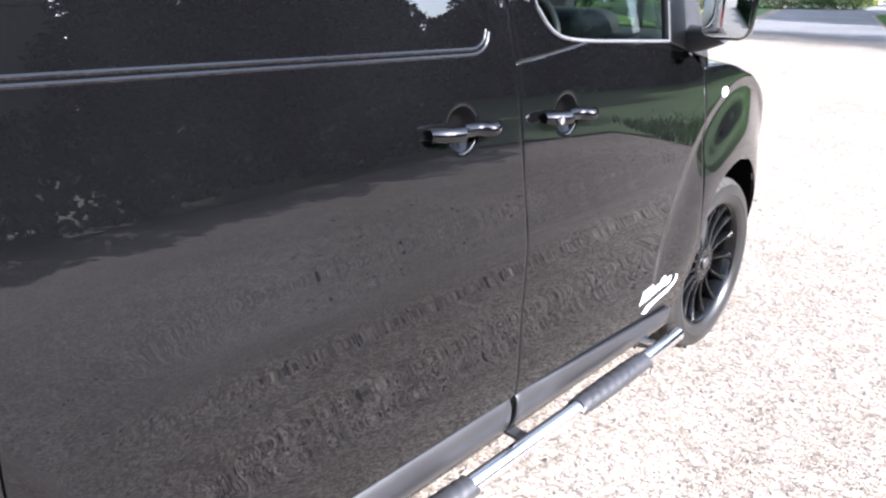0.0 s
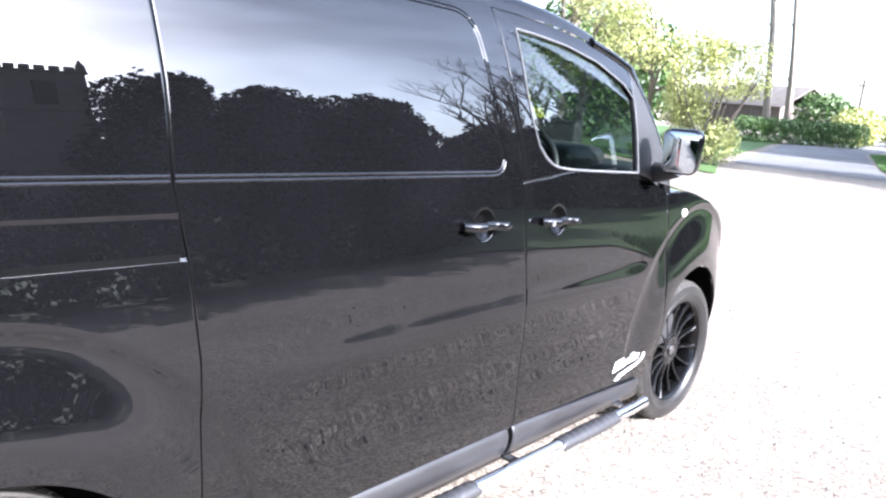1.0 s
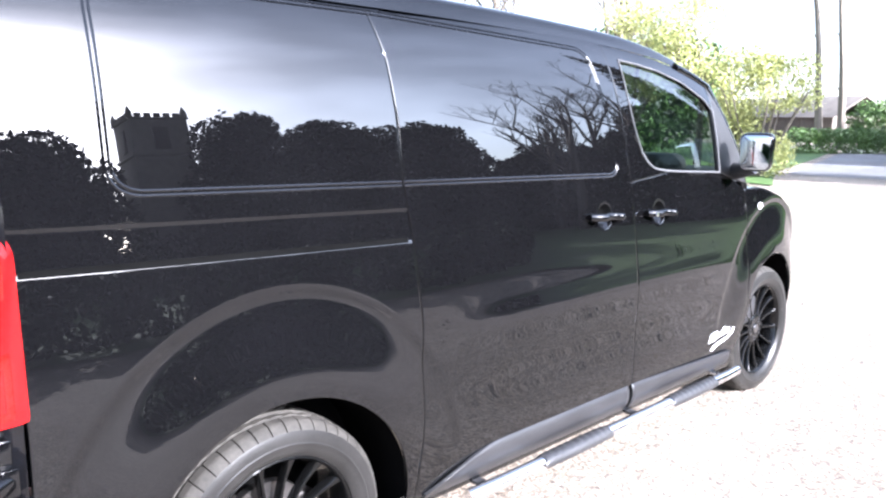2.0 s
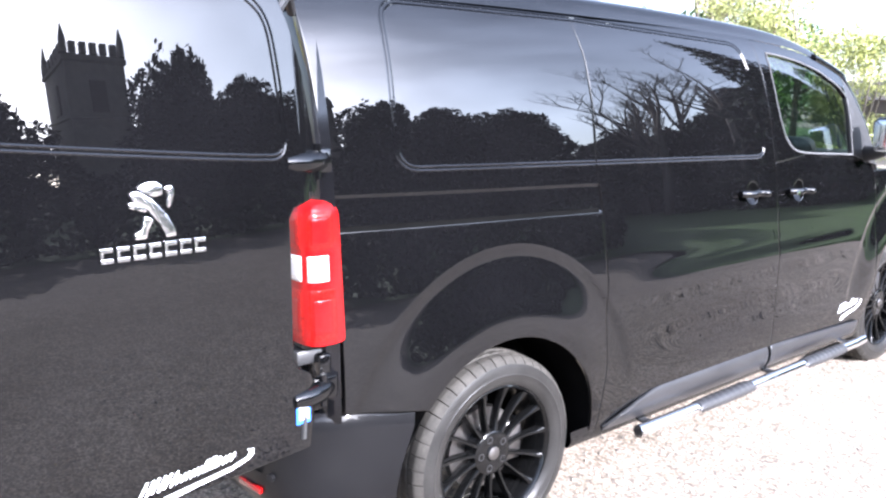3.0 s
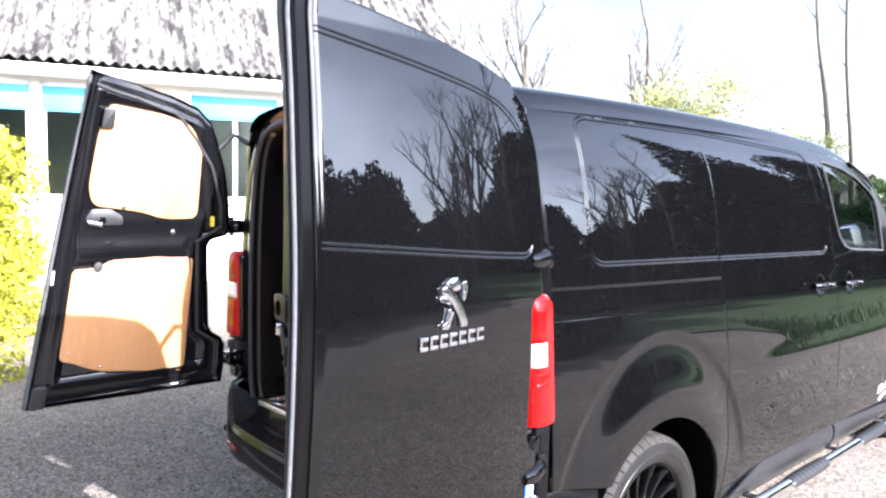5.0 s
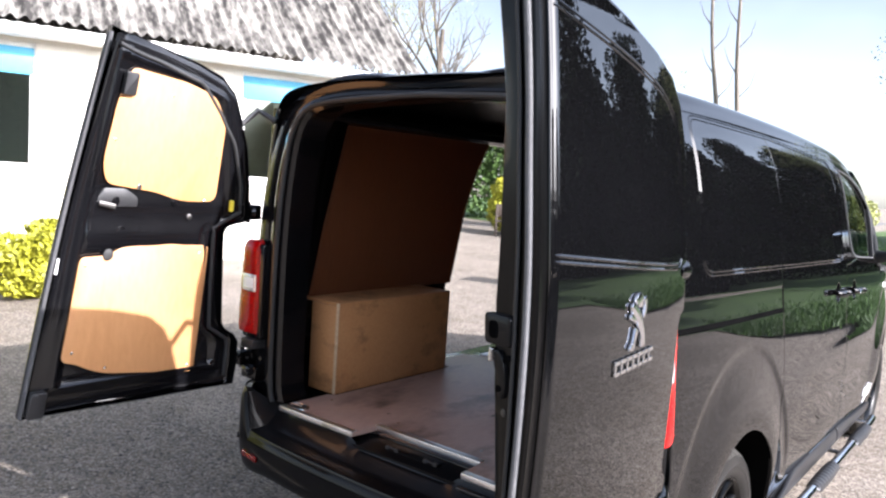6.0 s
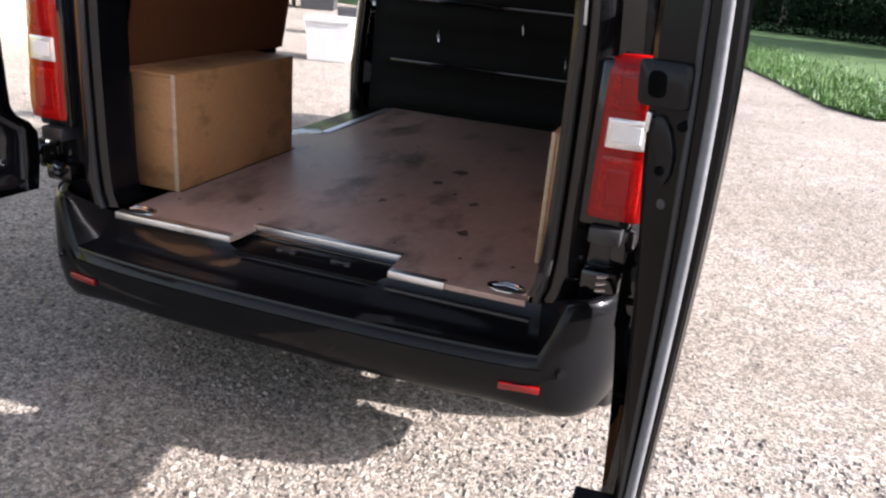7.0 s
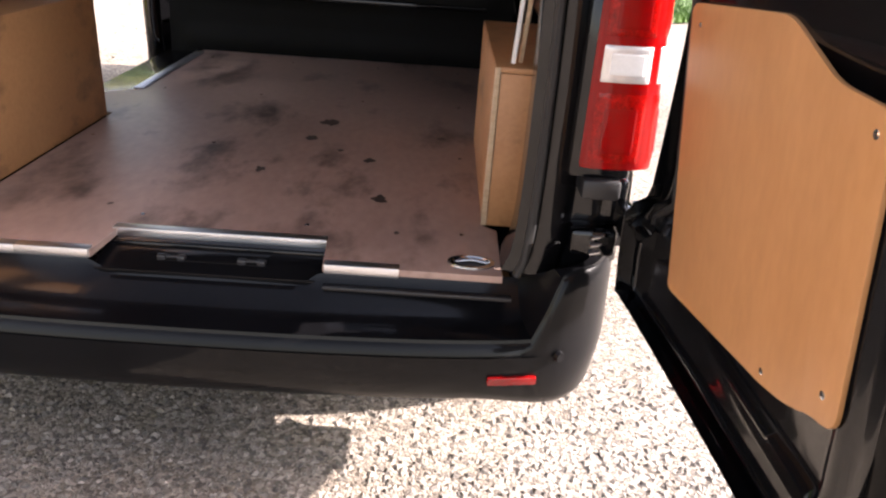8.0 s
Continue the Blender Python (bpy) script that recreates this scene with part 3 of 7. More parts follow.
def build_side(side):
    fine = 0.0045 if side > 0 else 0.014
    flip = side < 0
    lift = on_side(side)
    # quarter panel
    bottom = [(-0.635, 0.652), (-0.52, 0.632), *ARC(REAR_AXLE, 141, -6, 40), (0.425 - GAP, 0.285)]
    left = [(-0.635, 0.652), (-0.632, 0.84), (-0.640, 1.25), (-0.655, 1.40), (-0.672, 1.62), (-0.690, 1.80)]
    grid = coons(bottom, [(-0.690, 1.80), *roof_edge(-0.6, 0.350 - GAP)], left, shifted(SEAM_SLIDE, -GAP), *grid_size(1.25, 1.45, fine))
    quarter = sheet("quarter_panel", grid, lift, PAINT, van, flip=flip)
    ys = np.linspace(-0.622, 0.412, 60)
    slot = np.stack([np.c_[ys, 1.1452 - 0.027 * ys + 0.0125 * k / 3 * np.clip((ys + 0.70) / 0.10, 0.15, 1)] for k in range(4)])
    sheet("slide_slot", slot, lambda a, b, d: skin(a, b, d - 0.0012, side), SLOT, quarter, "dark slot of the slide rail", 0.004, flip)
    # front wing
    bottom = [(2.515, 0.29), *ARC(FRONT_AXLE, 186, -4, 40), (3.52, 0.30)]
    top = [(2.60 + GAP, 1.172), (2.8, 1.168), (3.1, 1.105), (3.3, 1.03), (3.52, 0.90)]
    wing = sheet("front_wing", coons(bottom, top, shifted(SEAM_A, GAP), [(3.52, 0.30), (3.53, 0.6), (3.52, 0.90)], *grid_size(1.1, 0.9, 0.014)), lift, PAINT, van, flip=flip)
    # front door: lower skin, pillar and frame round the glass
    belt = [(1.602 + GAP, 1.252), (1.75, 1.266), (1.90, 1.283), (2.1, 1.274), (2.345, 1.262), (2.45, 1.236), (2.60 - GAP, 1.172)]
    door = sheet("front_door", coons([(1.625 + GAP, 0.34), (2.0, 0.335), (2.505 - GAP, 0.305)], belt, shifted(SEAM_B[:4], GAP) + [(1.602 + GAP, 1.252)], shifted(SEAM_A, -GAP), *grid_size(1.0, 0.92, 0.0055 if side > 0 else 0.016)), lift, PAINT, van, "black front door with a tinted window", flip=flip)
    pane_low = rounded([(1.690, 1.37), (1.735, 1.322), (1.79, 1.298), (1.90, 1.286), (2.1, 1.276), (2.345, 1.264)], 1)
    pane_rear = rounded([(1.605, 1.735), (1.604, 1.70), (1.612, 1.61), (1.640, 1.48), (1.690, 1.37)], 1)
    pane_top = [(1.605, 1.735), (1.72, 1.727), (1.887, 1.708), (2.085, 1.668), (2.269, 1.600), (2.335, 1.548)]
    pane_front = [(2.345, 1.264), (2.342, 1.40), (2.335, 1.548)]
    glass = coons(pane_low, pane_top, pane_rear[::-1], pane_front, 40, 30)
    pane = link_mesh("window_pane", lift(glass[..., 0], glass[..., 1], 0.010).reshape(-1, 3), [(i * 40 + k, i * 40 + k + 1, (i + 1) * 40 + k + 1, (i + 1) * 40 + k) for i in range(29) for k in range(39)], DEEP_GLASS, door, "tinted window glass")
    pane.visible_shadow = False
    rear_edge = [(1.602 + GAP, 1.252), *shifted(SEAM_B[4:6], GAP), (1.507 + GAP, 1.785)]
    corner = [tuple(p) for p in pane_low if p[0] < 1.895]
    sheet("window_pillar", coons([(1.602 + GAP, 1.252), (1.75, 1.266), (1.90, 1.285)], [(1.507 + GAP, 1.785), (1.54, 1.772), (1.605, 1.735)], rear_edge, [(1.90, 1.285), *reversed(corner), *reversed([tuple(p) for p in pane_rear])], 24, 60), lift, PAINT, door, flip=flip)
    frame_top = [(y, float(unsquash(y, 1.795)) - 0.006) for y in np.linspace(1.507, 2.36, 20)]
    sheet("window_frame", coons(pane_top, frame_top, [(1.605, 1.735), (1.507, 1.787)], [(2.335, 1.545), frame_top[-1]], 60, 12), lift, PAINT, door, flip=flip)
    sheet("sail_panel", coons([(2.345, 1.264), (2.45, 1.238), (2.62, 1.20)], [(2.335, 1.545), frame_top[-1]], pane_front, [(2.62, 1.20), (2.56, 1.35), frame_top[-1]], 14, 20), lift, PLASTIC, door, "matt black mirror sail", flip=flip)
    for name, line, wide in (("pane_seal", pane_top, 0.0035), ("rear_seal", [tuple(p) for p in pane_rear], 0.003), ("waist_seal", pane_low, 0.0045), ("front_seal", pane_front, 0.004)):
        p = even(line, 30)
        q = lift(p[:, 0], p[:, 1], -0.001)
        tube(name, q, wide, SEAL if side > 0 else BLACK_SEAL, door, sides=6)
    # sill and door foot cladding
    for name, y0, y1, owner in (("sill_cladding", 0.47, 1.60, None), ("sill_cladding", 1.628, 2.50, door)):
        lo, hi = (lambda y: 0.300), (lambda y: 0.405 - (0.09 * max(0, (0.80 - y) / 0.33) ** 1.5 if y < 0.80 else 0) - 0.03 * max(0, (y - 1.7) / 0.8))
        ys = np.linspace(y0, y1, 50)
        g = np.stack([np.c_[ys, [lo(y) + (hi(y) - lo(y)) * k / 11 for y in ys]] for k in range(12)])
        clad = lambda a, b, d: skin(a, b, d - 0.003 - 0.014 * np.sin(math.pi * np.clip((b - 0.30) / 0.105, 0.02, 1)) ** 0.7, side)
        pieces.setdefault(side, []).append((name, g, clad, owner, flip))
    ys = np.linspace(0.30, 2.56, 60)
    prof = [(0.935, 0.335), (0.940, 0.300), (0.925, 0.272), (0.890, 0.262), (0.80, 0.262)]
    v = [(side * x, y, z) for y in ys for x, z in prof]
    f = [(i * 5 + k, i * 5 + k + 1, (i + 1) * 5 + k + 1, (i + 1) * 5 + k) for i in range(59) for k in range(4)]
    link_mesh("sill", v, f, PAINT, van)
    # wheel wells
    for axle in (REAR_AXLE, FRONT_AXLE):
        rim = ARC(axle, 190, -10, 36, 0.426)
        v = [tuple(skin(np.asarray(y), np.asarray(z), 0.014, side)) for y, z in rim] + [(side * 0.66, y, z) for y, z in rim]
        v += [(side * 0.66, axle, HUB if axle < 1 else HUB_FRONT)]
        f = [(k, k + 1, 36 + k + 1, 36 + k) for k in range(35)] + [(36 + k, 36 + k + 1, 72) for k in range(35)]
        link_mesh("wheel_well", v, f, SLOT, van, "black wheel arch liner")
    return door, quarter


def sliding_door(side, dx=0.0, dy=0.0, fine=0.0045):
    lift = (lambda a, b, d: skin(a, b, d, side, False) + np.array((side * dx, dy, 0.0)))
    grid = coons([(0.425 + GAP, 0.30), (1.0, 0.335), (1.625 - GAP, 0.34)], roof_edge(0.350 + GAP, 1.505 - GAP), shifted(SEAM_SLIDE, GAP), shifted(SEAM_B, -GAP), *grid_size(1.2, 1.45, fine))
    return sheet("sliding_door", grid, lift, PAINT, van, "black sliding side door, shut" if side > 0 else "black sliding side door, slid open", flip=side < 0)


def ridge(name, line, lift, owner, wide=0.0042, tall=0.0019):
    """A fine raised line pressed into the panel along a flat line."""
    tang = np.gradient(line, axis=0)
    perp = np.c_[-tang[:, 1], tang[:, 0]] / np.linalg.norm(tang, axis=1)[:, None]
    rows = [lift(*(line + perp * k).T, d) for k, d in ((-wide, 0.0004), (0.0, -tall), (wide, 0.0004))]
    n = len(line)
    link_mesh(name, np.concatenate(rows), [(j * n + k, j * n + k + 1, (j + 1) * n + k + 1, (j + 1) * n + k) for j in range(2) for k in range(n - 1)], PAINT, owner, smooth=12)


def pressed_beads(side, owners):
    """Two fine raised lines round the blank window, in the quarter and in the sliding door."""
    for inset in (0.001, 0.0125):
        a, b = -0.435 + inset, 1.525 - inset
        low, high = (lambda y: 1.308 - 0.020 * y + inset), (lambda y: 1.805 - 0.02 * max(y, 0.3) ** 2 - inset)
        slope = lambda z: b - 0.28 * (z - 1.3)
        for owner, line in ((owners[0], [(0.402, high(0.402)), (a, high(a)), (a, low(a)), (0.398, low(0.398))]), (owners[1], [(0.409, low(0.409)), (slope(1.28), low(1.5)), (slope(1.76), high(1.4)), (0.366, high(0.366))])):
            pts = [line[0]]
            for k in (1, 2):
                q, u, v = Vector(line[k]), Vector(line[k - 1]), Vector(line[k + 1])
                e, f = q + (u - q).normalized() * (0.085 - inset), q + (v - q).normalized() * (0.085 - inset)
                pts += [tuple((1 - t) ** 2 * e + 2 * t * (1 - t) * q + t * t * f) for t in np.linspace(0, 1, 12)]
            pts = even(pts + [line[3]], 160)
            ridge("pressed_line", pts, lambda a, b, d, own=owner: skin(a, b, d, side, own is owners[0]), owner)


pieces = {}
front_doors = {}
quarters = {}
for s in (1, -1):
    front_doors[s], quarters[s] = build_side(s)
sliders = {1: sliding_door(1), -1: sliding_door(-1, 0.085, -0.98, 0.016)}
pressed_beads(1, (quarters[1], sliders[1]))
for s, rows in pieces.items():
    for name, g, lift, owner, flip in rows:
        if s < 0 and owner is None:
            continue
        sheet(name, g, lift, CLADDING, owner if owner is not None else sliders[s], "satin black sill cladding", 0.012, flip)

# roof, bonnet, windscreen and nose
RX = Curve([(0, 0.797), (0.12, 0.768), (0.25, 0.712), (0.42, 0.60), (0.65, 0.40), (0.82, 0.20), (1.0, 0.0)])
RZ = Curve([(0, 1.80), (0.12, 1.845), (0.25, 1.874), (0.42, 1.894), (0.65, 1.907), (0.82, 1.912), (1.0, 1.914)])
ks = np.r_[np.linspace(0, 0.42, 26), np.linspace(0.46, 1, 14)]
ys = np.linspace(-0.70, 2.15, 90)
half = [[(float(RX(k)) * float(PLAN(y)), y, float(unsquash(y, float(RZ(k)))) - 0.05 * max(0.0, (-0.60 - y) / 0.10) ** 2 * 0.3) for k in ks] for y in ys]
rows = [r + [(-x, y, z) for x, y, z in reversed(r[:-1])] for r in half]
n = len(rows[0])
link_mesh("roof", [p for r in rows for p in r], [(i * n + k, i * n + k + 1, (i + 1) * n + k + 1, (i + 1) * n + k) for i in range(len(rows) - 1) for k in range(n - 1)], PAINT, van)
link_mesh("headlining", [(x * 0.97, y, z - 0.045) for r in rows for x, y, z in r], [(i * n + k, (i + 1) * n + k, (i + 1) * n + k + 1, i * n + k + 1) for i in range(len(rows) - 1) for k in range(n - 1)], INNER, van, "black painted steel roof lining with ribs")
w = []
for t in np.linspace(0, 1, 16):
    y0, z0 = 2.15 + 1.02 * t, float(unsquash(2.15, 1.914)) - 0.02 - 0.50 * t ** 1.15
    w.append([(hw, y0 - 0.50 * (hw / 0.82) ** 2 * t, z0 - 0.05 * (hw / 0.8) ** 2) for hw in np.linspace(-0.74 - 0.08 * t, 0.74 + 0.08 * t, 20)])
screen = link_mesh("windscreen", [p for r in w for p in r], [(i * 20 + k, i * 20 + k + 1, (i + 1) * 20 + k + 1, (i + 1) * 20 + k) for i in range(15) for k in range(19)], GLASS, van, "raked windscreen glass")
screen.visible_shadow = False
for s in (1, -1):
    pts = [(s * float(skin(y, unsquash(y, 1.80), 0.012)[0]), y, float(unsquash(y, 1.80))) for y in np.linspace(2.10, 2.40, 12)] + [tuple(skin(np.asarray(y), np.asarray(z), 0.024, s)) for y, z in ((2.475, 1.50), (2.545, 1.38), (2.60, 1.25), (2.63, 1.17))]
    tube("windscreen_pillar", pts, 0.024, PAINT, van, sides=10)
nose = []
for t in np.linspace(0, 1, 22):
    y0 = 2.62 + 1.18 * t
    zc = 1.215 - 0.16 * t ** 1.6 - 0.25 * max(0, (t - 0.75) / 0.25) ** 2
    hw = float(SECTION(1.12)) * float(PLAN(min(y0, 3.78))) - 0.015
    edge = 1.172 - 0.27 * max(0, (t - 0.12) / 0.88) ** 1.5
    nose.append([(hw * k, y0 - 0.10 * abs(k) ** 3 * t, zc + (edge - zc) * abs(k) ** 3.0) for k in np.linspace(-1, 1, 25)])
link_mesh("bonnet", [p for r in nose for p in r], [(i * 25 + k, i * 25 + k + 1, (i + 1) * 25 + k + 1, (i + 1) * 25 + k) for i in range(21) for k in range(24)], PAINT, van)
front = []
for z in np.linspace(0.24, 0.86, 12):
    bulge = 0.06 * math.sin(math.pi * (z - 0.2) / 0.75)
    front.append([(x, 3.46 + (0.29 + bulge) * (1 - abs(x / 0.66) ** 2.6), z) for x in np.linspace(-0.64, 0.64, 33)])
link_mesh("front_bumper", [p for r in front for p in r], [(i * 33 + k, i * 33 + k + 1, (i + 1) * 33 + k + 1, (i + 1) * 33 + k) for i in range(11) for k in range(32)], GLOSS_PLASTIC, van)
bm = bmesh.new()
box(bm, (-0.84, -0.62, 0.24), (0.84, 0.55 - 0.99, 0.50), 0.02)
box(bm, (-0.58, -0.44, 0.26), (0.58, 3.3, 0.52), 0.02)
box(bm, (-0.83, 0.45, 0.26), (0.83, 2.48, 0.50), 0.02)
part("underbody", bm, PLASTIC, van, "dark underbody")


# ---- wheels ----
def lathe(profile, sides, at, relief=None, angles=None):
    """Turns (radius, x) points round the axle line."""
    v, f, n = [], [], len(profile)
    for k in range(sides):
        a = angles[k] if angles else 2 * math.pi * k / sides
        for j, (r, x) in enumerate(profile):
            r = r - (relief(k, j) if relief else 0)
            v.append((x, at[1] + r * math.cos(a), at[2] + r * math.sin(a)))
    for k in range(sides):
        for j in range(n - 1):
            a, b = k * n + j, ((k + 1) % sides) * n + j
            f.append((a, b, b + 1, a + 1))
    return v, f


def build_wheel():
    """One right-hand wheel about the origin, its outer face towards +x, centred at x 0."""
    wheel = empty("wheel", label="black multi-spoke alloy wheel with a worn road tyre", category="wheel")
    side = [(0.220, 0.082), (0.222, 0.092), (0.232, 0.100), (0.250, 0.107), (0.262, 0.1085), (0.264, 0.1098), (0.268, 0.1098), (0.270, 0.1085), (0.290, 0.107), (0.305, 0.102), (0.317, 0.093), (0.3245, 0.083)]
    tread = []
    for x in np.linspace(0.076, -0.076, 39):
        groove = any(abs(x - g) < 0.0042 for g in (-0.045, -0.016, 0.016, 0.045))
        tread.append((0.3345 - 0.9 * x * x - (0.0075 if groove else 0), x))
    profile = side + tread + [(r, -x) for r, x in reversed(side)]
    profile = [(0.245 + (r - 0.220) * 0.915, x * 1.04) for r, x in profile]
    a0, a1 = len(side) - 3, len(side) + len(tread) + 3
    blocks, cuts = 46, (0.0, 0.025, 0.065, 0.09, 0.36, 0.68)
    angles = [2 * math.pi * (b + c) / blocks for b in range(blocks) for c in cuts]

    def sipe(k, j):
        x = profile[a0 + j][1]
        return 0.008 if k % 6 in (1, 2) and abs(x) > 0.046 else (0.004 if k % 6 in (4,) and 0.02 < abs(x) < 0.042 else 0.0)

    for name, rows, mat, relief, label in (("tyre", profile[:a0 + 1], RUBBER, None, "black rubber tyre wall with a dull sheen"), ("tread", profile[a0:a1], TREAD, sipe, "dusty tread blocks cut by grooves"), ("inner_wall", profile[a1 - 1:], RUBBER, None, "")):
        v, f = lathe(rows, len(angles), (0, 0, 0), relief, angles)
        link_mesh(name, v, f, mat, wheel, label, 30)
    barrel = [(0.222, 0.088), (0.221, 0.094), (0.2165, 0.096), (0.212, 0.092), (0.208, 0.080), (0.204, 0.060), (0.196, 0.03), (0.190, -0.06), (0.205, -0.09), (0.222, -0.09)]
    v, f = lathe([(r * 1.115, x) for r, x in barrel], 96, (0, 0, 0))
    link_mesh("rim", v, f, RIM_PAINT, wheel, "gloss black rim")
    hub = [(0.0, 0.074), (0.026, 0.075), (0.0275, 0.073), (0.029, 0.070), (0.036, 0.070), (0.052, 0.072), (0.070, 0.071), (0.078, 0.066), (0.082, 0.050), (0.080, 0.01)]
    v, f = lathe(hub, 60, (0, 0, 0))
    disc = link_mesh("hub", v, f, RIM_PAINT, wheel)
    for k in range(5):
        a = 2 * math.pi * (k + 0.5) / 5
        v, f = lathe([(0.0, 0.060), (0.0085, 0.060), (0.0095, 0.0725), (0.0125, 0.0728), (0.0135, 0.070)], 12, (0, 0.054 * math.cos(a), 0.054 * math.sin(a)))
        link_mesh("wheel_bolt", v, f, CLADDING, wheel)
    v, f = lathe([(0.0, 0.0790), (0.017, 0.0785), (0.0225, 0.0768), (0.0245, 0.0735)], 30, (0, 0, 0))
    link_mesh("centre_cap", v, f, DISC, wheel, "dull silver centre cap")
    rows = []
    for t in np.linspace(0, 1, 9):
        r = 0.070 + (0.2380 - 0.070) * t
        x = 0.068 + 0.018 * t - 0.014 * math.sin(math.pi * t)
        w = 0.0085 - 0.0030 * math.sin(math.pi * min(1, t * 1.1)) + (0.005 * max(0, t - 0.85) / 0.15)
        rows.append([(x - 0.030, r, -w * 1.3), (x - 0.004, r, -w), (x, r, -w * 0.55), (x, r, w * 0.55), (x - 0.004, r, w), (x - 0.030, r, w * 1.3)])
    v = [p for r in rows for p in r]
    f = [(i * 6 + k, i * 6 + k + 1, (i + 1) * 6 + k + 1, (i + 1) * 6 + k) for i in range(8) for k in range(5)]
    first = None
    for k in range(15):
        if first is None:
            first = link_mesh("spoke", v, f, RIM_PAINT, wheel)
            first.rotation_euler.x = radians(6)
        else:
            s = new("spoke", first.data)
            s.parent = wheel
            s.rotation_euler.x = radians(6 + 24 * k)
    v, f = lathe([(0.062, 0.012), (0.146, 0.012), (0.148, 0.008), (0.148, -0.014), (0.062, -0.014)], 60, (0, 0, 0))
    link_mesh("brake_disc", v, f, DISC, wheel, "worn steel brake disc")
    bm = bmesh.new()
    box(bm, (-0.05, 0.085, -0.075), (0.038, 0.165, 0.075), 0.014)
    part("brake_caliper", bm, DISC, wheel, "grey brake caliper")
    return wheel


wheel = build_wheel()
wheel.location = (0.815, REAR_AXLE, HUB)
tagged(wheel, group="wheels of the van")
for x, y, turn in ((0.800, FRONT_AXLE, 0), (-0.815, REAR_AXLE, 180), (-0.800, FRONT_AXLE, 180)):
    copy_thing(wheel, pose(x, y, HUB if y < 1 else HUB_FRONT, 11 if turn == 0 else 37, 0, turn))
for ob in list(scene.objects):
    if ob.name.startswith("wheel") and ob.parent is None and ob.type == "EMPTY":
        m = ob.matrix_basis.copy()
        ob.parent = van
        ob.matrix_basis = m
        for key in ("category", "group"):
            if key in ob:
                del ob[key]

# ---- rear doors ----
DOOR_BULGE = Curve([(0.50, -0.004), (0.70, 0.006), (0.95, 0.016), (1.20, 0.020), (1.40, 0.012), (1.60, -0.0085), (1.75, -0.0250), (1.90, -0.0450)])
HINGE_EDGE = [(0.046, 0.600), (0.035, 0.68), (0.030, 0.775), (0.045, 0.805), (0.085, 0.832), (0.098, 0.860), (0.100, 1.225), (0.085, 1.252), (0.020, 1.272), (0.004, 1.295), (0.010, 1.42), (0.032, 1.58), (0.066, 1.700)]
DOOR_TOP = [(0.066, 1.700), (0.098, 1.780), (0.160, 1.838), (0.28, 1.878), (0.46, 1.914), (0.64, 1.938), (0.815, 1.956)]
DOOR_W, DOOR_LOW = 0.815, 0.598


def edge_w(z):
    return np.interp(z, [p[1] for p in HINGE_EDGE], [p[0] for p in HINGE_EDGE])


def door_face(side, hinge, opened, rise=0.0, shear=0.085, wide=1.0):
    """Places (w from the hinge, z, d behind the outer face) of a rear door, opened that many degrees past square."""
    a = radians(opened)
    d = np.array((side * math.sin(a), -math.cos(a), 0.0))
    n = np.array((side * math.cos(a), math.sin(a), 0.0))

    def lift(w, z, back=0.0):
        w, z = np.asarray(w, float), np.asarray(z, float)
        b = DOOR_BULGE(z) - 0.06 * (w - 0.42) ** 2 - 0.02 * step(0.06, 0.0, w) - 0.006 * step(0.798, 0.815, w) - back
        w = w * wide - shear * (z - 0.75) * (np.maximum(w, 0.0) / DOOR_W) ** 2.5
        w, z, b = np.broadcast_arrays(w, z, b)
        return np.array((side * hinge[0], hinge[1], rise)) + w[..., None] * d + b[..., None] * n + z[..., None] * np.array((0, 0, 1.0))

    return lift


def inner_line(margin):
    """The door's outline drawn in by a margin, anticlockwise from the foot of the hinge edge."""
    top = [(min(w + margin * 0.6, DOOR_W - margin), z - margin) for w, z in DOOR_TOP]
    hinge = [(w + margin, max(z, DOOR_LOW + margin)) for w, z in HINGE_EDGE]
    return hinge, top


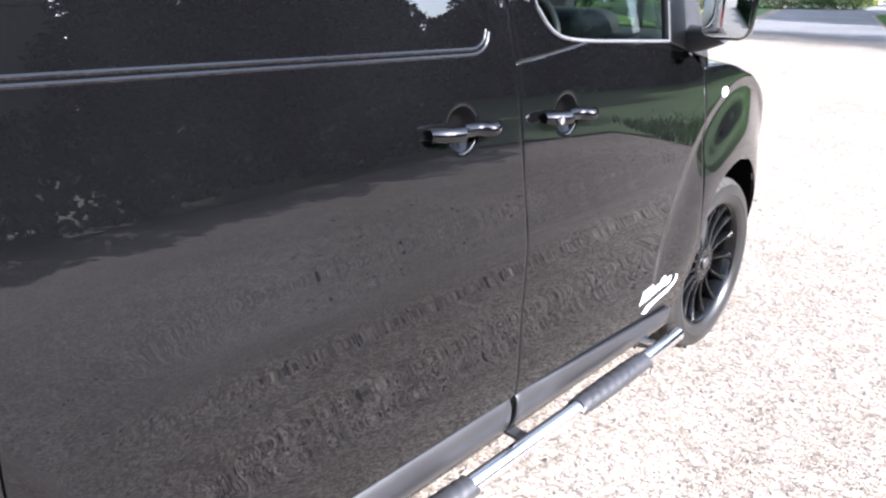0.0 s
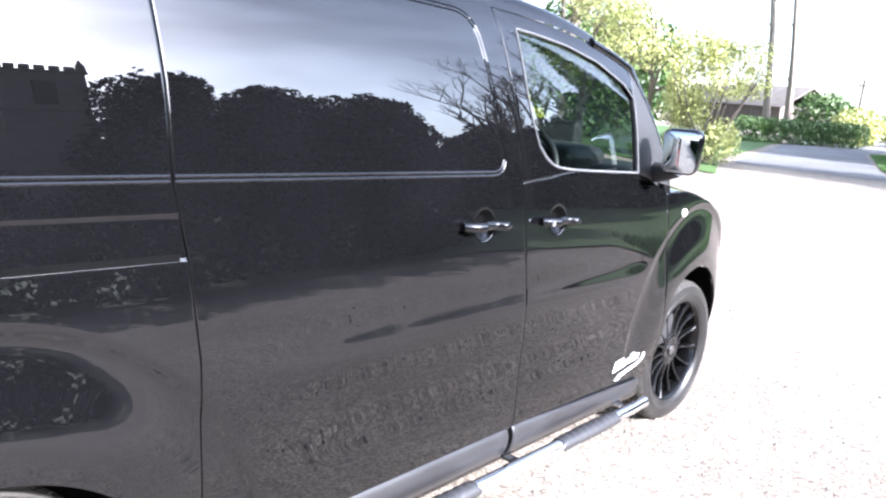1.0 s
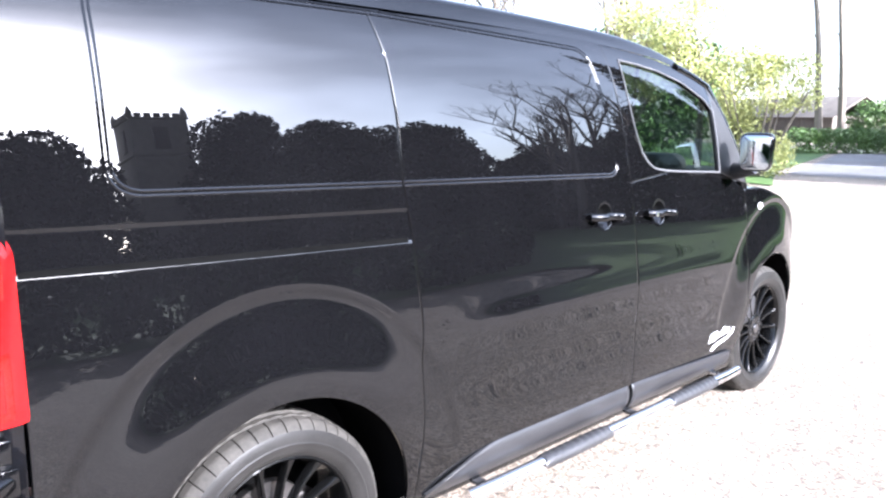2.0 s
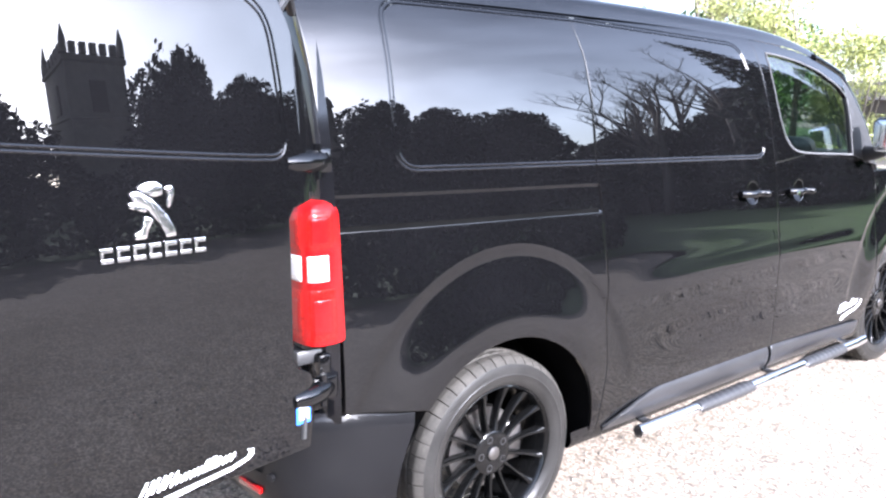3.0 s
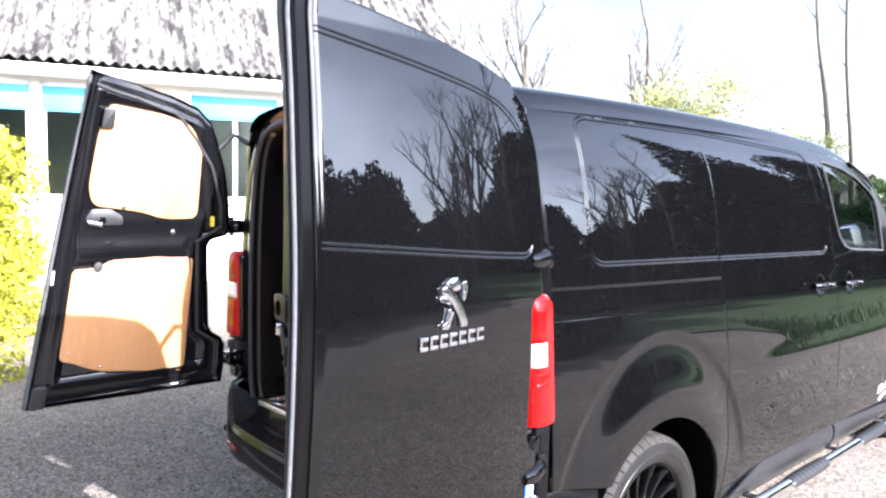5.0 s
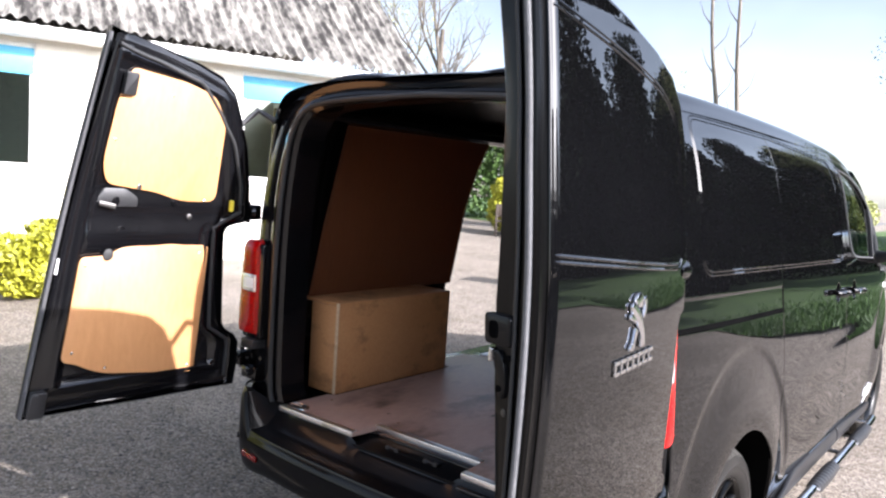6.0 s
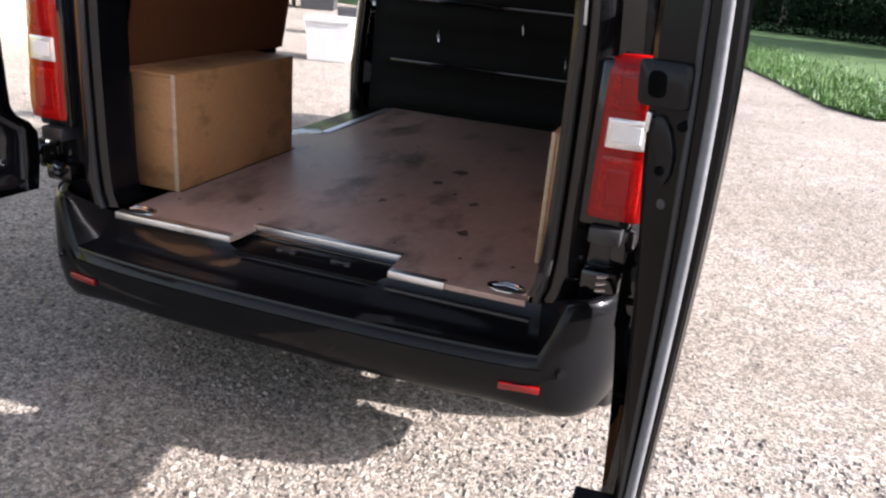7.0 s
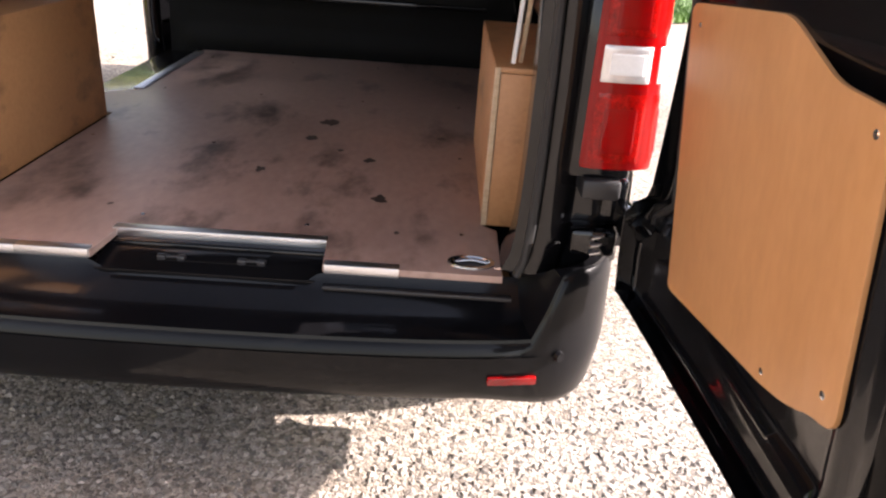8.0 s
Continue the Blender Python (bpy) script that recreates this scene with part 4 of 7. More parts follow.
def edge_flange(lift, lean_in, door):
    """The deep end of the overlapping door: a chamfered face that carries the latch, the pull and the seal."""
    zs = np.linspace(DOOR_LOW - 0.010, 1.946, 60)
    v = []
    for z in zs:
        l = float(lean_in(z, 0.80))
        line = [(0.808, 0.038 + l), (0.814, 0.041 + l), (0.824, 0.040 + l), (0.830, 0.035 + l), (0.836, 0.029 + 0.7 * l), (0.842, 0.026 + 0.35 * l), (0.845, 0.020 + 0.3 * l), (0.849, 0.014 + 0.1 * l), (0.851, 0.008), (0.847, 0.003), (0.812, 0.008), (0.808, 0.020)]
        v += list(lift(np.array([p[0] for p in line]), np.full(len(line), z), np.array([p[1] for p in line])))
    n = len(line)
    f = [(j * n + k, j * n + (k + 1) % n, (j + 1) * n + (k + 1) % n, (j + 1) * n + k) for j in range(len(zs) - 1) for k in range(n)]
    f += [tuple(range(n)), tuple(range((len(zs) - 1) * n, len(zs) * n))]
    link_mesh("edge_flange", v, f, DOOR_END, door, "black chamfered door end", 35)
    l = lean_in(zs, 0.80)
    tube("edge_seal", lift(np.full(60, 0.849), zs, 0.017 + 0.12 * l), 0.0072, PALE_SEAL, door, "grey rubber edge seal", 10)
    tube("edge_bead", lift(np.full(60, 0.846), zs, 0.030 + 0.30 * l), 0.0040, BLACK_SEAL, door, sides=8)

    def on_end(a, z, out):
        """a from the inner corner (0) to the seal (1), out from the chamfer."""
        a = np.asarray(a, float)
        l = lean_in(z, 0.80)
        return lift(0.826 + 0.020 * a + 0.9 * out, z, (0.038 + l) * (1 - a) + 0.020 * a + 0.4 * out)

    for name, a0, a1, z0, z1, deep, mat in (("latch_box", -0.15, 0.66, 1.271, 1.326, 0.016, GLOSS_PLASTIC), ("latch_mouth", 0.02, 0.30, 1.282, 1.314, 0.019, SLOT)):
        s = 0.08
        loop = rounded_loop([(a0 * s, z0), (a1 * s, z0), (a1 * s, z1), (a0 * s, z1)], 0.010)
        prism(name, loop, deep, mat, lambda a, b, c: on_end(np.asarray(a) / s, b, np.asarray(c)), door, "", 0.003)
    pull = [(0.10 * s, 1.258), (0.26 * s, 1.264), (0.42 * s, 1.246), (0.52 * s, 1.218), (0.50 * s, 1.190), (0.38 * s, 1.176), (0.26 * s, 1.186), (0.24 * s, 1.213), (0.08 * s, 1.238)]
    prism("inner_handle", rounded_loop(pull, 0.008), 0.012, GLOSS_PLASTIC, lambda a, b, c: on_end(np.asarray(a) / s, b, np.asarray(c)), door, "black inner pull handle", 0.003)
    prism("latch_hook", rounded_loop([(0.02 * s, 1.240), (0.10 * s, 1.240), (0.13 * s, 1.264), (0.05 * s, 1.266)], 0.003), 0.018, STEEL, lambda a, b, c: on_end(np.asarray(a) / s, b, np.asarray(c)), door, "steel latch hook", 0.001)
    for a, z, r in ((0.33, 1.196, 0.006), (0.36, 1.153, 0.007), (0.60, 1.253, 0.006)):
        ring = [(a * s + r * math.cos(t), z + r * math.sin(t)) for t in np.linspace(0, 2 * math.pi, 13)[:-1]]
        prism("latch_bolt", ring, 0.016 if z > 1.17 else 0.004, CLADDING if z < 1.17 else SLOT, lambda p, b, c: on_end(np.asarray(p) / s, b, np.asarray(c)), door, "", 0.001)


def build_rear_door(side, opened, hinge_at=(0.985, -0.700), rise=0.0, shear=0.085, wide=1.0):
    lift = door_face(side, hinge_at, opened, rise, shear, wide)
    fine = 0.0045 if side > 0 else 0.012
    grid = coons([(0.05, DOOR_LOW), (0.4, DOOR_LOW - 0.01), (DOOR_W, DOOR_LOW - 0.012)], DOOR_TOP, HINGE_EDGE, [(DOOR_W, DOOR_LOW - 0.012), (DOOR_W, 1.956)], *grid_size(0.9, 1.35, fine))
    door = sheet("rear_door", grid, lift, PAINT, van, "black rear door, swung open square to the van", 0.050, side > 0, 50)
    # two fine raised lines round the blank window
    for inset in (0.001, 0.0125) if side > 0 else ():
        left = lambda z: 0.088 + 0.05 * (z - 1.36) + inset
        crown = lambda w: float(np.interp(w, [q[0] for q in DOOR_TOP], [q[1] for q in DOOR_TOP])) - 0.075 - inset
        low = lambda w: 1.355 + 0.070 * (w / DOOR_W) + inset
        line = [(0.806, low(0.806)), (0.145, low(0.145)), (0.105, low(0.1) + 0.012), (left(1.42), 1.42), (left(1.60), 1.60), (0.112 + inset, 1.70), (0.150 + inset, 1.752 - inset), (0.24, 1.800 - inset), (0.46, crown(0.46)), (0.806, crown(0.806))]
        q = even(rounded(line, 2), 150)
        ridge("pressed_line", q, lift, door)
    # pressed inner frame with its two openings
    hinge, top = inner_line(0.012)
    lip = coons([(0.062, DOOR_LOW + 0.012), (DOOR_W - 0.014, DOOR_LOW + 0.0)], top[:-1] + [(DOOR_W - 0.014, 1.922)], hinge[:-1] + [top[0]], [(DOOR_W - 0.014, DOOR_LOW), (DOOR_W - 0.014, 1.922)], 70, 100)

    def lean_in(z, w):
        """How far the inner face stands in, by height and towards the hinge."""
        z, w = np.asarray(z, float), np.asarray(w, float)
        swell = np.interp(z, [0.72, 1.20, 1.35, 1.70], [0.0, 0.036, 0.036, 0.0]) if side > 0 else 0.0
        return 0.05 * (z - 0.85) - (0.020 if side > 0 else 0.036) * np.clip((0.72 - w) / 0.55, 0, 1) + swell

    def pan(w, z, back):
        """Inner face: beads and hollows of the pressing."""
        rim = np.minimum(np.minimum(w - edge_w(z), DOOR_W - w), np.minimum(z - DOOR_LOW, np.interp(w, [p[0] for p in DOOR_TOP], [p[1] for p in DOOR_TOP]) - z))
        depth = (0.010 if side > 0 else 0.046) + 0.014 * step(0.0, 0.035, rim) + 0.004 * step(0.03, 0.11, rim) + 0.010 * step(0.06, 0.075, rim) - 0.016 * step(0.085, 0.10, rim)
        beam = step(1.19, 1.215, z) * step(1.375, 1.345, z) if side > 0 else step(1.175, 1.235, z) * step(1.405, 1.330, z)
        ledge = 0.0 if side > 0 else step(1.150, 1.178, z) * step(1.300, 1.190, z)
        depth = depth + ((0.016 if side > 0 else 0.008) * beam + 0.014 * ledge) * step(0.09, 0.11, rim)
        return lift(w, z, np.maximum(depth + lean_in(z, w), 0.014) + back)

    sheet("inner_panel", lip, pan, INNER, door, "black pressed inner door frame", 0.004, side < 0, 50)
    proud = 0.038 if side > 0 else 0.064
    place = lambda a, b, c: lift(a, b, np.maximum(proud + lean_in(b, a), 0.022) + c)
    end = 0.737 if side > 0 else 0.718
    lower = rounded_loop([(0.205, 0.700), (0.55, 0.742), (end - 0.10, 0.765), (end - 0.05, 0.792), (end + 0.004, 0.805), (end, 1.178), (end - 0.115, 1.182), (0.485, 1.236), (0.162, 1.210)], 0.025)
    drop = 0.0 if side > 0 else 0.035
    lower = [(a, b - drop) for a, b in lower]
    prism("lower_ply_panel", lower, 0.007, PLY_WALL, place, door, "varnished plywood lower lining panel", 0.0018)
    upper = rounded_loop([(0.150, 1.368), (0.30, 1.368), (0.42, 1.400), (0.66, 1.425), (0.700, 1.50), (0.690, 1.72), (0.640, 1.838), (0.33, 1.812), (0.195, 1.775), (0.140, 1.68)], 0.04)
    upper = [(a, b - drop * 0.5) for a, b in upper]
    prism("upper_ply_panel", upper, 0.007, PLY_WALL, place, door, "varnished plywood upper lining panel", 0.0018)
    for w, z in ((0.205, 1.180), (0.222, 0.97), (0.232, 0.730), (0.56, 0.765), (end - 0.030, 0.835), (end - 0.028, 1.150), (0.20, 1.39), (0.40, 1.775), (0.165, 1.56), (0.66, 1.60)):
        v, f = [], []
        z = z - drop
        for k in range(10):
            a = 2 * math.pi * k / 10
            v.append(lift(w + 0.006 * math.cos(a), z + 0.006 * math.sin(a), np.asarray(proud + 0.0072 + lean_in(z, w))))
        v.append(lift(w, z, np.asarray(proud + 0.0105 + lean_in(z, w))))
        link_mesh("panel_screw", v, [(k, (k + 1) % 10, 10) for k in range(10)], STEEL, door)
    # pale rubber seal up the free edge, black one beside it
    zs = np.linspace(DOOR_LOW - 0.008, 1.932, 40)
    if side > 0:
        edge_flange(lift, lean_in, door)
    else:
        tube("edge_seal", lift(np.full(40, DOOR_W + 0.002), zs, np.asarray(0.052)), 0.0075, SEAL, door, "grey rubber edge seal", 10)
        tube("edge_bead", lift(np.full(40, DOOR_W + 0.003), zs, np.asarray(0.028)), 0.005, BLACK_SEAL, door, sides=8)
    loop = [(0.07, 0.63), (0.06, 0.78), (0.145, 0.84), (0.145, 1.25), (0.04, 1.31), (0.045, 1.42), (0.09, 1.58), (0.17, 1.70), (0.26, 1.80), (0.48, 1.852), (0.77, 1.890)]
    p = even(loop, 60)
    tube("door_seal", lift(p[:, 0], p[:, 1], np.asarray((0.030 if side > 0 else 0.068) + lean_in(p[:, 1], p[:, 0]))), 0.008, BLACK_SEAL, door, sides=8)
    # latch gear
    for w0, w1, z0, z1, deep, mat, name in ((0.755, 0.805, 0.590, 0.680, 0.040, PLASTIC, "lower_latch"), (0.60, 0.68, 1.72, 1.80, 0.030, PLASTIC, "upper_latch")):
        prism(name, rounded_loop([(w0, z0), (w1, z0), (w1, z1), (w0, z1)], 0.010), deep, mat, lambda a, b, c: lift(a, b, np.asarray((0.024 if side > 0 else 0.062) + lean_in(b, a) + c)), door, "", 0.004)
    for w, z, r in ((0.26, 1.29, 0.012), (0.56, 1.235, 0.022), (0.60, 1.345, 0.018), (0.33, 1.345, 0.014), (0.50, 1.40, 0.012)):
        ring = [(w + r * math.cos(t), z + r * math.sin(t)) for t in np.linspace(0, 2 * math.pi, 15)[:-1]]
        prism("pressed_boss", ring, 0.006, INNER if r > 0.013 else DISC, lambda a, b, c: lift(a, b, np.asarray((0.030 if side > 0 else 0.068) + lean_in(b, a) + c)), door, "", 0.002)
    if side > 0:
        prism("foot_bracket", rounded_loop([(0.752, 0.575), (0.790, 0.562), (0.842, 0.585), (0.846, 0.690), (0.812, 0.712), (0.800, 0.672), (0.756, 0.650)], 0.010), 0.062, DOOR_END, lambda a, b, c: lift(a, b, np.asarray(0.030 + c)), door, "black foot catch", 0.003)
    # hinges
    for z in (0.74, 1.36):
        h = np.array((side * 0.925, -0.690, z))
        bm = bmesh.new()
        box(bm, h - (0.022, 0.045, 0.032), h + (0.010 if side > 0 else 0.022, 0.035, 0.032), 0.008)
        part("hinge", bm, PAINT, door, "black door hinge")
        tube("hinge_arm", [h + (side * -0.01, 0.01, 0), h + (side * 0.020, -0.030, 0), h + (side * 0.034, -0.075, 0), h + (side * 0.036, -0.115, 0)], [0.026, 0.030, 0.028, 0.022], PAINT, door, "black curved hinge arm", 12)
        tube("hinge_pin", [h + (side * 0.012, -0.012, -0.045), h + (side * 0.012, -0.012, 0.045)], 0.011, PAINT, door, sides=12)
    return door, lift


def rounded_loop(points, r):
    """A closed outline with its corners rounded."""
    out, n = [], len(points)
    for i in range(n):
        p, a, b = Vector(points[i]), Vector(points[i - 1]), Vector(points[(i + 1) % n])
        u, v = (a - p), (b - p)
        k = min(r, 0.45 * u.length, 0.45 * v.length)
        s, e = p + u.normalized() * k, p + v.normalized() * k
        for t in (0, 0.25, 0.5, 0.75, 1):
            q = (1 - t) ** 2 * s + 2 * t * (1 - t) * p + t * t * e
            out.append((q.x, q.y))
    return out


def door_trim(lift, door):
    """Small fittings on the inner face of the left door."""
    at = lambda back: (lambda a, b, c: lift(a, b, np.asarray(back + c)))
    prism("edge_tag", rounded_loop([(0.790, 1.085), (0.806, 1.085), (0.806, 1.140), (0.790, 1.140)], 0.003), 0.003, WHITE_PLASTIC, at(0.064), door, "small white paper tag", 0)
    prism("latch_plate", rounded_loop([(0.50, 1.325), (0.66, 1.325), (0.69, 1.352), (0.66, 1.392), (0.56, 1.392), (0.50, 1.36)], 0.012), 0.010, PLASTIC, at(0.078), door, "dark latch mechanism plate", 0.003)
    prism("latch_lever", rounded_loop([(0.60, 1.315), (0.68, 1.330), (0.68, 1.346), (0.60, 1.335)], 0.006), 0.012, DISC, at(0.088), door, "steel latch lever", 0.002)
    prism("grommet", [(0.60 + 0.022 * math.cos(t), 1.150 + 0.022 * math.sin(t)) for t in np.linspace(0, 2 * math.pi, 17)[:-1]], 0.008, BLACK_SEAL, at(0.076), door, "round black grommet", 0.003)
    prism("yellow_clip", rounded_loop([(0.075, 1.315), (0.092, 1.315), (0.092, 1.360), (0.075, 1.360)], 0.006), 0.010, YELLOW, at(0.064), door, "small yellow plastic clip", 0.002)


door_right, face_right = build_rear_door(1, 4.8, (0.962, -0.705), 0.0, 0.035, 1.058)
door_left, face_left = build_rear_door(-1, 7.0, (0.932, -0.735), 0.050, 0.190)
door_trim(face_left, door_left)


# badge, maker's bars and the white sticker on the right rear door
on_door = lambda w0, z0: (lambda a, b, c: face_right(w0 - a, z0 + b, -0.002 - c))
strokes = [
    [(-0.030, 0.046), (-0.012, 0.058), (0.010, 0.060), (0.024, 0.048), (0.022, 0.030), (0.004, 0.026), (-0.012, 0.034)],
    [(-0.046, 0.036), (-0.030, 0.042), (0.000, 0.022), (0.026, -0.010), (0.044, -0.044), (0.046, -0.062), (0.022, -0.062), (0.022, -0.052), (0.012, -0.032), (-0.010, 0.000), (-0.040, 0.020)],
    [(-0.048, 0.018), (-0.028, 0.016), (-0.012, 0.006), (-0.014, -0.006), (-0.034, 0.002), (-0.050, 0.006)],
    [(0.000, -0.022), (-0.014, -0.048), (-0.016, -0.062), (-0.042, -0.062), (-0.040, -0.050), (-0.028, -0.046), (-0.018, -0.012)],
    [(0.026, 0.046), (0.044, 0.050), (0.048, 0.034), (0.040, 0.012), (0.034, -0.002), (0.028, 0.008), (0.034, 0.030)],
]
badge = prism("badge", rounded_loop(strokes[1], 0.006), 0.007, LIGHT_CHROME, on_door(0.424, 1.281), door_right, "bright chrome badge of plain crossed shapes", 0.002)
for s in strokes[:1] + strokes[2:]:
    prism("badge_piece", rounded_loop(s, 0.006), 0.006, LIGHT_CHROME, on_door(0.424, 1.281), badge, "", 0.002)
for k in range(7):
    c = -0.098 + 0.0327 * k
    for z0 in (-0.0115, 0.0115):
        prism("badge_bar", rounded_loop([(c - 0.0125, z0 - 0.0045), (c + 0.0125, z0 - 0.0045), (c + 0.0125, z0 + 0.0045), (c - 0.0125, z0 + 0.0045)], 0.002), 0.004, LIGHT_CHROME, on_door(0.424, 1.192), door_right, "", 0.0008, 0)
    prism("badge_bar", rounded_loop([(c - 0.0125, -0.016), (c - 0.0065, -0.016), (c - 0.0065, 0.016), (c - 0.0125, 0.016)], 0.002), 0.0036, LIGHT_CHROME, on_door(0.424, 1.192), door_right, "", 0.0008, 0)


def sticker(place, parent):
    """White sticker: a rising row of slanted strokes over a tapering swash."""
    swash = [(-0.125, -0.062), (-0.105, -0.048), (-0.095, -0.036), (0.0, -0.020), (0.10, -0.004), (0.150, 0.018), (0.158, 0.040), (0.150, 0.052), (0.172, 0.046), (0.170, 0.022), (0.155, 0.004), (0.10, -0.020), (0.0, -0.038), (-0.06, -0.052), (-0.085, -0.068)]
    base = prism("sticker", swash, 0.0012, WHITE_VINYL, place, parent, "white vinyl sticker of slanted strokes over a swash", 0)
    x = -0.165
    for k, (wide, tall) in enumerate(((0.030, 0.062), (0.030, 0.062), (0.032, 0.060), (0.024, 0.036), (0.024, 0.036), (0.020, 0.036), (0.016, 0.052), (0.014, 0.056), (0.014, 0.046), (0.024, 0.036), (0.024, 0.036))):
        z0 = x * 0.13 + 0.012
        for d, w in ((0.0, 0.24), (0.58, 0.24)):
            a, b = x + wide * d, x + wide * (d + w)
            prism("stroke", rounded_loop([(a, z0), (b, z0 + 0.002), (b + tall * 0.38, z0 + tall), (a + tall * 0.38, z0 + tall)], 0.004), 0.0010, WHITE_VINYL, place, parent, "", 0, 0)
        prism("stroke", rounded_loop([(x + tall * 0.2, z0 + tall * 0.42), (x + wide + tall * 0.2, z0 + tall * 0.42), (x + wide + tall * 0.25, z0 + tall * 0.55), (x + tall * 0.25, z0 + tall * 0.55)], 0.003), 0.0009, WHITE_VINYL, place, parent, "", 0, 0)
        x += wide * 1.08


sticker(lambda a, b, c: face_right(0.352 - a * 0.82, 0.626 + b * 0.58, -0.001 - c), door_right)
prism("blue_tag", rounded_loop([(0.050, 0.675), (0.092, 0.675), (0.092, 0.732), (0.050, 0.732)], 0.004), 0.002, BLUE_PLASTIC, lambda a, b, c: face_right(a, b, -0.001 - c), door_right, "small blue and white card tag", 0)
prism("tag_print", [(0.058, 0.687), (0.084, 0.687), (0.084, 0.720), (0.058, 0.720)], 0.001, WHITE_PLASTIC, lambda a, b, c: face_right(a, b, -0.003 - c), door_right, "", 0)

# ---- rear frame round the load opening ----
OUT = [(0.925, 0.62), (0.925, 1.0), (0.915, 1.30), (0.885, 1.50), (0.838, 1.68), (0.770, 1.80), (0.68, 1.862), (0.45, 1.940), (0.0, 1.898)]
INN = [(0.665, 0.600), (0.690, 0.66), (0.694, 1.0), (0.690, 1.30), (0.672, 1.52), (0.640, 1.69), (0.590, 1.765), (0.48, 1.800), (0.0, 1.822)]
po, pi_ = even(rounded(OUT, 2), 44), even(rounded(INN, 2), 44)
for s in (1, -1):
    rings = []
    for off, y in ((0.0, -0.640), (0.10, -0.672), (0.32, -0.684), (0.50, -0.676), (0.56, -0.690), (0.66, -0.712), (0.76, -0.716), (0.84, -0.708), (1.0, -0.690), (1.0, -0.630), (0.97, -0.56)):
        rings.append([(s * (a[0] + (b[0] - a[0]) * off), y, a[1] + (b[1] - a[1]) * off) for a, b in zip(po, pi_)])
    v = [p for r in rings for p in r]
    f = [(i * 44 + k, i * 44 + k + 1, (i + 1) * 44 + k + 1, (i + 1) * 44 + k) for i in range(len(rings) - 1) for k in range(43)]
    if s > 0:
        f = [q[::-1] for q in f]
    link_mesh("rear_frame", v, f, INNER, van, "black painted frame of the load opening")
    inset = pi_ + (po - pi_) * 0.12
    tube("opening_seal", [(s * x, -0.722, z) for x, z in inset], 0.010, BLACK_SEAL, van, "black rubber opening seal", 8)
    # check strap bar and jamb fittings
    tube("door_check", [(s * 0.80, -0.69, 1.74), (s * 0.86, -0.73, 1.78), (s * 0.905, -0.80, 1.70), (s * 0.905, -0.86, 1.66)], 0.013, PLASTIC, van, sides=8)
    bm = bmesh.new()
    box(bm, (min(s * 0.80, s * 0.90), -0.735, 0.665), (max(s * 0.80, s * 0.90), -0.66, 0.725), 0.012)
    box(bm, (min(s * 0.86, s * 0.915), -0.70, 0.735), (max(s * 0.86, s * 0.915), -0.66, 0.83), 0.010)
    part("jamb_bracket", bm, PAINT, van, "black hinge bracket")
    for k in range(3):
        tube("jamb_clip", [(s * 0.842, -0.738, 0.675 + 0.018 * k), (s * 0.895, -0.722, 0.682 + 0.018 * k)], 0.005, STEEL, van, sides=6)

# sill under the doors, latch well
def swept(name, path, sections, mat, label="", smooth=45):
    """A moulding swept along a plan line; sections(t) gives (outward, z) points."""
    pts = even(path, 90)
    tang = np.gradient(pts, axis=0)
    nrm = np.c_[-tang[:, 1], tang[:, 0]]
    nrm = nrm / np.linalg.norm(nrm, axis=1)[:, None]
    rows = []
    for i, (p, q) in enumerate(zip(pts, nrm)):
        rows.append([(p[0] + q[0] * o, p[1] + q[1] * o, z) for o, z in sections(p[0], p[1])])
    rows = [[(x, min(y, -0.034 - math.sqrt(max(0.0, 0.430 ** 2 - (z - 0.335) ** 2))) if abs(x) > 0.80 else y, z) for x, y, z in r] for r in rows]
    k = len(rows[0])
    return link_mesh(name, [p for r in rows for p in r], [(i * k + j, i * k + j + 1, (i + 1) * k + j + 1, (i + 1) * k + j) for i in range(89) for j in range(k - 1)], mat, van, label, smooth)


half_plan = [(0.935, -0.395), (0.932, -0.52), (0.918, -0.63), (0.885, -0.715), (0.83, -0.772), (0.74, -0.808), (0.55, -0.832), (0.28, -0.845), (0.0, -0.848)]
bumper_line = rounded(half_plan + [(-x, y) for x, y in reversed(half_plan[:-1])], 2)


def bumper_section(x, y):
    corner = float(step(0.735, 0.800, abs(x)))
    side = float(step(0.85, 0.93, abs(x)))
    top = 0.482 + corner * (0.160 + 0.0 * side) - 0.035 * side * float(step(-0.62, -0.40, y))
    inner = -0.135 * (1 - corner) - 0.030 * corner
    low = 0.318 - 0.035 * float(step(0.6, 0.92, abs(x)))
    return [(-0.005, top), (0.002, top - 0.010), (0.009, top - 0.05), (0.012, 0.455), (0.012, 0.43), (0.008, 0.395), (-0.004, low + 0.04), (-0.020, low + 0.012), (-0.036, low), (-0.085, low + 0.006), (-0.16, low + 0.03)]


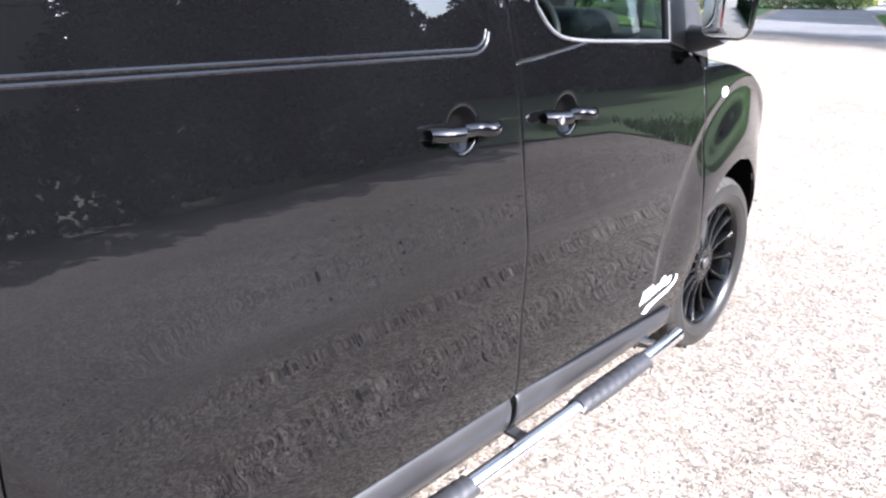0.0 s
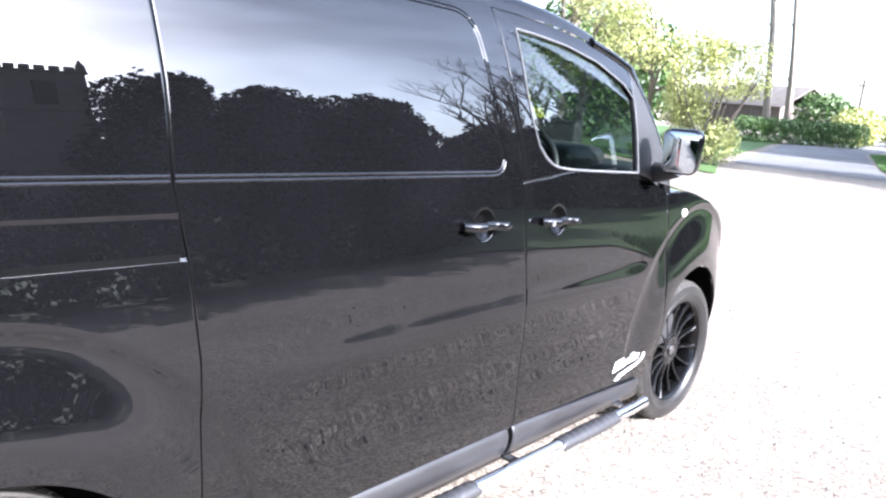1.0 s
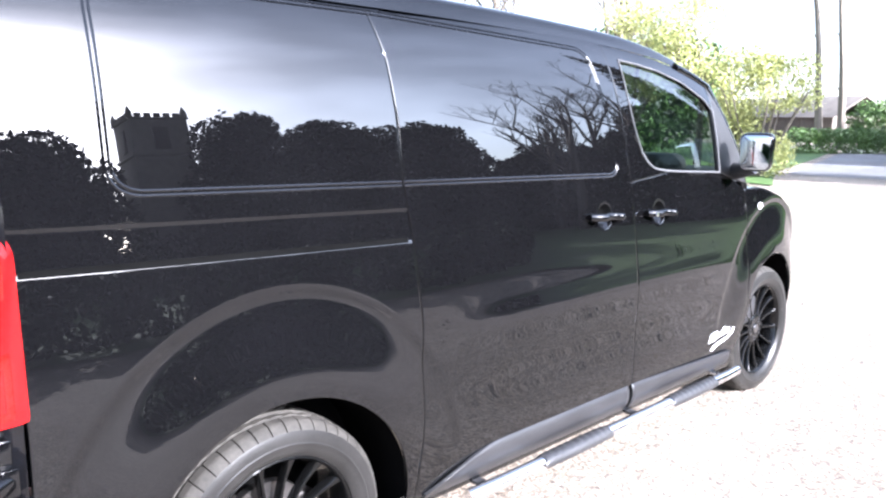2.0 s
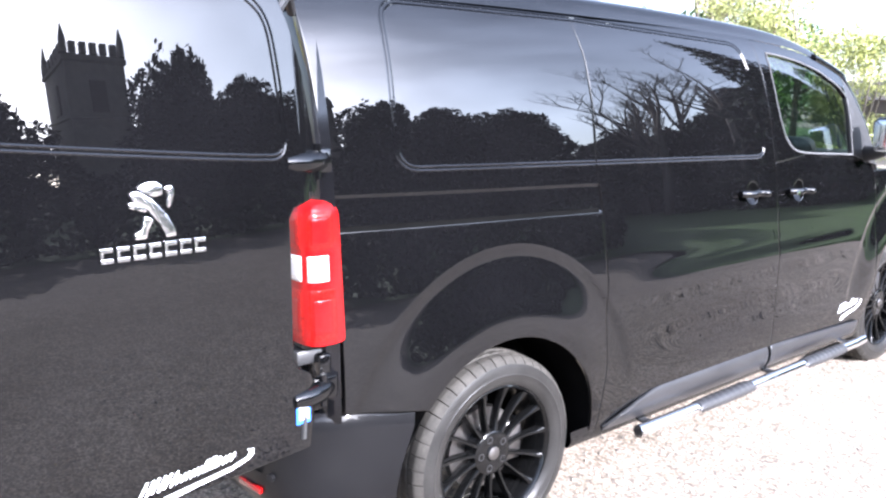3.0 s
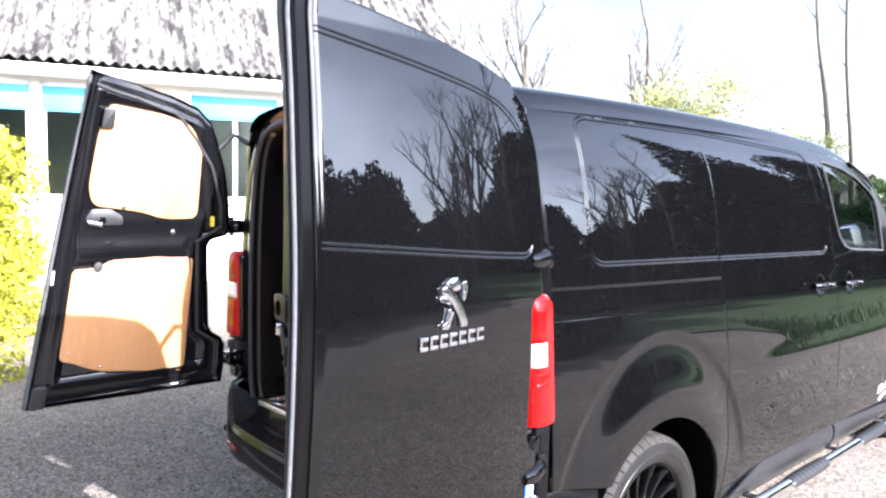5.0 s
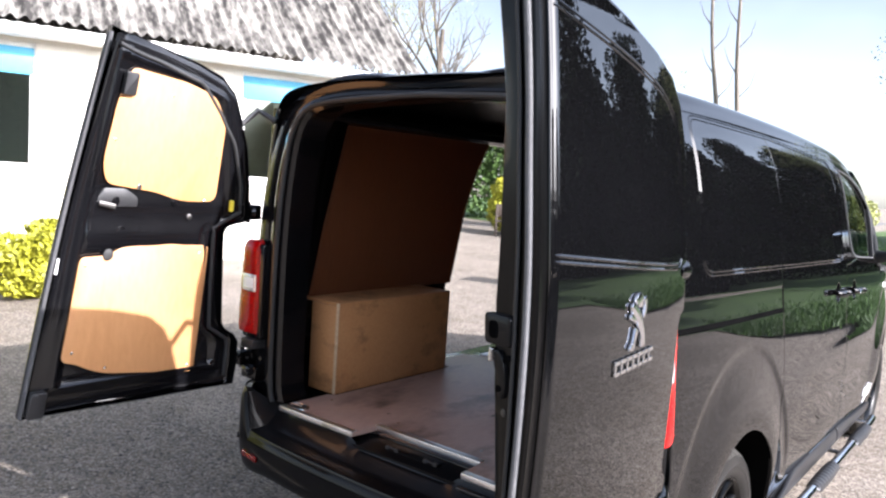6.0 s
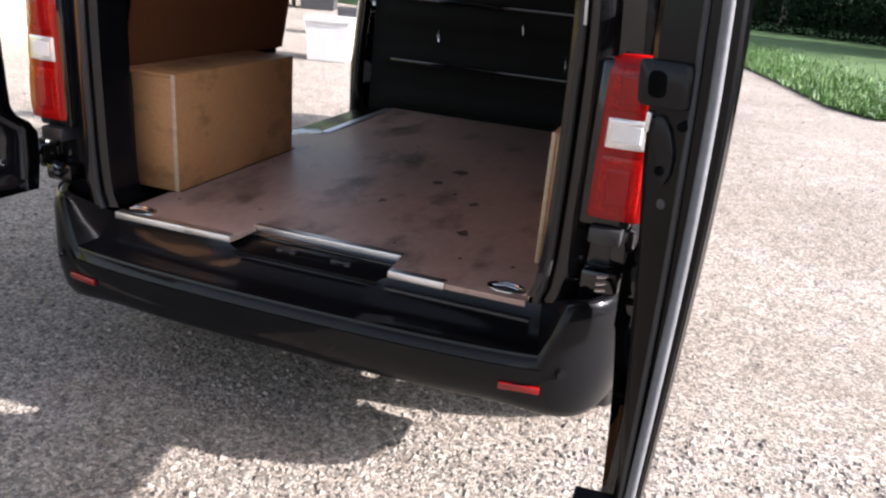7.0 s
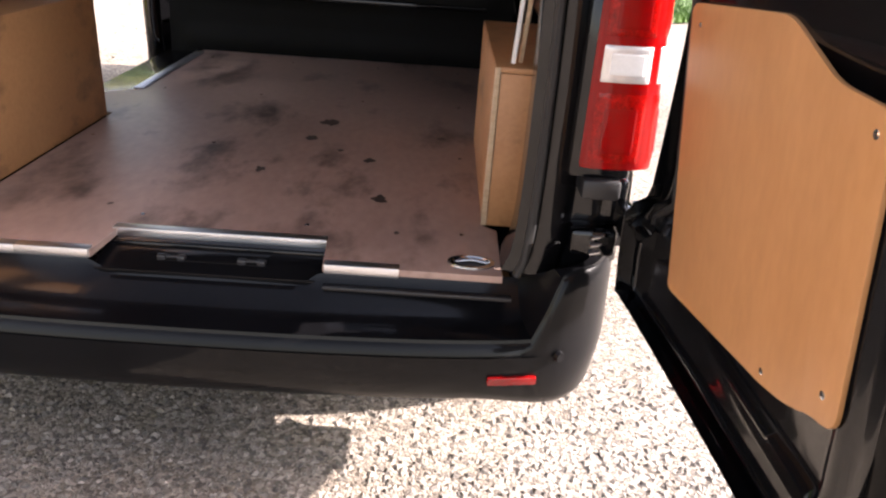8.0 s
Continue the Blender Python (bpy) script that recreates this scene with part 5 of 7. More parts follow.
def deck_section(x, y):
    """Glossy cover from the load floor's edge down to the bumper's ridge."""
    corner = float(step(0.735, 0.800, abs(x)))
    well = float(step(-0.245, -0.225, x)) * float(step(0.272, 0.252, x))
    top = bumper_section(x, y)[0][1]
    rise = 1 - corner
    return [(-0.132 * rise - 0.034 * corner, top + (0.096 - 0.028 * well) * rise), (-0.128 * rise - 0.030 * corner, top + (0.082 - 0.024 * well) * rise), (-0.112 * rise - 0.026 * corner, top + 0.052 * rise), (-0.082 * rise - 0.022 * corner, top + 0.020 * rise), (-0.045 * rise - 0.018 * corner, top + 0.012 * rise), (-0.018 * rise - 0.012 * corner, top + 0.010 * rise), (-0.007, top + 0.007), (-0.0045, top - 0.001)]


bumper = swept("rear_bumper", bumper_line, bumper_section, GLOSS_PLASTIC, "satin black rear bumper with reflectors and parking sensors")
swept("sill_cover", bumper_line, deck_section, SILL_GLOSS, "gloss black load sill cover")
bm = bmesh.new()
box(bm, (-0.70, -0.690, 0.490), (0.70, -0.560, 0.552), 0.010, None, 2)
part("rear_sill", bm, INNER, van, "black painted load sill")
bm = bmesh.new()
box(bm, (-0.238, -0.0635, -0.010), (0.270, 0.069, 0.004), 0.002)
box(bm, (-0.100, -0.020, 0.0), (0.140, 0.022, 0.0065), 0.002)
bmesh.ops.transform(bm, matrix=Matrix.Translation((0, -0.655, 0.5600)) @ Matrix.Rotation(radians(9), 4, "X"), verts=bm.verts)
part("latch_well", bm, GLOSS_PLASTIC, van, "black latch plate in the load sill")
for x in (-0.075, 0.105):
    bm = bmesh.new()
    box(bm, (x - 0.032, -0.676, 0.558), (x - 0.012, -0.660, 0.573), 0.004)
    box(bm, (x + 0.012, -0.676, 0.558), (x + 0.032, -0.660, 0.573), 0.004)
    box(bm, (x - 0.022, -0.672, 0.565), (x + 0.022, -0.664, 0.571), 0.002)
    part("striker_loop", bm, PLASTIC, van, "black striker loop")
bm = bmesh.new()
box(bm, (0.275, -0.744, 0.546), (0.690, -0.724, 0.5560), 0.003)
part("sill_strip", bm, CLADDING, van, "scuffed dark sill step")
for s in (1, -1):
    bm = bmesh.new()
    box(bm, (-0.055, -0.005, -0.010), (0.055, 0.008, 0.010), 0.004)
    m = Matrix.Translation((s * 0.700, -0.825, 0.398)) @ Matrix.Rotation(radians(s * 9), 4, "Z")
    bmesh.ops.transform(bm, matrix=m, verts=bm.verts)
    part("reflector", bm, REFLECTOR, bumper, "red bumper reflector")
    for x, y, t in ((0.800, -0.806, 34),):
        bm = bmesh.new()
        bmesh.ops.create_cone(bm, cap_ends=True, segments=20, radius1=0.013, radius2=0.011, depth=0.010)
        bmesh.ops.transform(bm, matrix=Matrix.Translation((s * x, y, 0.455)) @ Matrix.Rotation(radians(s * t), 4, "Z") @ Matrix.Rotation(radians(90), 4, "X"), verts=bm.verts)
        part("parking_sensor", bm, GLOSS_PLASTIC, bumper, "round black parking sensor")


# ---- tail lamps ----
def build_lamp(side):
    z0, z1 = 0.856, 1.252

    def ring(z, grow=0.0):
        end = 1.0
        for e, s in ((z - z0, 0.015), (z1 - z, 0.05)):
            if e < s:
                end *= math.sqrt(max(0.0, 1 - (1 - e / s) ** 2)) * 0.35 + 0.65
        lean = 0.010 * (z - z0)
        low = 0.020 * (z1 - z) / (z1 - z0)
        p = [(0.782 + lean, -0.722), (0.786 + lean, -0.732), (0.796, -0.742), (0.835, -0.747), (0.890 + low, -0.743), (0.921 + low, -0.726), (0.929 + low, -0.700), (0.926 + low - lean, -0.650), (0.915 + low - lean, -0.628)]
        c = np.array((0.858, -0.69))
        q = c + (even(rounded(p, 2), 26) - c) * (end + grow)
        return q

    def shell(name, za, zb, mat, parent, label="", grow=0.0, count=18):
        rows = [ring(z, grow) for z in np.linspace(za, zb, count)]
        hs = np.linspace(za, zb, count)
        v = [(side * x, y, z) for r, z in zip(rows, hs) for x, y in r]
        f = [(i * 26 + k, i * 26 + k + 1, (i + 1) * 26 + k + 1, (i + 1) * 26 + k) for i in range(count - 1) for k in range(25)]
        f += [tuple(range(26)), tuple(range((count - 1) * 26, count * 26))]
        return link_mesh(name, v, f, mat, parent, label, 50)

    lamp = shell("tail_lamp", z0, z1, RED_LENS, van, "red tail lamp with a clear reversing band", 0.0, 40)

    def patch_on(name, a0, a1, za, zb, mat, label, grow=0.03, rib=0.0):
        nu, nv = 22, 18
        v = []
        for j in range(nv):
            z = za + (zb - za) * j / (nv - 1)
            r = ring(z)
            for k in range(nu):
                t = a0 + (a1 - a0) * k / (nu - 1)
                i = min(int(t), 24)
                p = r[i] + (r[i + 1] - r[i]) * (t - i)
                edge = min(k, nu - 1 - k, j, nv - 1 - j)
                g = 1 + grow * min(1, edge / 2.0) - (0.02 if edge == 0 else 0)
                c = np.array((0.858, -0.69))
                p = c + (p - c) * g
                v.append((side * p[0], p[1], z))
        f = [(j * nu + k, j * nu + k + 1, (j + 1) * nu + k + 1, (j + 1) * nu + k) for j in range(nv - 1) for k in range(nu - 1)]
        return link_mesh(name, v, f, mat, lamp, label, 60)

    patch_on("upper_lens", 3.0, 13.0, 1.124, 1.230, RED_LENS_DEEP, "ribbed red lens")
    patch_on("upper_side_lens", 14.0, 22.5, 1.124, 1.230, RED_LENS_DEEP, "ribbed red lens", 0.025)
    patch_on("lower_lens", 3.0, 13.0, 0.874, 1.024, RED_LENS_DEEP, "ribbed red lens")
    patch_on("lower_side_lens", 14.0, 22.5, 0.874, 1.024, RED_LENS_DEEP, "ribbed red lens", 0.025)
    for name, a0, a1, za, zb in (("upper_bowl", 4.6, 11.6, 1.134, 1.216), ("upper_side_bowl", 15.2, 21.0, 1.134, 1.216), ("lower_bowl", 4.6, 11.6, 0.890, 0.998), ("lower_side_bowl", 15.2, 21.0, 0.890, 0.998)):
        patch_on(name, a0, a1, za, zb, RED_LENS, "deep red reflector bowl", 0.045)
    patch_on("reversing_lens", 3.2, 12.8, 1.038, 1.112, CLEAR_LENS, "clear reversing lens", 0.04)
    patch_on("indicator_lens", 14.2, 20.5, 1.038, 1.112, CLEAR_LENS, "clear indicator lens", 0.03)
    patch_on("reversing_bowl", 4.4, 11.8, 1.050, 1.100, WHITE_PLASTIC, "pale reflector behind the clear lens", 0.052)
    bm = bmesh.new()
    box(bm, (min(side * 0.805, side * 0.885), -0.752, 0.800), (max(side * 0.805, side * 0.885), -0.655, 0.842), 0.008)
    part("lamp_foot", bm, PLASTIC, lamp, "black lamp foot")
    bm = bmesh.new()
    box(bm, (min(side * 0.774, side * 0.90), -0.738, 0.842), (max(side * 0.774, side * 0.90), -0.640, 1.240), 0.012)
    part("lamp_housing", bm, INNER, lamp, "black lamp housing")
    return lamp


lamps = [build_lamp(1), build_lamp(-1)]

# ---- load space ----
FLOOR_Z = 0.594
floor_line = [(-0.655, -0.672), (-0.655, -0.715), (-0.235, -0.715), (-0.225, -0.590), (0.262, -0.590), (0.272, -0.715), (0.668, -0.715), (0.668, -0.46), (0.632, -0.43), (0.632, 0.36), (0.80, 0.40), (0.80, 1.56), (-0.672, 1.56), (-0.672, 0.70), (-0.76, 0.64), (-0.76, 0.40), (-0.625, 0.36), (-0.625, -0.43), (-0.655, -0.46)]
prism("load_floor", [(x, y) for x, y in floor_line], 0.016, PLY_FLOOR, lambda a, b, c: (a, b, FLOOR_Z - 0.016 + c), van, "stained brown phenolic plywood load floor", 0.002)
bm = bmesh.new()
box(bm, (-0.655, -0.62, 0.545), (0.655, 0.41, 0.576), 0.004)
box(bm, (-0.86, 0.41, 0.545), (0.86, 1.60, 0.576), 0.004)
part("floor_pan", bm, INNER, van, "black steel floor pan")
for x0, x1, y in ((-0.235, 0.262, -0.590), (0.275, 0.44, -0.716), (-0.40, -0.238, -0.716), (-0.655, -0.40, -0.716)):
    bm = bmesh.new()
    box(bm, (x0, y - 0.0035, FLOOR_Z - 0.018), (x1, y + 0.024, FLOOR_Z + 0.0035), 0.0015)
    part("edge_strip", bm, ALUMINIUM, van, "alloy edging strip screwed to the floor")
for x, y in ((-0.60, -0.665), (0.60, -0.655)):
    v, f = [], []
    for k, (r, z) in enumerate(((0.044, 0.0), (0.043, 0.004), (0.034, 0.005), (0.031, 0.001))):
        v += [(x + r * 1.25 * math.cos(a), y + r * 0.8 * math.sin(a), FLOOR_Z + z) for a in np.linspace(0, 2 * math.pi, 29)[:-1]]
    f = [(j * 28 + k, j * 28 + (k + 1) % 28, (j + 1) * 28 + (k + 1) % 28, (j + 1) * 28 + k) for j in range(3) for k in range(28)]
    ring = link_mesh("lashing_ring", v, f, STEEL, van, "steel lashing eye cup let into the floor")
    link_mesh("ring_cup", [(x + 0.040 * math.cos(a), y + 0.026 * math.sin(a), FLOOR_Z + 0.0015) for a in np.linspace(0, 2 * math.pi, 25)[:-1]], [tuple(range(24))], PLASTIC, ring)
    tube("ring_bar", [(x - 0.036, y - 0.004, FLOOR_Z + 0.004), (x, y + 0.004, FLOOR_Z + 0.006), (x + 0.036, y - 0.004, FLOOR_Z + 0.004)], 0.0045, STEEL, ring)
random.seed(7)
for k, (x, y, r, n) in enumerate(((0.12, 0.42, 0.050, 16), (0.09, 0.22, 0.030, 14), (0.30, 0.02, 0.024, 12), (0.36, -0.30, 0.030, 14), (0.42, -0.52, 0.012, 10), (0.0, -0.12, 0.026, 14), (0.52, 0.30, 0.02, 12), (-0.30, -0.45, 0.009, 9), (0.20, 0.10, 0.012, 9))):
    ring = [(x + r * (0.45 + 0.8 * random.random()) * math.cos(a) * 0.8, y + r * (0.45 + 0.9 * random.random()) * math.sin(a)) for a in np.linspace(0, 2 * math.pi, n + 1)[:-1]]
    ring = rounded(ring + [ring[0]], 2)[:-1]
    link_mesh("floor_stain", [(a, b, FLOOR_Z + 0.0006 + 0.0002 * k) for a, b in ring], [tuple(range(len(ring)))], STAIN, van, "dark oily stain on the ply")
for x in (-0.58, -0.2, 0.2, 0.58):
    for y in (-0.50, 0.1, 0.75, 1.4):
        v = [(x + 0.006 * math.cos(a), y + 0.006 * math.sin(a), FLOOR_Z + 0.0006) for a in np.linspace(0, 2 * math.pi, 11)[:-1]] + [(x, y, FLOOR_Z + 0.002)]
        link_mesh("floor_screw", v, [(k, (k + 1) % 10, 10) for k in range(10)], STEEL, van)
# boxes over the wheel wells: a side board, a lid and an end board each
for s, near in ((-1, -0.440), (1, -0.430)):
    lid_z, x0, far = 0.992, s * 0.630, 0.330
    for name, a, b in (("box_side", (x0, near, FLOOR_Z), (x0 + s * 0.012, far, lid_z)), ("box_lid", (x0 + s * 0.001, near + 0.001, lid_z - 0.012), (s * 0.86, far, lid_z + 0.001)), ("box_end", (x0 + s * 0.013, near, FLOOR_Z), (s * 0.80, near + 0.012, lid_z - 0.013))):
        bm = bmesh.new()
        box(bm, [min(p, q) for p, q in zip(a, b)], [max(p, q) for p, q in zip(a, b)], 0.0025)
        part(name, bm, PLY_BOX, van, "brown plywood wheel arch box")
    bm = bmesh.new()
    box(bm, (min(x0 - s * 0.002, x0 + s * 0.012), near - 0.003, FLOOR_Z + 0.001), (max(x0 - s * 0.002, x0 + s * 0.012), near + 0.004, lid_z + 0.001), 0.001)
    part("box_corner", bm, PLY_EDGE, van, "raw ply edge")
# side walls
for s in (1, -1):
    y1 = 1.60 if s > 0 else 0.56
    g = coons([(-0.60, 0.56), (-0.475, 0.56), (-0.46, 0.80), (0.41, 0.80), (0.43, 0.56), (y1, 0.56)], [(-0.62, 1.79), (y1 - 0.02, 1.79)], [(-0.60, 0.56), (-0.62, 1.79)], [(y1, 0.56), (y1 - 0.02, 1.79)], 50, 40)
    ribs = lambda a, b, d, s=s: skin(a, b, 0.062 + d + 0.012 * step(0.35, 0.5, np.sin(a * 9.0)) * step(0.6, 0.7, b), s)
    sheet("side_lining", g, ribs, INNER, van, "black painted steel inner side", 0.006, s > 0)
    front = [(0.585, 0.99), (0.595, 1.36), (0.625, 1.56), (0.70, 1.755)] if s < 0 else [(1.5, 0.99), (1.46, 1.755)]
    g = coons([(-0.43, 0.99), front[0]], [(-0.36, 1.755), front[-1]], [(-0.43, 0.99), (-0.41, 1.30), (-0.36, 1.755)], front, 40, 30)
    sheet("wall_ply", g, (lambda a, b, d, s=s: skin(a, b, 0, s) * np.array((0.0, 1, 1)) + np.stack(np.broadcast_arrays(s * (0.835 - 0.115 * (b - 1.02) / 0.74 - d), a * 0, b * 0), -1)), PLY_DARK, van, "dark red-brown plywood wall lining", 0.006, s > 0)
    # roof rail and cant trim
    tube("cant_rail", [(s * 0.70, y, 1.80) for y in np.linspace(-0.60, 1.55, 8)], 0.04, INNER, van, sides=10)
# pillar and step of the open side doorway
for y, z0, z1, r in ((0.57, 0.50, 1.78, 0.034), (1.56, 0.50, 1.78, 0.040)):
    pts = [tuple(skin(y - 0.05 * max(0, (z - 1.2)), z, 0.05, -1)) for z in np.linspace(z0, z1, 16)]
    tube("doorway_pillar", pts, r, PAINT, van, "black doorway pillar", 10)
tube("doorway_header", [(-0.775, y, 1.80) for y in np.linspace(0.40, 1.58, 8)], 0.045, PAINT, van, sides=10)
bm = bmesh.new()
box(bm, (-0.93, 0.44, 0.42), (-0.70, 1.60, 0.452), 0.008)
box(bm, (-0.725, 0.44, 0.44), (-0.70, 1.60, 0.575), 0.004)
part("doorway_step", bm, PLASTIC, van, "black plastic doorway step")
bm = bmesh.new()
box(bm, (-0.690, 0.715, FLOOR_Z - 0.010), (-0.648, 1.50, FLOOR_Z + 0.004), 0.002)
part("doorway_strip", bm, ALUMINIUM, van, "alloy strip along the doorway edge")
# bulkhead with pressed ribs and rails
v, f = [], []
xs, zs = np.linspace(-0.84, 0.84, 57), np.linspace(0.50, 1.84, 46)
for z in zs:
    for x in xs:
        rib = 0.010 * float(step(0.2, 0.6, np.sin((z - 0.58) * 26))) * float(step(0.80, 0.74, abs(x))) * (1.0 if z < 1.22 else 0.3)
        k = float(np.interp(z, [0.5, 1.3, 1.6, 1.84], [1, 0.97, 0.90, 0.74]))
        v.append((x * k, 1.585 - rib, z))
f = [(j * 57 + k, j * 57 + k + 1, (j + 1) * 57 + k + 1, (j + 1) * 57 + k) for j in range(45) for k in range(56)]
bulkhead = link_mesh("bulkhead", v, f, BULKHEAD, van, "black steel bulkhead with pressed ribs")
for z in (0.86, 1.20):
    bm = bmesh.new()
    box(bm, (-0.70, 1.545, z), (0.70, 1.572, z + 0.022), 0.004)
    part("bulkhead_rail", bm, INNER, bulkhead, "dark steel lashing rail")
for x, z in ((-0.42, 1.03), (0.30, 0.97), (0.05, 1.12)):
    tube("lashing_hook", [(x, 1.565, z + 0.03), (x, 1.545, z + 0.01), (x + 0.006, 1.545, z - 0.03), (x + 0.004, 1.560, z - 0.045)], 0.006, STEEL, bulkhead, sides=6)
# loose belts beside the right-hand box
for k, x in enumerate((0.672, 0.690)):
    tube("hanging_strap", [(x, -0.405 + 0.02 * k, 1.00), (x + 0.010, -0.40, 1.18), (x + 0.004, -0.39, 1.42), (x - 0.012, -0.38, 1.66)], 0.006, WHITE_PLASTIC if k == 0 else PLY_EDGE, van, "thin hanging strap", 6)

# ---- cab ----
bm = bmesh.new()
box(bm, (-0.80, 2.42, 0.85), (0.80, 2.95, 1.26), 0.09, None, 4)
box(bm, (0.18, 2.30, 1.10), (0.62, 2.62, 1.335), 0.06, None, 4)
part("dashboard", bm, PLASTIC, van, "black dashboard")
ringp = [(0.41 + 0.185 * math.cos(a), 2.24 + 0.05 * math.sin(a), 1.21 + 0.185 * math.sin(a) * 0.92) for a in np.linspace(0, 2 * math.pi, 41)]
steer = tube("steering_wheel", ringp, 0.016, PLASTIC, van, "dark steering wheel", 10)
bm = bmesh.new()
box(bm, (0.33, 2.22, 1.15), (0.49, 2.27, 1.26), 0.02, None, 3)
box(bm, (0.25, 2.235, 1.19), (0.57, 2.255, 1.22), 0.006)
part("steering_boss", bm, PLASTIC, steer)
for x in (0.42, -0.42):
    seat = empty("cab_seat", label="dark cloth cab seat", category="seat")
    seat.parent = van
    for name, lo, hi, b in (("cushion", (x - 0.25, 1.72, 0.62), (x + 0.25, 2.2, 0.84), 0.06), ("backrest", (x - 0.25, 1.64, 0.80), (x + 0.25, 1.80, 1.42), 0.06), ("headrest", (x - 0.13, 1.62, 1.44), (x + 0.13, 1.72, 1.62), 0.05)):
        bm = bmesh.new()
        box(bm, lo, hi, b, None, 4)
        part(name, bm, SEAT, seat)
    del seat["category"]
bm = bmesh.new()
box(bm, (-0.86, 1.62, 0.42), (0.86, 3.0, 0.56), 0.01)
part("cab_floor", bm, PLASTIC, van)

# ---- outside fittings ----
def build_handle(y, z, side, owner, lock):
    """A bowed pull; the upper half of the pressed cup behind it is blackened as its shade."""
    p = lambda a, b, d: skin(np.asarray(a), np.asarray(b), d, side)
    # shade in the cup's upper half, painted as a black film on the skin
    v = []
    for r in np.linspace(0.0, 1.0, 9):
        for a in np.linspace(radians(4), radians(176), 25):
            v.append(p(y + 0.007 + 0.0455 * r * math.cos(a), z + 0.004 + 0.0455 * r * math.sin(a), -0.0012))
    link_mesh("handle_cup", v, [(j * 25 + k, (j + 1) * 25 + k, (j + 1) * 25 + k + 1, j * 25 + k + 1) for j in range(8) for k in range(24)], SLOT, owner, "matt black film that paints the shade in the upper half of the handle cup")
    rows = []
    for t in np.linspace(-1, 1, 23):
        yy = y + t * 0.112
        out = 0.046 - 0.030 * abs(t) ** 3.2
        hh = 0.0140 - 0.004 * abs(t) ** 4 + 0.003 * (t < 0) * abs(t)
        zz = z + 0.004 - 0.004 * t
        ring = []
        for a in np.linspace(0, 2 * math.pi, 15)[:-1]:
            ring.append(p(yy, zz + hh * math.sin(a), -(out + 0.011 * math.cos(a))))
        rows.append(ring)
    v = [q for r in rows for q in r]
    f = [(i * 14 + k, i * 14 + (k + 1) % 14, (i + 1) * 14 + (k + 1) % 14, (i + 1) * 14 + k) for i in range(22) for k in range(14)] + [tuple(range(14)), tuple(range(22 * 14, 23 * 14))]
    link_mesh("door_handle", v, f, PAINT, owner, "gloss black pull handle")
    if lock:
        c = p(y - 0.085, z + 0.004, -0.047)
        bm = bmesh.new()
        bmesh.ops.create_cone(bm, cap_ends=True, segments=18, radius1=0.010, radius2=0.009, depth=0.006)
        bmesh.ops.transform(bm, matrix=Matrix.Translation(c) @ Matrix.Rotation(radians(90), 4, "Y"), verts=bm.verts)
        part("lock_barrel", bm, CHROME, owner, "chrome lock barrel")


build_handle(1.405, 1.129, 1, sliders[1], False)
build_handle(1.798, 1.115, 1, front_doors[1], True)
build_handle(1.798, 1.115, -1, front_doors[-1], True)
sticker(lambda a, b, c: skin(np.asarray(2.395 + a * 0.72), np.asarray(0.458 + b * 0.75), -0.0015 - c, 1), front_doors[1])
bm = bmesh.new()
bmesh.ops.create_uvsphere(bm, u_segments=18, v_segments=10, radius=0.020)
bmesh.ops.transform(bm, matrix=Matrix.Translation(skin(np.asarray(2.79), np.asarray(1.075), 0.0, 1)) @ Matrix.Diagonal((0.35, 1.15, 0.9, 1)), verts=bm.verts)
part("side_repeater", bm, WHITE_PLASTIC, van, "small white side repeater lamp")
for s in (1, -1):
    mir = empty("door_mirror", label="black door mirror with heated glass")
    mir.parent = van
    bm = bmesh.new()
    box(bm, (-0.085, -0.045, -0.090), (0.062, 0.045, 0.088), 0.036, None, 4)
    m = Matrix.Translation((s * 1.060, 2.435, 1.362)) @ Matrix.Rotation(radians(s * 12), 4, "Z")
    for v in bm.verts:
        v.co.x *= 1.0 + 0.10 * (v.co.z / 0.095)
        v.co.z += 0.015 * v.co.x * s
    bmesh.ops.transform(bm, matrix=m, verts=bm.verts)
    part("mirror_shell", bm, PAINT, mir, "gloss black mirror shell")
    prism("mirror_glass", rounded_loop([(-0.074, -0.080), (0.052, -0.080), (0.056, 0.076), (-0.076, 0.076)], 0.028), 0.004, MIRROR, lambda a, b, c: m @ Vector((a, -0.046 - c, b)), mir, "silvered mirror glass", 0.001)
    pts = [(s * 0.90, 2.50, 1.262), (s * 0.96, 2.485, 1.268), (s * 1.02, 2.475, 1.292)]
    tube("mirror_arm", pts, [0.045, 0.036, 0.036], PLASTIC, mir, "matt black mirror arm", 12)

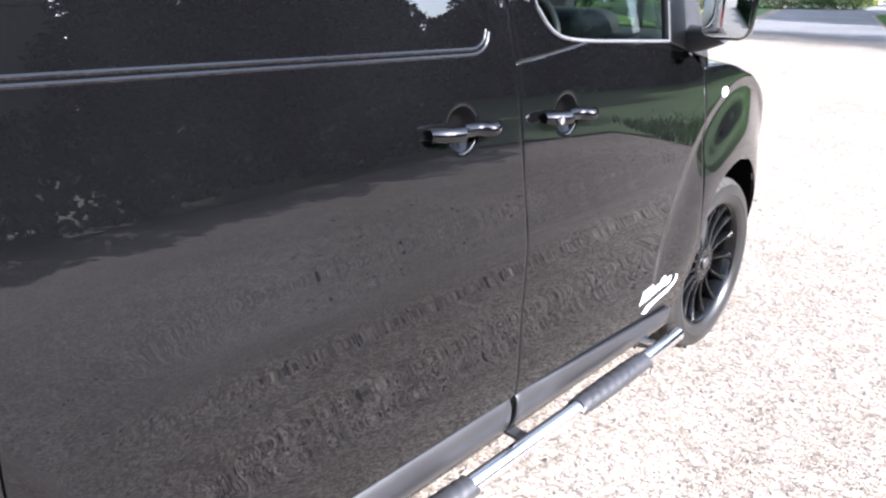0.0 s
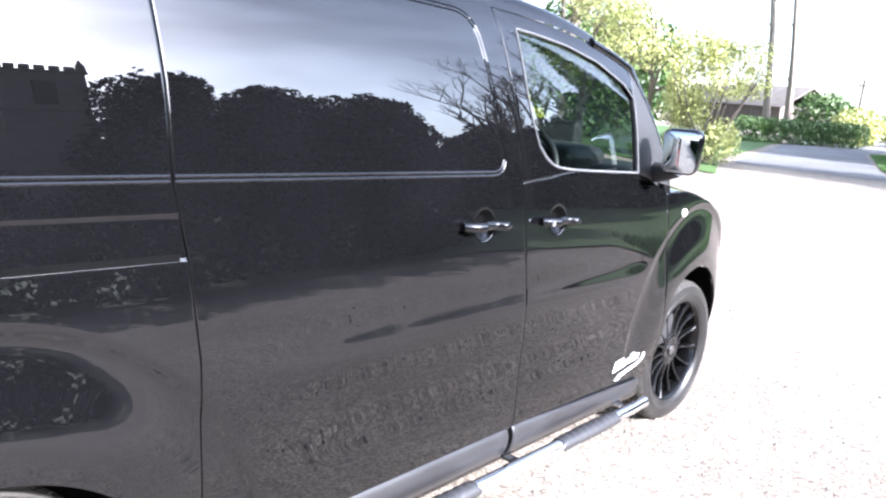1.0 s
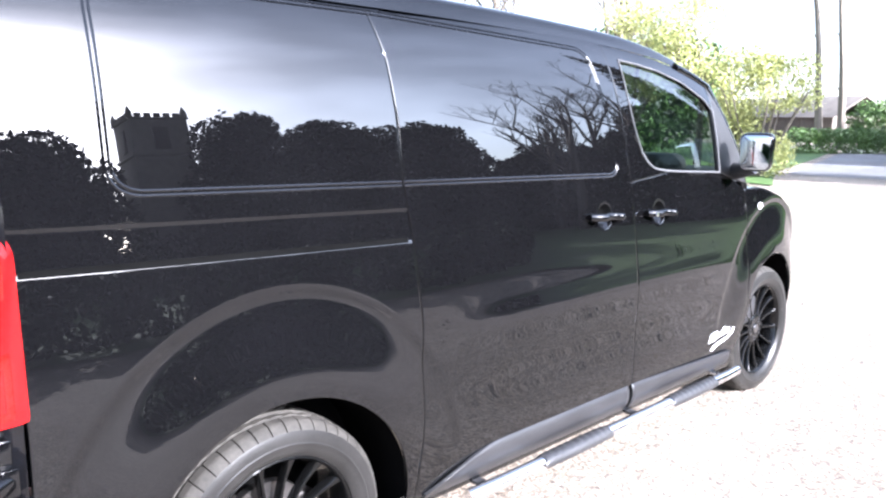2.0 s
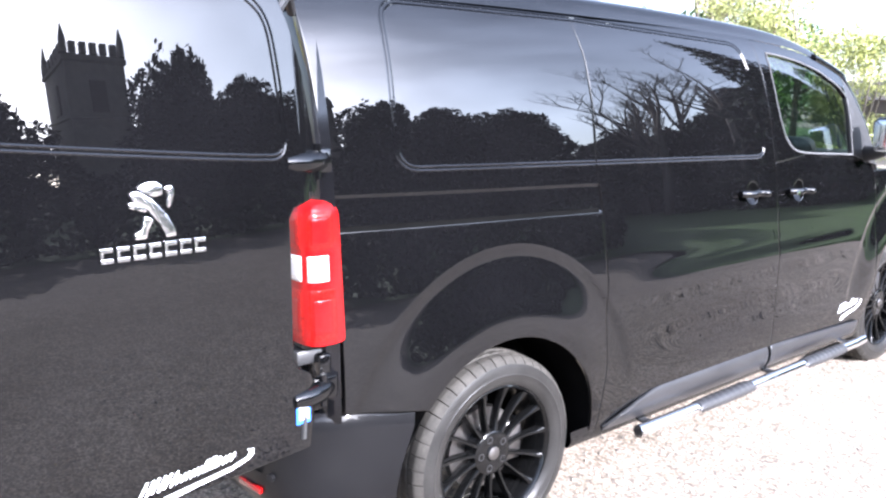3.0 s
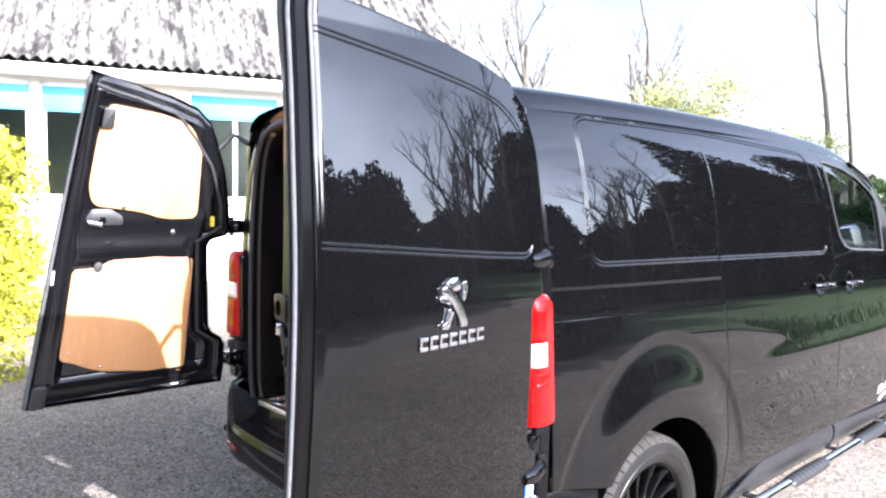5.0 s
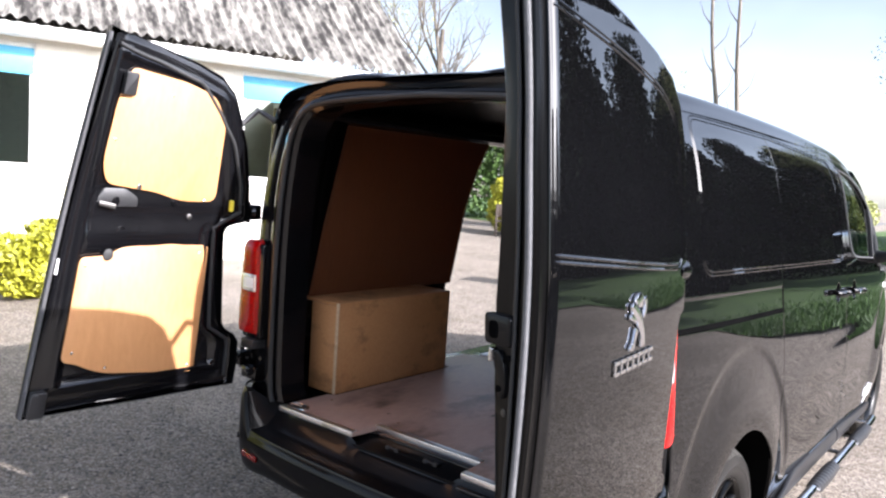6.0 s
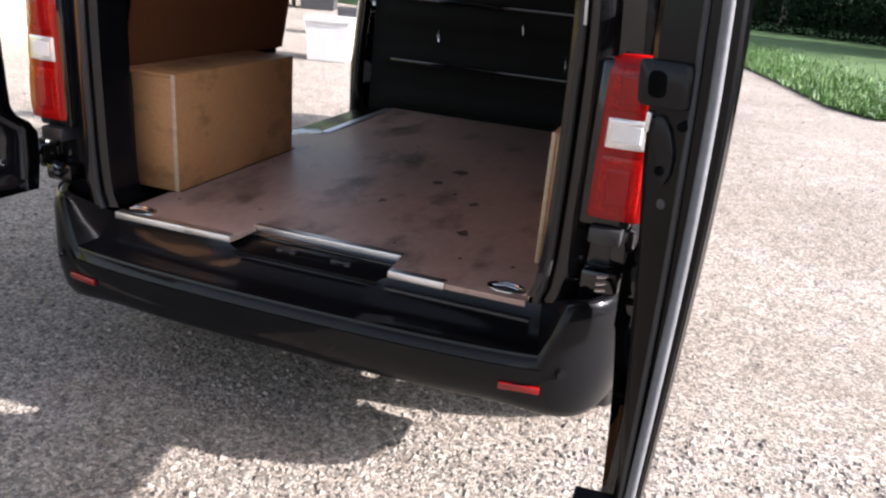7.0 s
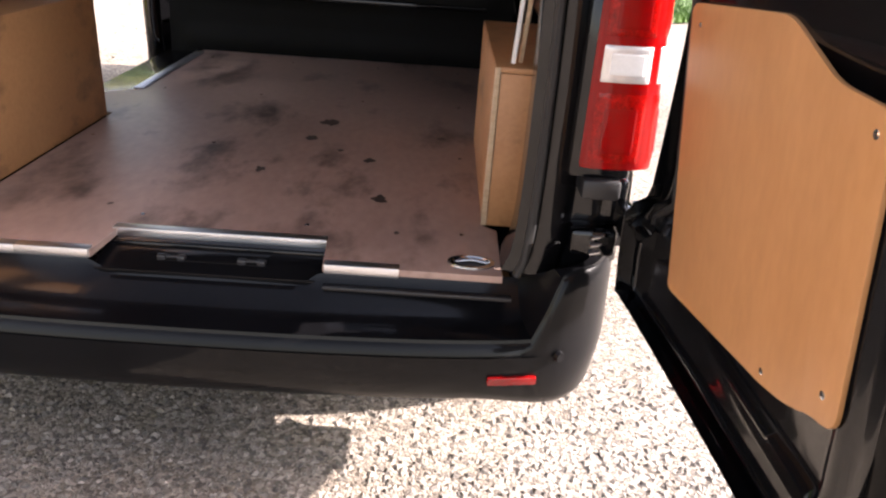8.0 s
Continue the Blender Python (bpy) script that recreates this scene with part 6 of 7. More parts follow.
# ---- side step bar ----
for s in (1, -1):
    bar = empty("side_step", label="polished steel side bar with rubber treads")
    bar.parent = van
    pts = [(0.995, 0.615, 0.276), (0.998, 0.75, 0.276), (1.0, 1.2, 0.276), (1.0, 1.8, 0.276), (0.998, 2.40, 0.276), (0.993, 2.52, 0.277)]
    tube("step_tube", [(s * x, y, z) for x, y, z in pts], 0.0245, CHROME if s > 0 else STEEL, bar, "polished steel tube", 20)
    for y0, y1 in ((0.98, 1.40), (1.86, 2.27)):
        g = [[(s * (1.0 + (0.031 + 0.004 * math.sin(math.pi * (k / 40))) * math.cos(a)), y0 + (y1 - y0) * k / 40, 0.276 + (0.028 + (0.0035 if (k % 4 < 2 and 3 < k < 37) else 0.0)) * math.sin(a) * (0.35 if k in (0, 40) else 1)) for a in np.linspace(-0.4, math.pi + 0.4, 15)] for k in range(41)]
        v = [p for r in g for p in r]
        link_mesh("step_tread", v, [(i * 15 + k, i * 15 + k + 1, (i + 1) * 15 + k + 1, (i + 1) * 15 + k) for i in range(40) for k in range(14)], PLASTIC, bar, "black ribbed tread pad", 30)
    for y in (0.72, 1.65, 2.40):
        bm = bmesh.new()
        box(bm, (min(s * 0.78, s * 0.99), y - 0.02, 0.270), (max(s * 0.78, s * 0.99), y + 0.02, 0.282), 0.003)
        part("step_bracket", bm, STEEL if y == 2.40 else PLASTIC, bar, "step bracket")

# ---- plants ----
def leaf_cloud(name, lumps, count, size, mat, seed, label="", category="", kind="", parent=None, shell=0.55, up=0.0):
    """Many small leaves in a set of lumps (x, y, z, rx, ry, rz), thick near their outside."""
    rng = np.random.default_rng(seed)
    lumps = np.array(lumps, float)
    vol = np.prod(lumps[:, 3:], axis=1) ** (2 / 3)
    which = rng.choice(len(lumps), count, p=vol / vol.sum())
    way = rng.normal(size=(count, 3))
    way /= np.linalg.norm(way, axis=1)[:, None]
    r = shell + (1 - shell) * rng.random(count) ** 0.6
    r *= 1 + 0.10 * np.sin(way[:, 0] * 9 + which) * np.cos(way[:, 2] * 8 + which * 2)
    c = lumps[which, :3] + way * lumps[which, 3:] * r[:, None]
    a = rng.normal(size=(count, 3))
    a /= np.linalg.norm(a, axis=1)[:, None]
    b = np.cross(a, rng.normal(size=(count, 3)))
    b /= np.linalg.norm(b, axis=1)[:, None]
    s = size * (0.6 + 0.8 * rng.random(count))[:, None]
    c[:, 2] = np.maximum(c[:, 2], 0.02)
    quad = np.stack([c - a * s, c + b * s * 0.45, c + a * s, c - b * s * 0.45], 1).reshape(-1, 3)
    me = bpy.data.meshes.new(name)
    me.vertices.add(len(quad))
    me.vertices.foreach_set("co", quad.ravel())
    me.loops.add(len(quad))
    me.loops.foreach_set("vertex_index", np.arange(len(quad)))
    me.polygons.add(count)
    me.polygons.foreach_set("loop_start", np.arange(0, len(quad), 4))
    me.update(calc_edges=True)
    me.materials.append(mat)
    ob = new(name, me)
    if parent is not None:
        ob.parent = parent
    return tagged(ob, label, category, "", kind)


def limbs(base, height, spread, levels, seed, radius, lean=0.0, start=0.3):
    """Forking limbs: a list of (points, radii)."""
    rng = random.Random(seed)
    out, tips = [], []

    def grow(p, way, length, r, level):
        pts, rad = [Vector(p)], [r]
        n = 6 if level == 0 else 4
        for k in range(n):
            way = (way + Vector((rng.uniform(-1, 1), rng.uniform(-1, 1), rng.uniform(-0.4, 0.7))) * (0.06 if level == 0 else 0.22)).normalized()
            pts.append(pts[-1] + way * length / n)
            rad.append(r * (1 - 0.55 * (k + 1) / n))
        out.append((pts, rad))
        if level >= levels:
            tips.append(pts[-1])
            return
        for _ in range(5 if level == 0 else 4):
            i = rng.uniform(start if level == 0 else 0.25, 1.0) * n
            at = pts[min(int(i), n - 1)].lerp(pts[min(int(i) + 1, n)], i % 1)
            turn = Vector((rng.uniform(-1, 1), rng.uniform(-1, 1), rng.uniform(0.1, 0.9))).normalized()
            grow(at, (way * (1 - spread) + turn * spread).normalized(), length * rng.uniform(0.42, 0.66), rad[min(int(i), n)] * 0.62, level + 1)

    grow(Vector(base), Vector((lean, lean * 0.3, 1)).normalized(), height * 0.62, radius, 0)
    return out, tips


def tree(at, height, seed, crown=None, bark=None, levels=3, radius=0.16, spread=0.62, label="bare spring tree with fine grey branches", leaf_size=0.10, leaves=5000, leaf_r=0.9):
    """A tapered trunk with limbs; a crown of leaves at its twigs where crown names a leaf material."""
    root = empty("tree", at, label, "tree")
    lines, tips = limbs((0, 0, -0.05), height, spread, levels, seed, radius)
    v, f = tube_data(*lines[0], sides=10)
    link_mesh("trunk", v, f, bark or BARK, root)
    v, f = merged([tube_data(p, r, 5, False) for p, r in lines[1:]])
    link_mesh("branchwork", v, f, bark or BARK, root)
    if crown is not None:
        rng = random.Random(seed + 5)
        lumps = [(*t, leaf_r * rng.uniform(0.6, 1.2), leaf_r * rng.uniform(0.6, 1.2), leaf_r * rng.uniform(0.5, 0.9)) for t in tips]
        leaf_cloud("crown", lumps, leaves, leaf_size, crown, seed, parent=root, shell=0.2)
    return root


def conifer(at, height, width, seed, mat, lumps=26, leaves=9000, label="dark clipped yew standing in the hedge line", leaf=0.16, flat=0.5):
    """A dense evergreen: short trunk and a lumpy mass of needles."""
    root = empty("evergreen", at, label, "evergreen")
    link_mesh("trunk", *tube_data([(0, 0, 0), (0.05, 0, height * 0.3), (0, 0.05, height * 0.7)], [0.22, 0.16, 0.05], 8), BARK, root)
    rng = random.Random(seed)
    rows = []
    for k in range(lumps):
        t = (k + 0.5) / lumps
        r = width * (0.55 + 0.45 * math.sin(math.pi * min(1, t * 1.2) ** 0.7)) * (1.0 if t < flat else 1 - 0.75 * (t - flat) / (1 - flat))
        a = rng.uniform(0, 2 * math.pi)
        d = r * rng.uniform(0.1, 0.75)
        rows.append((d * math.cos(a), d * math.sin(a), t * height * 0.93, r * 0.62, r * 0.62, height * 0.11 + 0.25))
    leaf_cloud("crown", rows, leaves, leaf, mat, seed, parent=root, shell=0.7)
    return root


# ---- grass, road ----
LAWN_EDGE = [(-6.6, 36.6), (-3.6, 26), (-1.4, 20.5), (0.6, 17.5), (1.5, 14.5), (2.2, 11.5), (2.7, 9), (3.2, 8.3), (4.2, 9.0), (5.6, 10.0), (7.2, 8.6), (7.4, 0.0), (7.4, -34.0), (60, -34.0)]
flat("lawn", LAWN_EDGE + [(60, 70), (-6.6, 70)], 0.030, GRASS, "green mown lawn beside the drive")
flat("verge", [(-5.9, 17.4), (-5.0, 17.0), (-7.0, 21.7), (-9.6, 31.6), (-13, 44), (-40, 60), (-40, 30), (-14, 21)], 0.030, GRASS, "grass verge at the roadside")
flat("road", [(-6.6, 21.7), (-2.2, 21.7), (-3.9, 26.5), (-6.9, 37), (-11, 90), (-20, 90), (-12.6, 44), (-9.2, 31.6)], 0.015, ASPHALT, "worn grey asphalt lane")
rng = np.random.default_rng(3)
n = 22000
edge = np.array(LAWN_EDGE[:9])
t = rng.random(n) * 8
i = t.astype(int)
p = edge[i] + (edge[np.minimum(i + 1, 8)] - edge[i]) * (t - i)[:, None] + np.abs(rng.normal(size=(n, 1))) * np.array((0.9, 1.0)) + rng.normal(size=(n, 2)) * 0.05
h = 0.05 + 0.07 * rng.random(n)
a = rng.random(n) * 6.28
w = 0.012
tri = np.stack([np.c_[p[:, 0] - w * np.cos(a), p[:, 1] - w * np.sin(a), np.full(n, 0.025)], np.c_[p[:, 0] + w * np.cos(a), p[:, 1] + w * np.sin(a), np.full(n, 0.025)], np.c_[p[:, 0] + rng.normal(size=n) * 0.03, p[:, 1] + rng.normal(size=n) * 0.03, 0.03 + h]], 1).reshape(-1, 3)
tagged(link_mesh("grass", tri, np.arange(3 * n).reshape(-1, 3), BLADE, smooth=0), "rough grass along the lawn edge", "grass", "", "stuff")

# ---- gravel near the walk ----
def pebbles(name, count, x0, x1, y0, y1, size, seed, label):
    rng = np.random.default_rng(seed)
    base = np.array([(1, 0, 0), (-0.5, 0.87, 0), (-0.5, -0.87, 0), (0.25, 0.1, 0.9), (0.9, 0.7, 0.35), (-0.9, 0.3, 0.4), (0.1, -0.95, 0.3)])
    faces = np.array([(0, 4, 3), (4, 1, 3), (1, 5, 3), (5, 2, 3), (2, 6, 3), (6, 0, 3), (0, 1, 4), (1, 2, 5), (2, 0, 6)])
    s = size * (0.35 + rng.random(count) ** 2.5 * 1.3)
    a = rng.random(count) * 6.283
    v = np.repeat(base[None], count, 0) * (0.7 + 0.6 * rng.random((count, 7, 3)))
    c, sn = np.cos(a)[:, None], np.sin(a)[:, None]
    x, y = v[..., 0] * c - v[..., 1] * sn, v[..., 0] * sn + v[..., 1] * c
    v = np.stack([x, y, v[..., 2] * (0.5 + 0.4 * rng.random((count, 1)))], -1) * s[:, None, None]
    at = np.c_[x0 + (x1 - x0) * rng.random(count), y0 + (y1 - y0) * rng.random(count), np.full(count, -0.0015)]
    at[:, 2] += rise(at[:, 0], at[:, 1])
    v = (v + at[:, None]).reshape(-1, 3)
    f = (faces[None] + 7 * np.arange(count)[:, None, None]).reshape(-1, 3)
    return tagged(link_mesh(name, v, f, PEBBLE, smooth=0), label, "gravel", "", "stuff")


pebbles("gravel", 30000, -1.6, 1.6, -2.0, -0.6, 0.0068, 15, "small loose stones over the drive")
pebbles("gravel", 36000, -2.8, 1.9, -2.3, -0.1, 0.0085, 11, "loose angular stones over the drive")
pebbles("gravel", 20000, 0.85, 3.4, -0.6, 4.2, 0.0060, 12, "loose angular stones over the drive")
pebbles("gravel", 9000, -4.6, 0.9, -0.1, 3.0, 0.0095, 13, "loose angular stones over the drive")
pebbles("gravel", 7000, -6.0, 5.0, 3.0, 11.0, 0.011, 14, "loose angular stones over the drive")

# ---- dark evergreens and bare trees across the drive ----
for k, (x, y, h, w) in enumerate(((28, -24, 11.5, 4.8), (27, -17, 10.8, 4.4), (27.5, -11, 11.4, 4.2), (26.5, -6.0, 8.0, 3.9), (27.5, -1.2, 6.4, 3.9), (26.5, 3.4, 7.6, 3.9), (26.5, 13.2, 9.2, 3.6), (26.0, 17.8, 8.5, 3.9), (24.8, 22.4, 8.0, 3.6), (22.5, 27.2, 5.4, 3.2), (21.0, 29.5, 5.2, 3.0), (18.0, 32.0, 9.0, 3.4), (14.5, 34.0, 12.0, 3.6), (10.5, 36.0, 13.0, 3.6), (6.5, 38.5, 11.0, 3.4), (2.0, 42.0, 9.0, 3.2))):
    tagged(conifer((x, y, 0), h, w, 40 + k, YEW, 52, 36000, leaf=0.19, flat=0.95), group="evergreens across the drive")
for k, (x, y, h) in enumerate(((20.0, 25.5, 10.5), (17.0, 23.0, 11.5), (23.0, 29.5, 11.0), (20.5, 29.5, 13.5), (16.0, 27.0, 14.0))):
    tagged(tree((x, y, 0), h, 70 + k, None, BARK, 4, 0.22, 0.55), group="bare trees across the drive")
tower = empty("church_tower", (28.2, 9.45, 0), "square grey stone church tower with battlements behind the trees", "church tower")
bm = bmesh.new()
box(bm, (-1.5, -1.5, 0), (1.5, 1.5, 9.1), 0.03)
part("wall", bm, STONE, tower, "weathered grey stone wall")
bm = bmesh.new()
for z in (3.4, 6.4, 8.9):
    box(bm, (-1.6, -1.6, z), (1.6, 1.6, z + 0.16), 0.03)
part("string_course", bm, STONE, tower)
for k in range(4):
    for q in (-1.0, -0.5, 0.0, 0.5, 1.0):
        bm = bmesh.new()
        box(bm, (-0.16, -0.12, 9.1), (0.16, 0.12, 9.42), 0.02)
        bmesh.ops.transform(bm, matrix=Matrix.Rotation(radians(90 * k), 4, "Z") @ Matrix.Translation((q, -1.44, 0)), verts=bm.verts)
        part("merlon", bm, STONE, tower)
    bm = bmesh.new()
    box(bm, (-0.40, -0.06, 6.8), (0.40, 0.06, 8.3), 0.02)
    bmesh.ops.transform(bm, matrix=Matrix.Rotation(radians(90 * k), 4, "Z") @ Matrix.Translation((0, -1.50, 0)), verts=bm.verts)
    part("belfry_louvre", bm, DARK_WOOD, tower, "dark louvred belfry opening")
for x, y in ((-1.42, -1.42), (1.42, -1.42), (1.42, 1.42), (-1.42, 1.42)):
    tube("pinnacle", [(x, y, 9.1), (x, y, 9.52), (x, y, 10.0)], [0.19, 0.17, 0.03], STONE, tower, "tapering stone pinnacle", 8)
leaf_cloud("hedge", [(24.5 + 0.6 * math.sin(k * 1.7), -26 + 1.5 * k, 0.8, 1.2, 1.2, 1.3) for k in range(34)], 18000, 0.14, YEW, 27, "dark yew hedge across the drive", "hedge", "", None, 0.6)
# second, low hedge is added out of view: it shades and hides lit lawn in reflections
leaf_cloud("hedge", [(8.3 + 0.25 * math.sin(k * 1.9), -30 + 1.15 * k, 0.48 + 0.08 * math.sin(k * 2.3), 0.75, 0.8, 0.62) for k in range(34)] + [(8.9 + 0.72 * k, 9.2 + 0.78 * k, 0.52, 0.75, 0.75, 0.66) for k in range(12)], 34000, 0.10, YEW, 28, "low dark yew hedge along the drive, added out of view to darken the van's reflections", "hedge", "", None, 0.6)
spruce = conifer((11.0, 23.5, 0), 15.0, 3.2, 91, YEW, 40, 9000, "tall dark spruce with drooping boughs beside the lawn", 0.22, 0.12)

# ---- far side of the lane ----
leaf_cloud("hedge", [(-12.9 + 0.35 * k, 38.0 + 0.5 * k, z, 0.55, 0.7, rz) for k in range(12) for z, rz in ((0.5, 0.6), (0.9, 0.4))], 15000, 0.06, LEAF_GREEN, 21, "clipped green hedge at the bend of the lane", "hedge", "", None, 0.75)
tree((-8.9, 20.6, 0), 5.0, 101, LEAF_SPRING, BARK, 3, 0.12, 0.75, "bushy tree in pale yellow-green spring leaf", 0.045, 8000, 0.75)
thicket = empty("bush", (-6.9, 20.2, 0), "tall airy bush in pale yellow-green leaf by the lane", "bush")
link_mesh("branchwork", *merged([tube_data([(0.25 * math.cos(k), 0.25 * math.sin(k), 0), (0.8 * math.cos(k * 1.3), 0.6 * math.sin(k * 1.3), 1.4), (1.4 * math.cos(k * 1.3), 1.0 * math.sin(k * 1.3), 2.5 + 0.25 * (k % 4))], [0.05, 0.03, 0.008], 5, False) for k in range(14)]), BARK, thicket)
rg = random.Random(55)
leaf_cloud("foliage", [(rg.uniform(-1.5, 1.4), rg.uniform(-1.0, 1.0), z, rg.uniform(0.45, 0.85), rg.uniform(0.45, 0.8), rg.uniform(0.35, 0.6)) for z in (0.4, 0.6, 0.8, 1.0, 1.2, 1.4, 1.6, 1.8, 2.0, 2.1, 2.3, 2.5, 2.6, 2.8, 3.0, 3.1, 3.3)], 13000, 0.048, LEAF_SPRING, 56, parent=thicket, shell=0.25)
tree((-11.0, 20.2, 0), 5.6, 102, LEAF_SPRING, BARK, 3, 0.12, 0.75, "bushy tree in pale yellow-green spring leaf", 0.045, 9000, 0.8)
tree((-14.5, 24, 0), 12.0, 103, None, BARK, 4, 0.20, 0.6)
tree((-19.0, 22, 0), 12.5, 104, None, BARK, 4, 0.20, 0.6)
tree((-24.0, 24, 0), 12.0, 107, LEAF_SPRING, BARK, 3, 0.2, 0.6, "tall thin tree with pale catkins", 0.05, 3000, 1.6)
tree((-28.0, 20, 0), 13.0, 108, LEAF_SPRING, BARK, 3, 0.2, 0.6, "tall thin tree with pale catkins", 0.05, 3000, 1.6)
for x, y, sd, lean in ((-15.35, 48.0, 105, -0.12), (-14.20, 48.0, 106, -0.08)):
    trunk_tree = empty("tree", (x, y, 0), "tall slender pole-like trunk with a few side shoots", "tree")
    pts = [(0.10 * math.sin(k * 0.9 + sd) + lean * 1.6 * k, 0.08 * math.cos(k * 1.1), 1.6 * k) for k in range(11)]
    link_mesh("trunk", *tube_data(pts, [0.24 - 0.016 * k for k in range(11)], 8), BARK, trunk_tree)
    link_mesh("branchwork", *merged([tube_data([pts[k], (pts[k][0] + (0.7 if k % 2 else -0.7), pts[k][1] + 0.2, pts[k][2] + 0.9), (pts[k][0] + (1.0 if k % 2 else -1.0), pts[k][1], pts[k][2] + 1.8)], [0.05, 0.03, 0.01], 5, False) for k in range(2, 10)]), BARK, trunk_tree)
leaf_cloud("shrub", [(-12.6, 49.5, 1.3, 1.9, 1.6, 1.7), (-10.9, 50, 1.0, 1.6, 1.4, 1.2)], 9000, 0.11, LEAF_GREEN, 23, "round green shrub beyond the hedge", "shrub", "", None, 0.5)
leaf_cloud("shrub", [(-10.3, 48, 1.0, 1.5, 1.4, 1.2), (-8.4, 52, 1.0, 1.9, 1.6, 1.3)], 7000, 0.10, LEAF_SPRING, 24, "pale shrub beyond the hedge", "shrub", "", None, 0.5)
for k, (x, y, h) in enumerate(((0.2, 31, 9), (4.0, 36, 10), (-3.5, 56, 12), (8.0, 37, 10))):
    tree((x, y, 0), h, 120 + k, LEAF_SPRING if k % 2 else LEAF_GREEN, BARK, 3, 0.18, 0.6, "slender park tree in early leaf" if k % 2 else "dark green tree beyond the lawn", 0.06, 5000, 1.1)
leaf_cloud("hedge", [(2.0 + 1.1 * k, 30.0 - 0.5 * k, 0.7, 0.9, 0.8, 0.9) for k in range(14)], 12000, 0.08, YEW, 26, "dark hedge beyond the lawn", "hedge", "", None, 0.6)

# barn beyond the hedge
barn = empty("barn", (-26.0, 71, 0), "low brown barn with a tiled roof", "barn")
barn.rotation_euler.z = radians(-22)
bm = bmesh.new()
box(bm, (-6.5, -3, 0), (6.5, 3, 2.2), 0.02)
part("wall", bm, DARK_WOOD, barn)
for s in (1, -1):
    bm = bmesh.new()
    box(bm, (-7.0, -0.04, 0), (7.0, 0.04, 3.9), 0.01)
    bmesh.ops.transform(bm, matrix=Matrix.Translation((0, s * 3.4, 2.0)) @ Matrix.Rotation(radians(s * 62), 4, "X"), verts=bm.verts)
    part("roof", bm, ROOF_TILE, barn, "brown tiled roof slope")
for x in (-4, 0, 4):
    bm = bmesh.new()
    box(bm, (x - 0.8, -3.03, 0.0), (x + 0.8, -2.98, 1.9), 0.01)
    part("door", bm, DARK_WOOD, barn, "dark boarded door")
# sign post and pole by the lane
post = empty("road_sign", (-5.2, 33.5, 0), "small pale road sign on a thin post", "road sign")
tube("post", [(0, 0, 0), (0, 0, 1.7)], 0.03, PLANTER_GREY, post)
prism("plate", rounded_loop([(-0.28, 1.25), (0.28, 1.25), (0.28, 1.75), (-0.28, 1.75)], 0.05), 0.02, WHITE_PAINT, lambda a, b, c: (a, -0.03 - c, b), post, "pale sign plate", 0.003)
pole = empty("marker_post", (-7.6, 23.8, 0), "thin wooden marker post on the verge", "post")
tube("shaft", [(0, 0, 0), (0, 0, 0.95)], [0.035, 0.03], DARK_WOOD, pole)
pole2 = empty("utility_pole", (-12.0, 54, 0), "distant wooden utility pole", "pole")
tube("shaft", [(0, 0, 0), (0.03, 0, 4.0)], [0.11, 0.08], BARK, pole2)
bm = bmesh.new()
box(bm, (-0.3, -0.05, 3.6), (0.35, 0.05, 3.70), 0.01)
part("crossarm", bm, DARK_WOOD, pole2)

# ---- bungalow on the near side ----
house = empty("bungalow", (-9.5, 2.5, 0), "cream bungalow with a weathered sheet roof and blue fascia", "house")
house.rotation_euler.z = radians(-21)
# facade faces +x of the house, running along its y
L0, L1, EAVES = -9.0, 5.2, 3.20
openings = [(-7.6, -6.0), (-5.2, -3.6), (-2.95, -1.75), (-1.62, -0.42), (0.5, 1.9), (2.5, 3.9)]
bm = bmesh.new()
box(bm, (-0.30, L0, 0), (0, L1, 1.30), 0.004)
box(bm, (-0.30, L0, 3.06), (0, L1, EAVES), 0.004)
ys = [L0] + [v for o in openings for v in o] + [L1]
for a, b in zip(ys[0::2], ys[1::2]):
    box(bm, (-0.30, a, 1.30), (0, b, 3.06), 0.004)
box(bm, (-6.3, L0, 0), (-6.0, L1, EAVES), 0.004)
box(bm, (-6.0, L0, 0), (-0.30, L0 + 0.3, EAVES), 0.004)
box(bm, (-6.0, L1 - 0.3, 0), (-0.30, L1, EAVES), 0.004)
part("wall", bm, RENDER_WALL, house, "cream rendered wall")
for a, b in openings:
    bm = bmesh.new()
    for lo, hi in (((a, 1.30), (a + 0.07, 3.06)), ((b - 0.07, 1.30), (b, 3.06)), ((a, 1.30), (b, 1.37)), ((a, 2.99), (b, 3.06)), (((a + b) / 2 - 0.035, 1.37), ((a + b) / 2 + 0.035, 2.99))):
        box(bm, (-0.10, lo[0], lo[1]), (-0.03, hi[0], hi[1]), 0.006)
    win = part("window", bm, WHITE_PAINT, house, "white-framed window")
    bm = bmesh.new()
    box(bm, (-0.075, a + 0.07, 1.37), (-0.065, b - 0.07, 2.99))
    pane = part("pane", bm, GLASS, win)
    bm = bmesh.new()
    box(bm, (-0.06, a + 0.02, 2.62), (-0.02, b - 0.02, 2.99), 0.004)
    part("blind", bm, BLUE_PAINT, win, "pale blue head panel")
    bm = bmesh.new()
    box(bm, (-0.12, a - 0.05, 1.24), (0.06, b + 0.05, 1.30), 0.008)
    part("sill", bm, WHITE_PAINT, win)
bm = bmesh.new()
box(bm, (0.0, L0 - 0.2, EAVES - 0.08), (0.42, L1 + 0.2, EAVES - 0.05), 0.003)
box(bm, (0.40, L0 - 0.2, EAVES - 0.08), (0.44, L1 + 0.2, EAVES + 0.06), 0.004)
